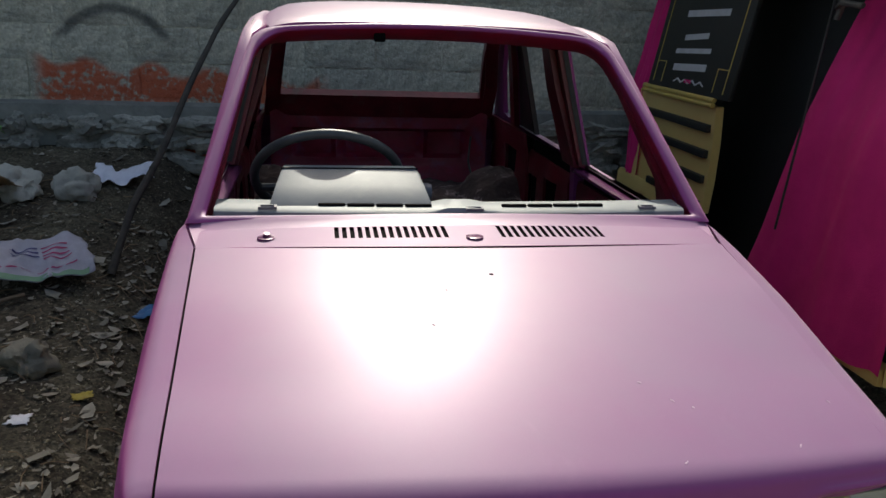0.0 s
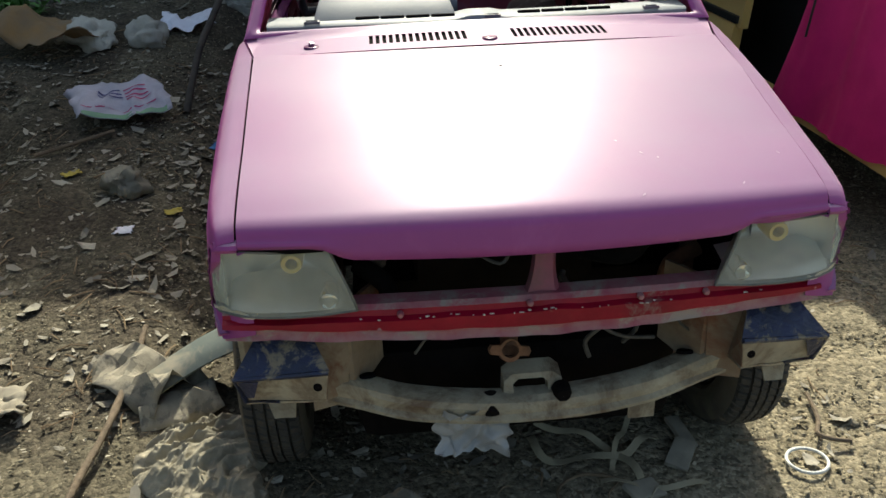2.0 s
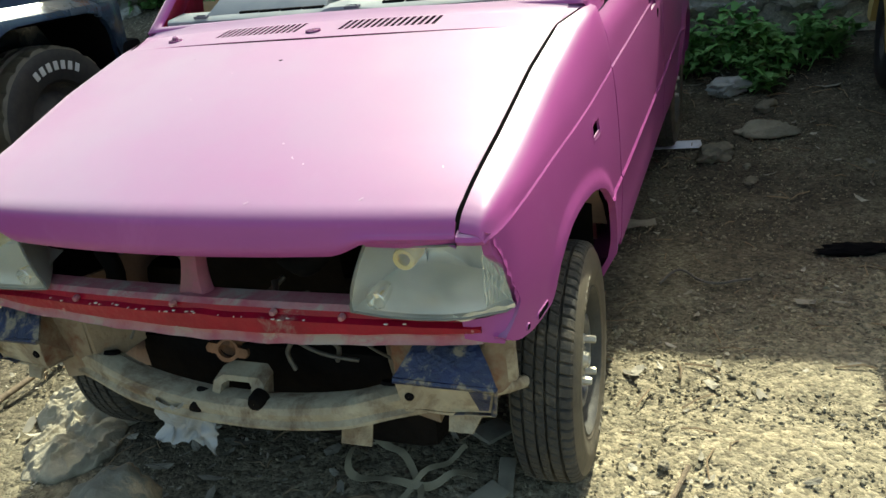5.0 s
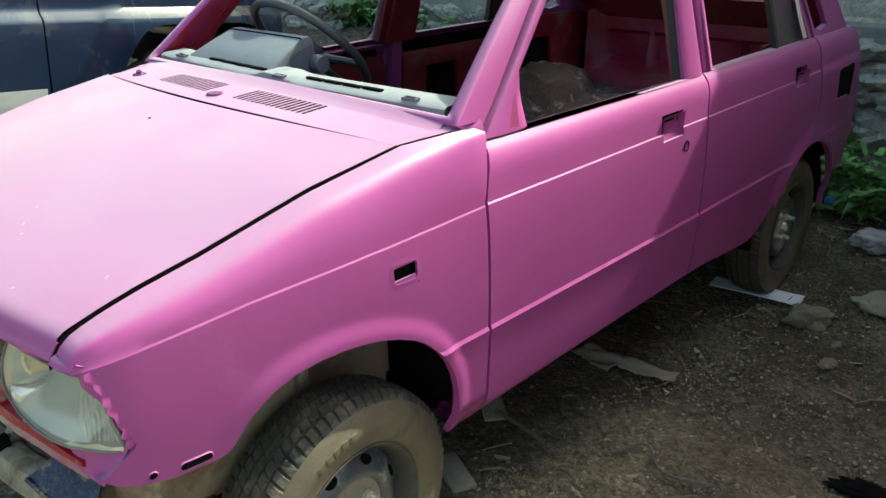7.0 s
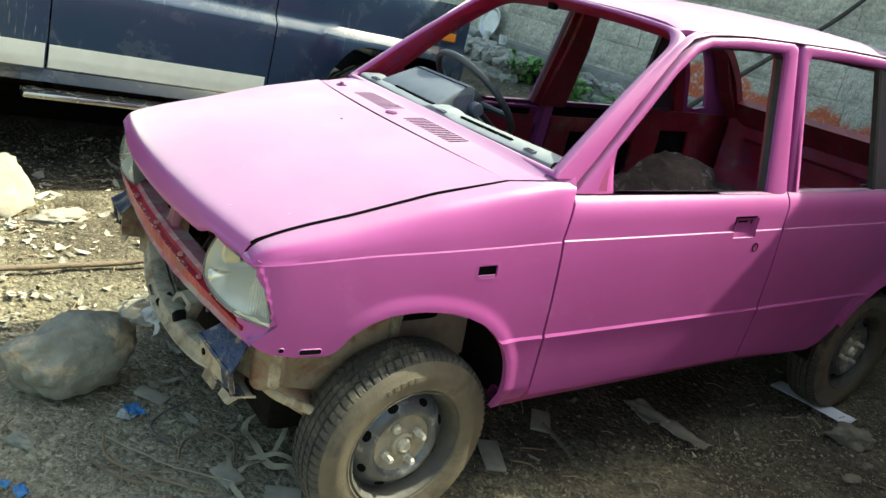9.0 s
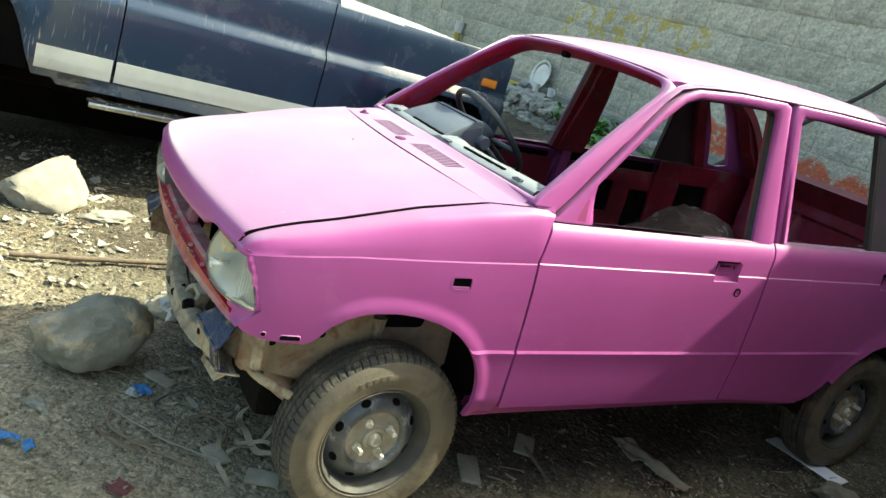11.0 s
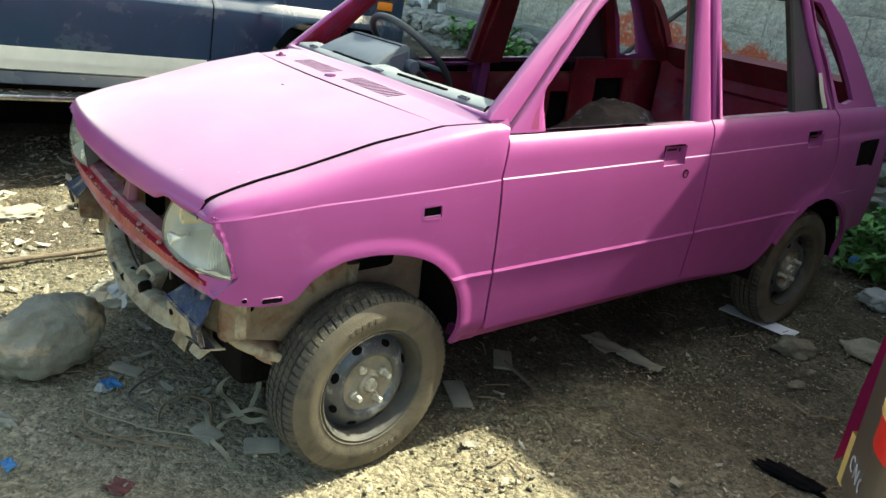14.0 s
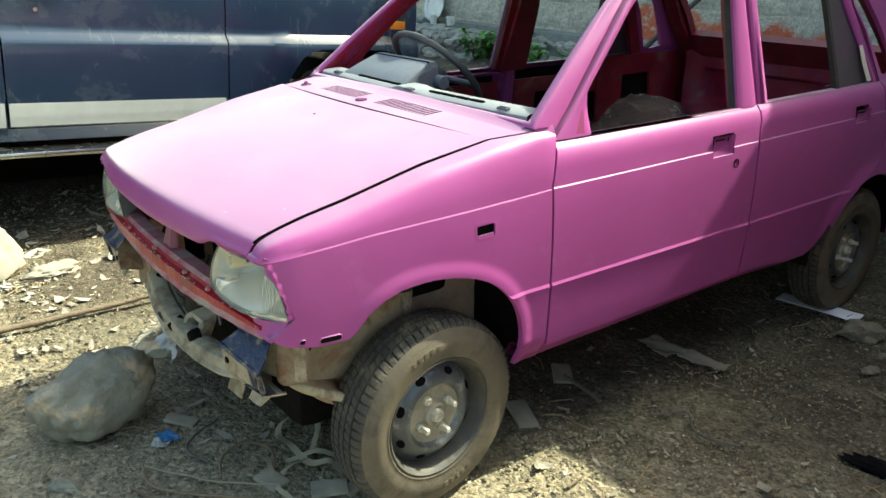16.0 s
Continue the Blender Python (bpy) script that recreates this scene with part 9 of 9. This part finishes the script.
scatter("gravel", 32000, 1, d_gravel, (0.0022, 0.0095), GRAVEL, "loose pale gravel and stone chips on the soil", "gravel", False, 0.15)
scatter("grit", 16000, 2, lambda x, y: 0.5 + 0.5 * d_gravel(x, y), (0.0016, 0.0048), GRAVEL, "fine grit over the soil", "grit", False, 0.1)
scatter("litter_scraps", 5200, 3, d_scrap, (0.006, 0.034), FLAKE, "scattered dull paper and plastic scraps", "litter", True, 0.0)
scatter("leaf_litter", 700, 13, lambda x, y: 1.0 if x < -0.68 else 0.10 if y > 0.55 else 0.0, (0.014, 0.05), LEAF_DRY, "pale flat paper and leaf scraps on dark soil", "litter", True, 0.0)
rng = np.random.default_rng(8)
bm = bmesh.new()
n = 0
while n < 800:
    x, y = rng.uniform(-2.4, 1.8), rng.uniform(-1.3, 3.0)
    if rng.random() > d_scrap(x, y) + 0.15:
        continue
    a, l = rng.uniform(0, 6.28), rng.uniform(0.02, 0.11)
    p0 = Vector((x, y, ground_z(x, y) + 0.008))
    p2 = Vector((x + l * math.cos(a), y + l * math.sin(a), ground_z(x + l * math.cos(a), y + l * math.sin(a)) + 0.01))
    pm = (p0 + p2) / 2 + Vector((rng.normal(0, 0.1) * l, rng.normal(0, 0.1) * l, 0.006))
    tube(bm, [p0, pm, p2], 0.0016 + 0.0016 * rng.random(), 4, cap=False)
    n += 1
thing("twigs", bm, TWIG, "scattered dry twigs and straw", "twigs", kind="stuff")

# ---------------------------------------------------------------- stones of the plinth and blocks of the wall
random.seed(11)
zrow = 0.30
rows_h = [0.15, 0.13, 0.12, 0.10]
for h in rows_h:
    x = -6.4
    while x < 2.6:
        w = random.uniform(0.09, 0.20)
        if not -4.5 < x < -3.1:
            stone_child(wall, x + w, WALL_Y - 0.035 + random.uniform(-0.02, 0.02), zrow + h / 2, w * 1.02, 0.14, h * 0.98, random.uniform(-6, 6), random.uniform(-8, 8))
        x += 2 * w * 0.97
    zrow += h
block_meshes = []
for k in range(8):
    bm = bmesh.new()
    nx_, nz_ = 12, 6
    rows = []
    for i in range(nx_ + 1):
        r = []
        for j in range(nz_ + 1):
            x, z = -0.195 + 0.39 * i / nx_, -0.095 + 0.19 * j / nz_
            e = min(i, nx_ - i, j, nz_ - j)
            q = Vector((x * 9 + 13 * k, z * 9, 1.7 * k))
            jit = 0.004 if e == 0 else 0
            y = -0.003 * noise.noise(q) - 0.0035 * noise.noise(q * 5) + (0.003 if e == 0 else 0)
            r.append((x + jit * noise.noise(q * 3), y, z + jit * noise.noise(q * 3 + Vector((9, 9, 9)))))
        rows.append(r)
    grid(bm, rows)
    flange(bm, (0, 0.03, 0))
    bmesh.ops.recalc_face_normals(bm, faces=bm.faces)
    me = bpy.data.meshes.new("block")
    bm.to_mesh(me)
    bm.free()
    me.materials.append(BLOCK_PAINTED)
    me.shade_smooth()
    me.set_sharp_from_angle(angle=radians(50))
    block_meshes.append(me)
far_v, far_f, cnt = [], [], 0
for row in range(11):
    z = WALL_BASE + 0.1 + 0.2 * row
    x = -13.8 + (0.2 if row % 2 else 0.0) + random.uniform(-0.06, 0.06)
    while x < 8.6:
        w = 0.4 * random.choice((1, 1, 1, 1, 0.5, 0.97, 1.03))
        cx = x + w / 2
        me = random.choice(block_meshes)
        sc = Matrix.Diagonal(((w - 0.012) / 0.388, 1, random.uniform(0.97, 1.0), 1))
        mt = pose(cx, WALL_Y + random.uniform(-0.004, 0.004), z + random.uniform(-0.003, 0.003), random.uniform(-0.6, 0.6), random.uniform(-0.4, 0.4), random.uniform(-0.5, 0.5)) @ sc
        if -6.2 < cx < 1.6 and z < 2.6 and cnt < 300:
            ob = new("block", me)
            ob.parent = wall
            ob.matrix_local = mt
            cnt += 1
        else:
            b0 = len(far_v)
            far_v += [tuple(mt @ v.co) for v in me.vertices]
            far_f += [tuple(i + b0 for i in p.vertices) for p in me.polygons]
        x += w
me = bpy.data.meshes.new("far_blocks")
me.from_pydata(far_v, [], far_f)
me.materials.append(BLOCK_PAINTED)
ob = new("far_blocks", me)
ob.parent = wall
tagged(ob, "further grey blocks of the same wall", kind="stuff")
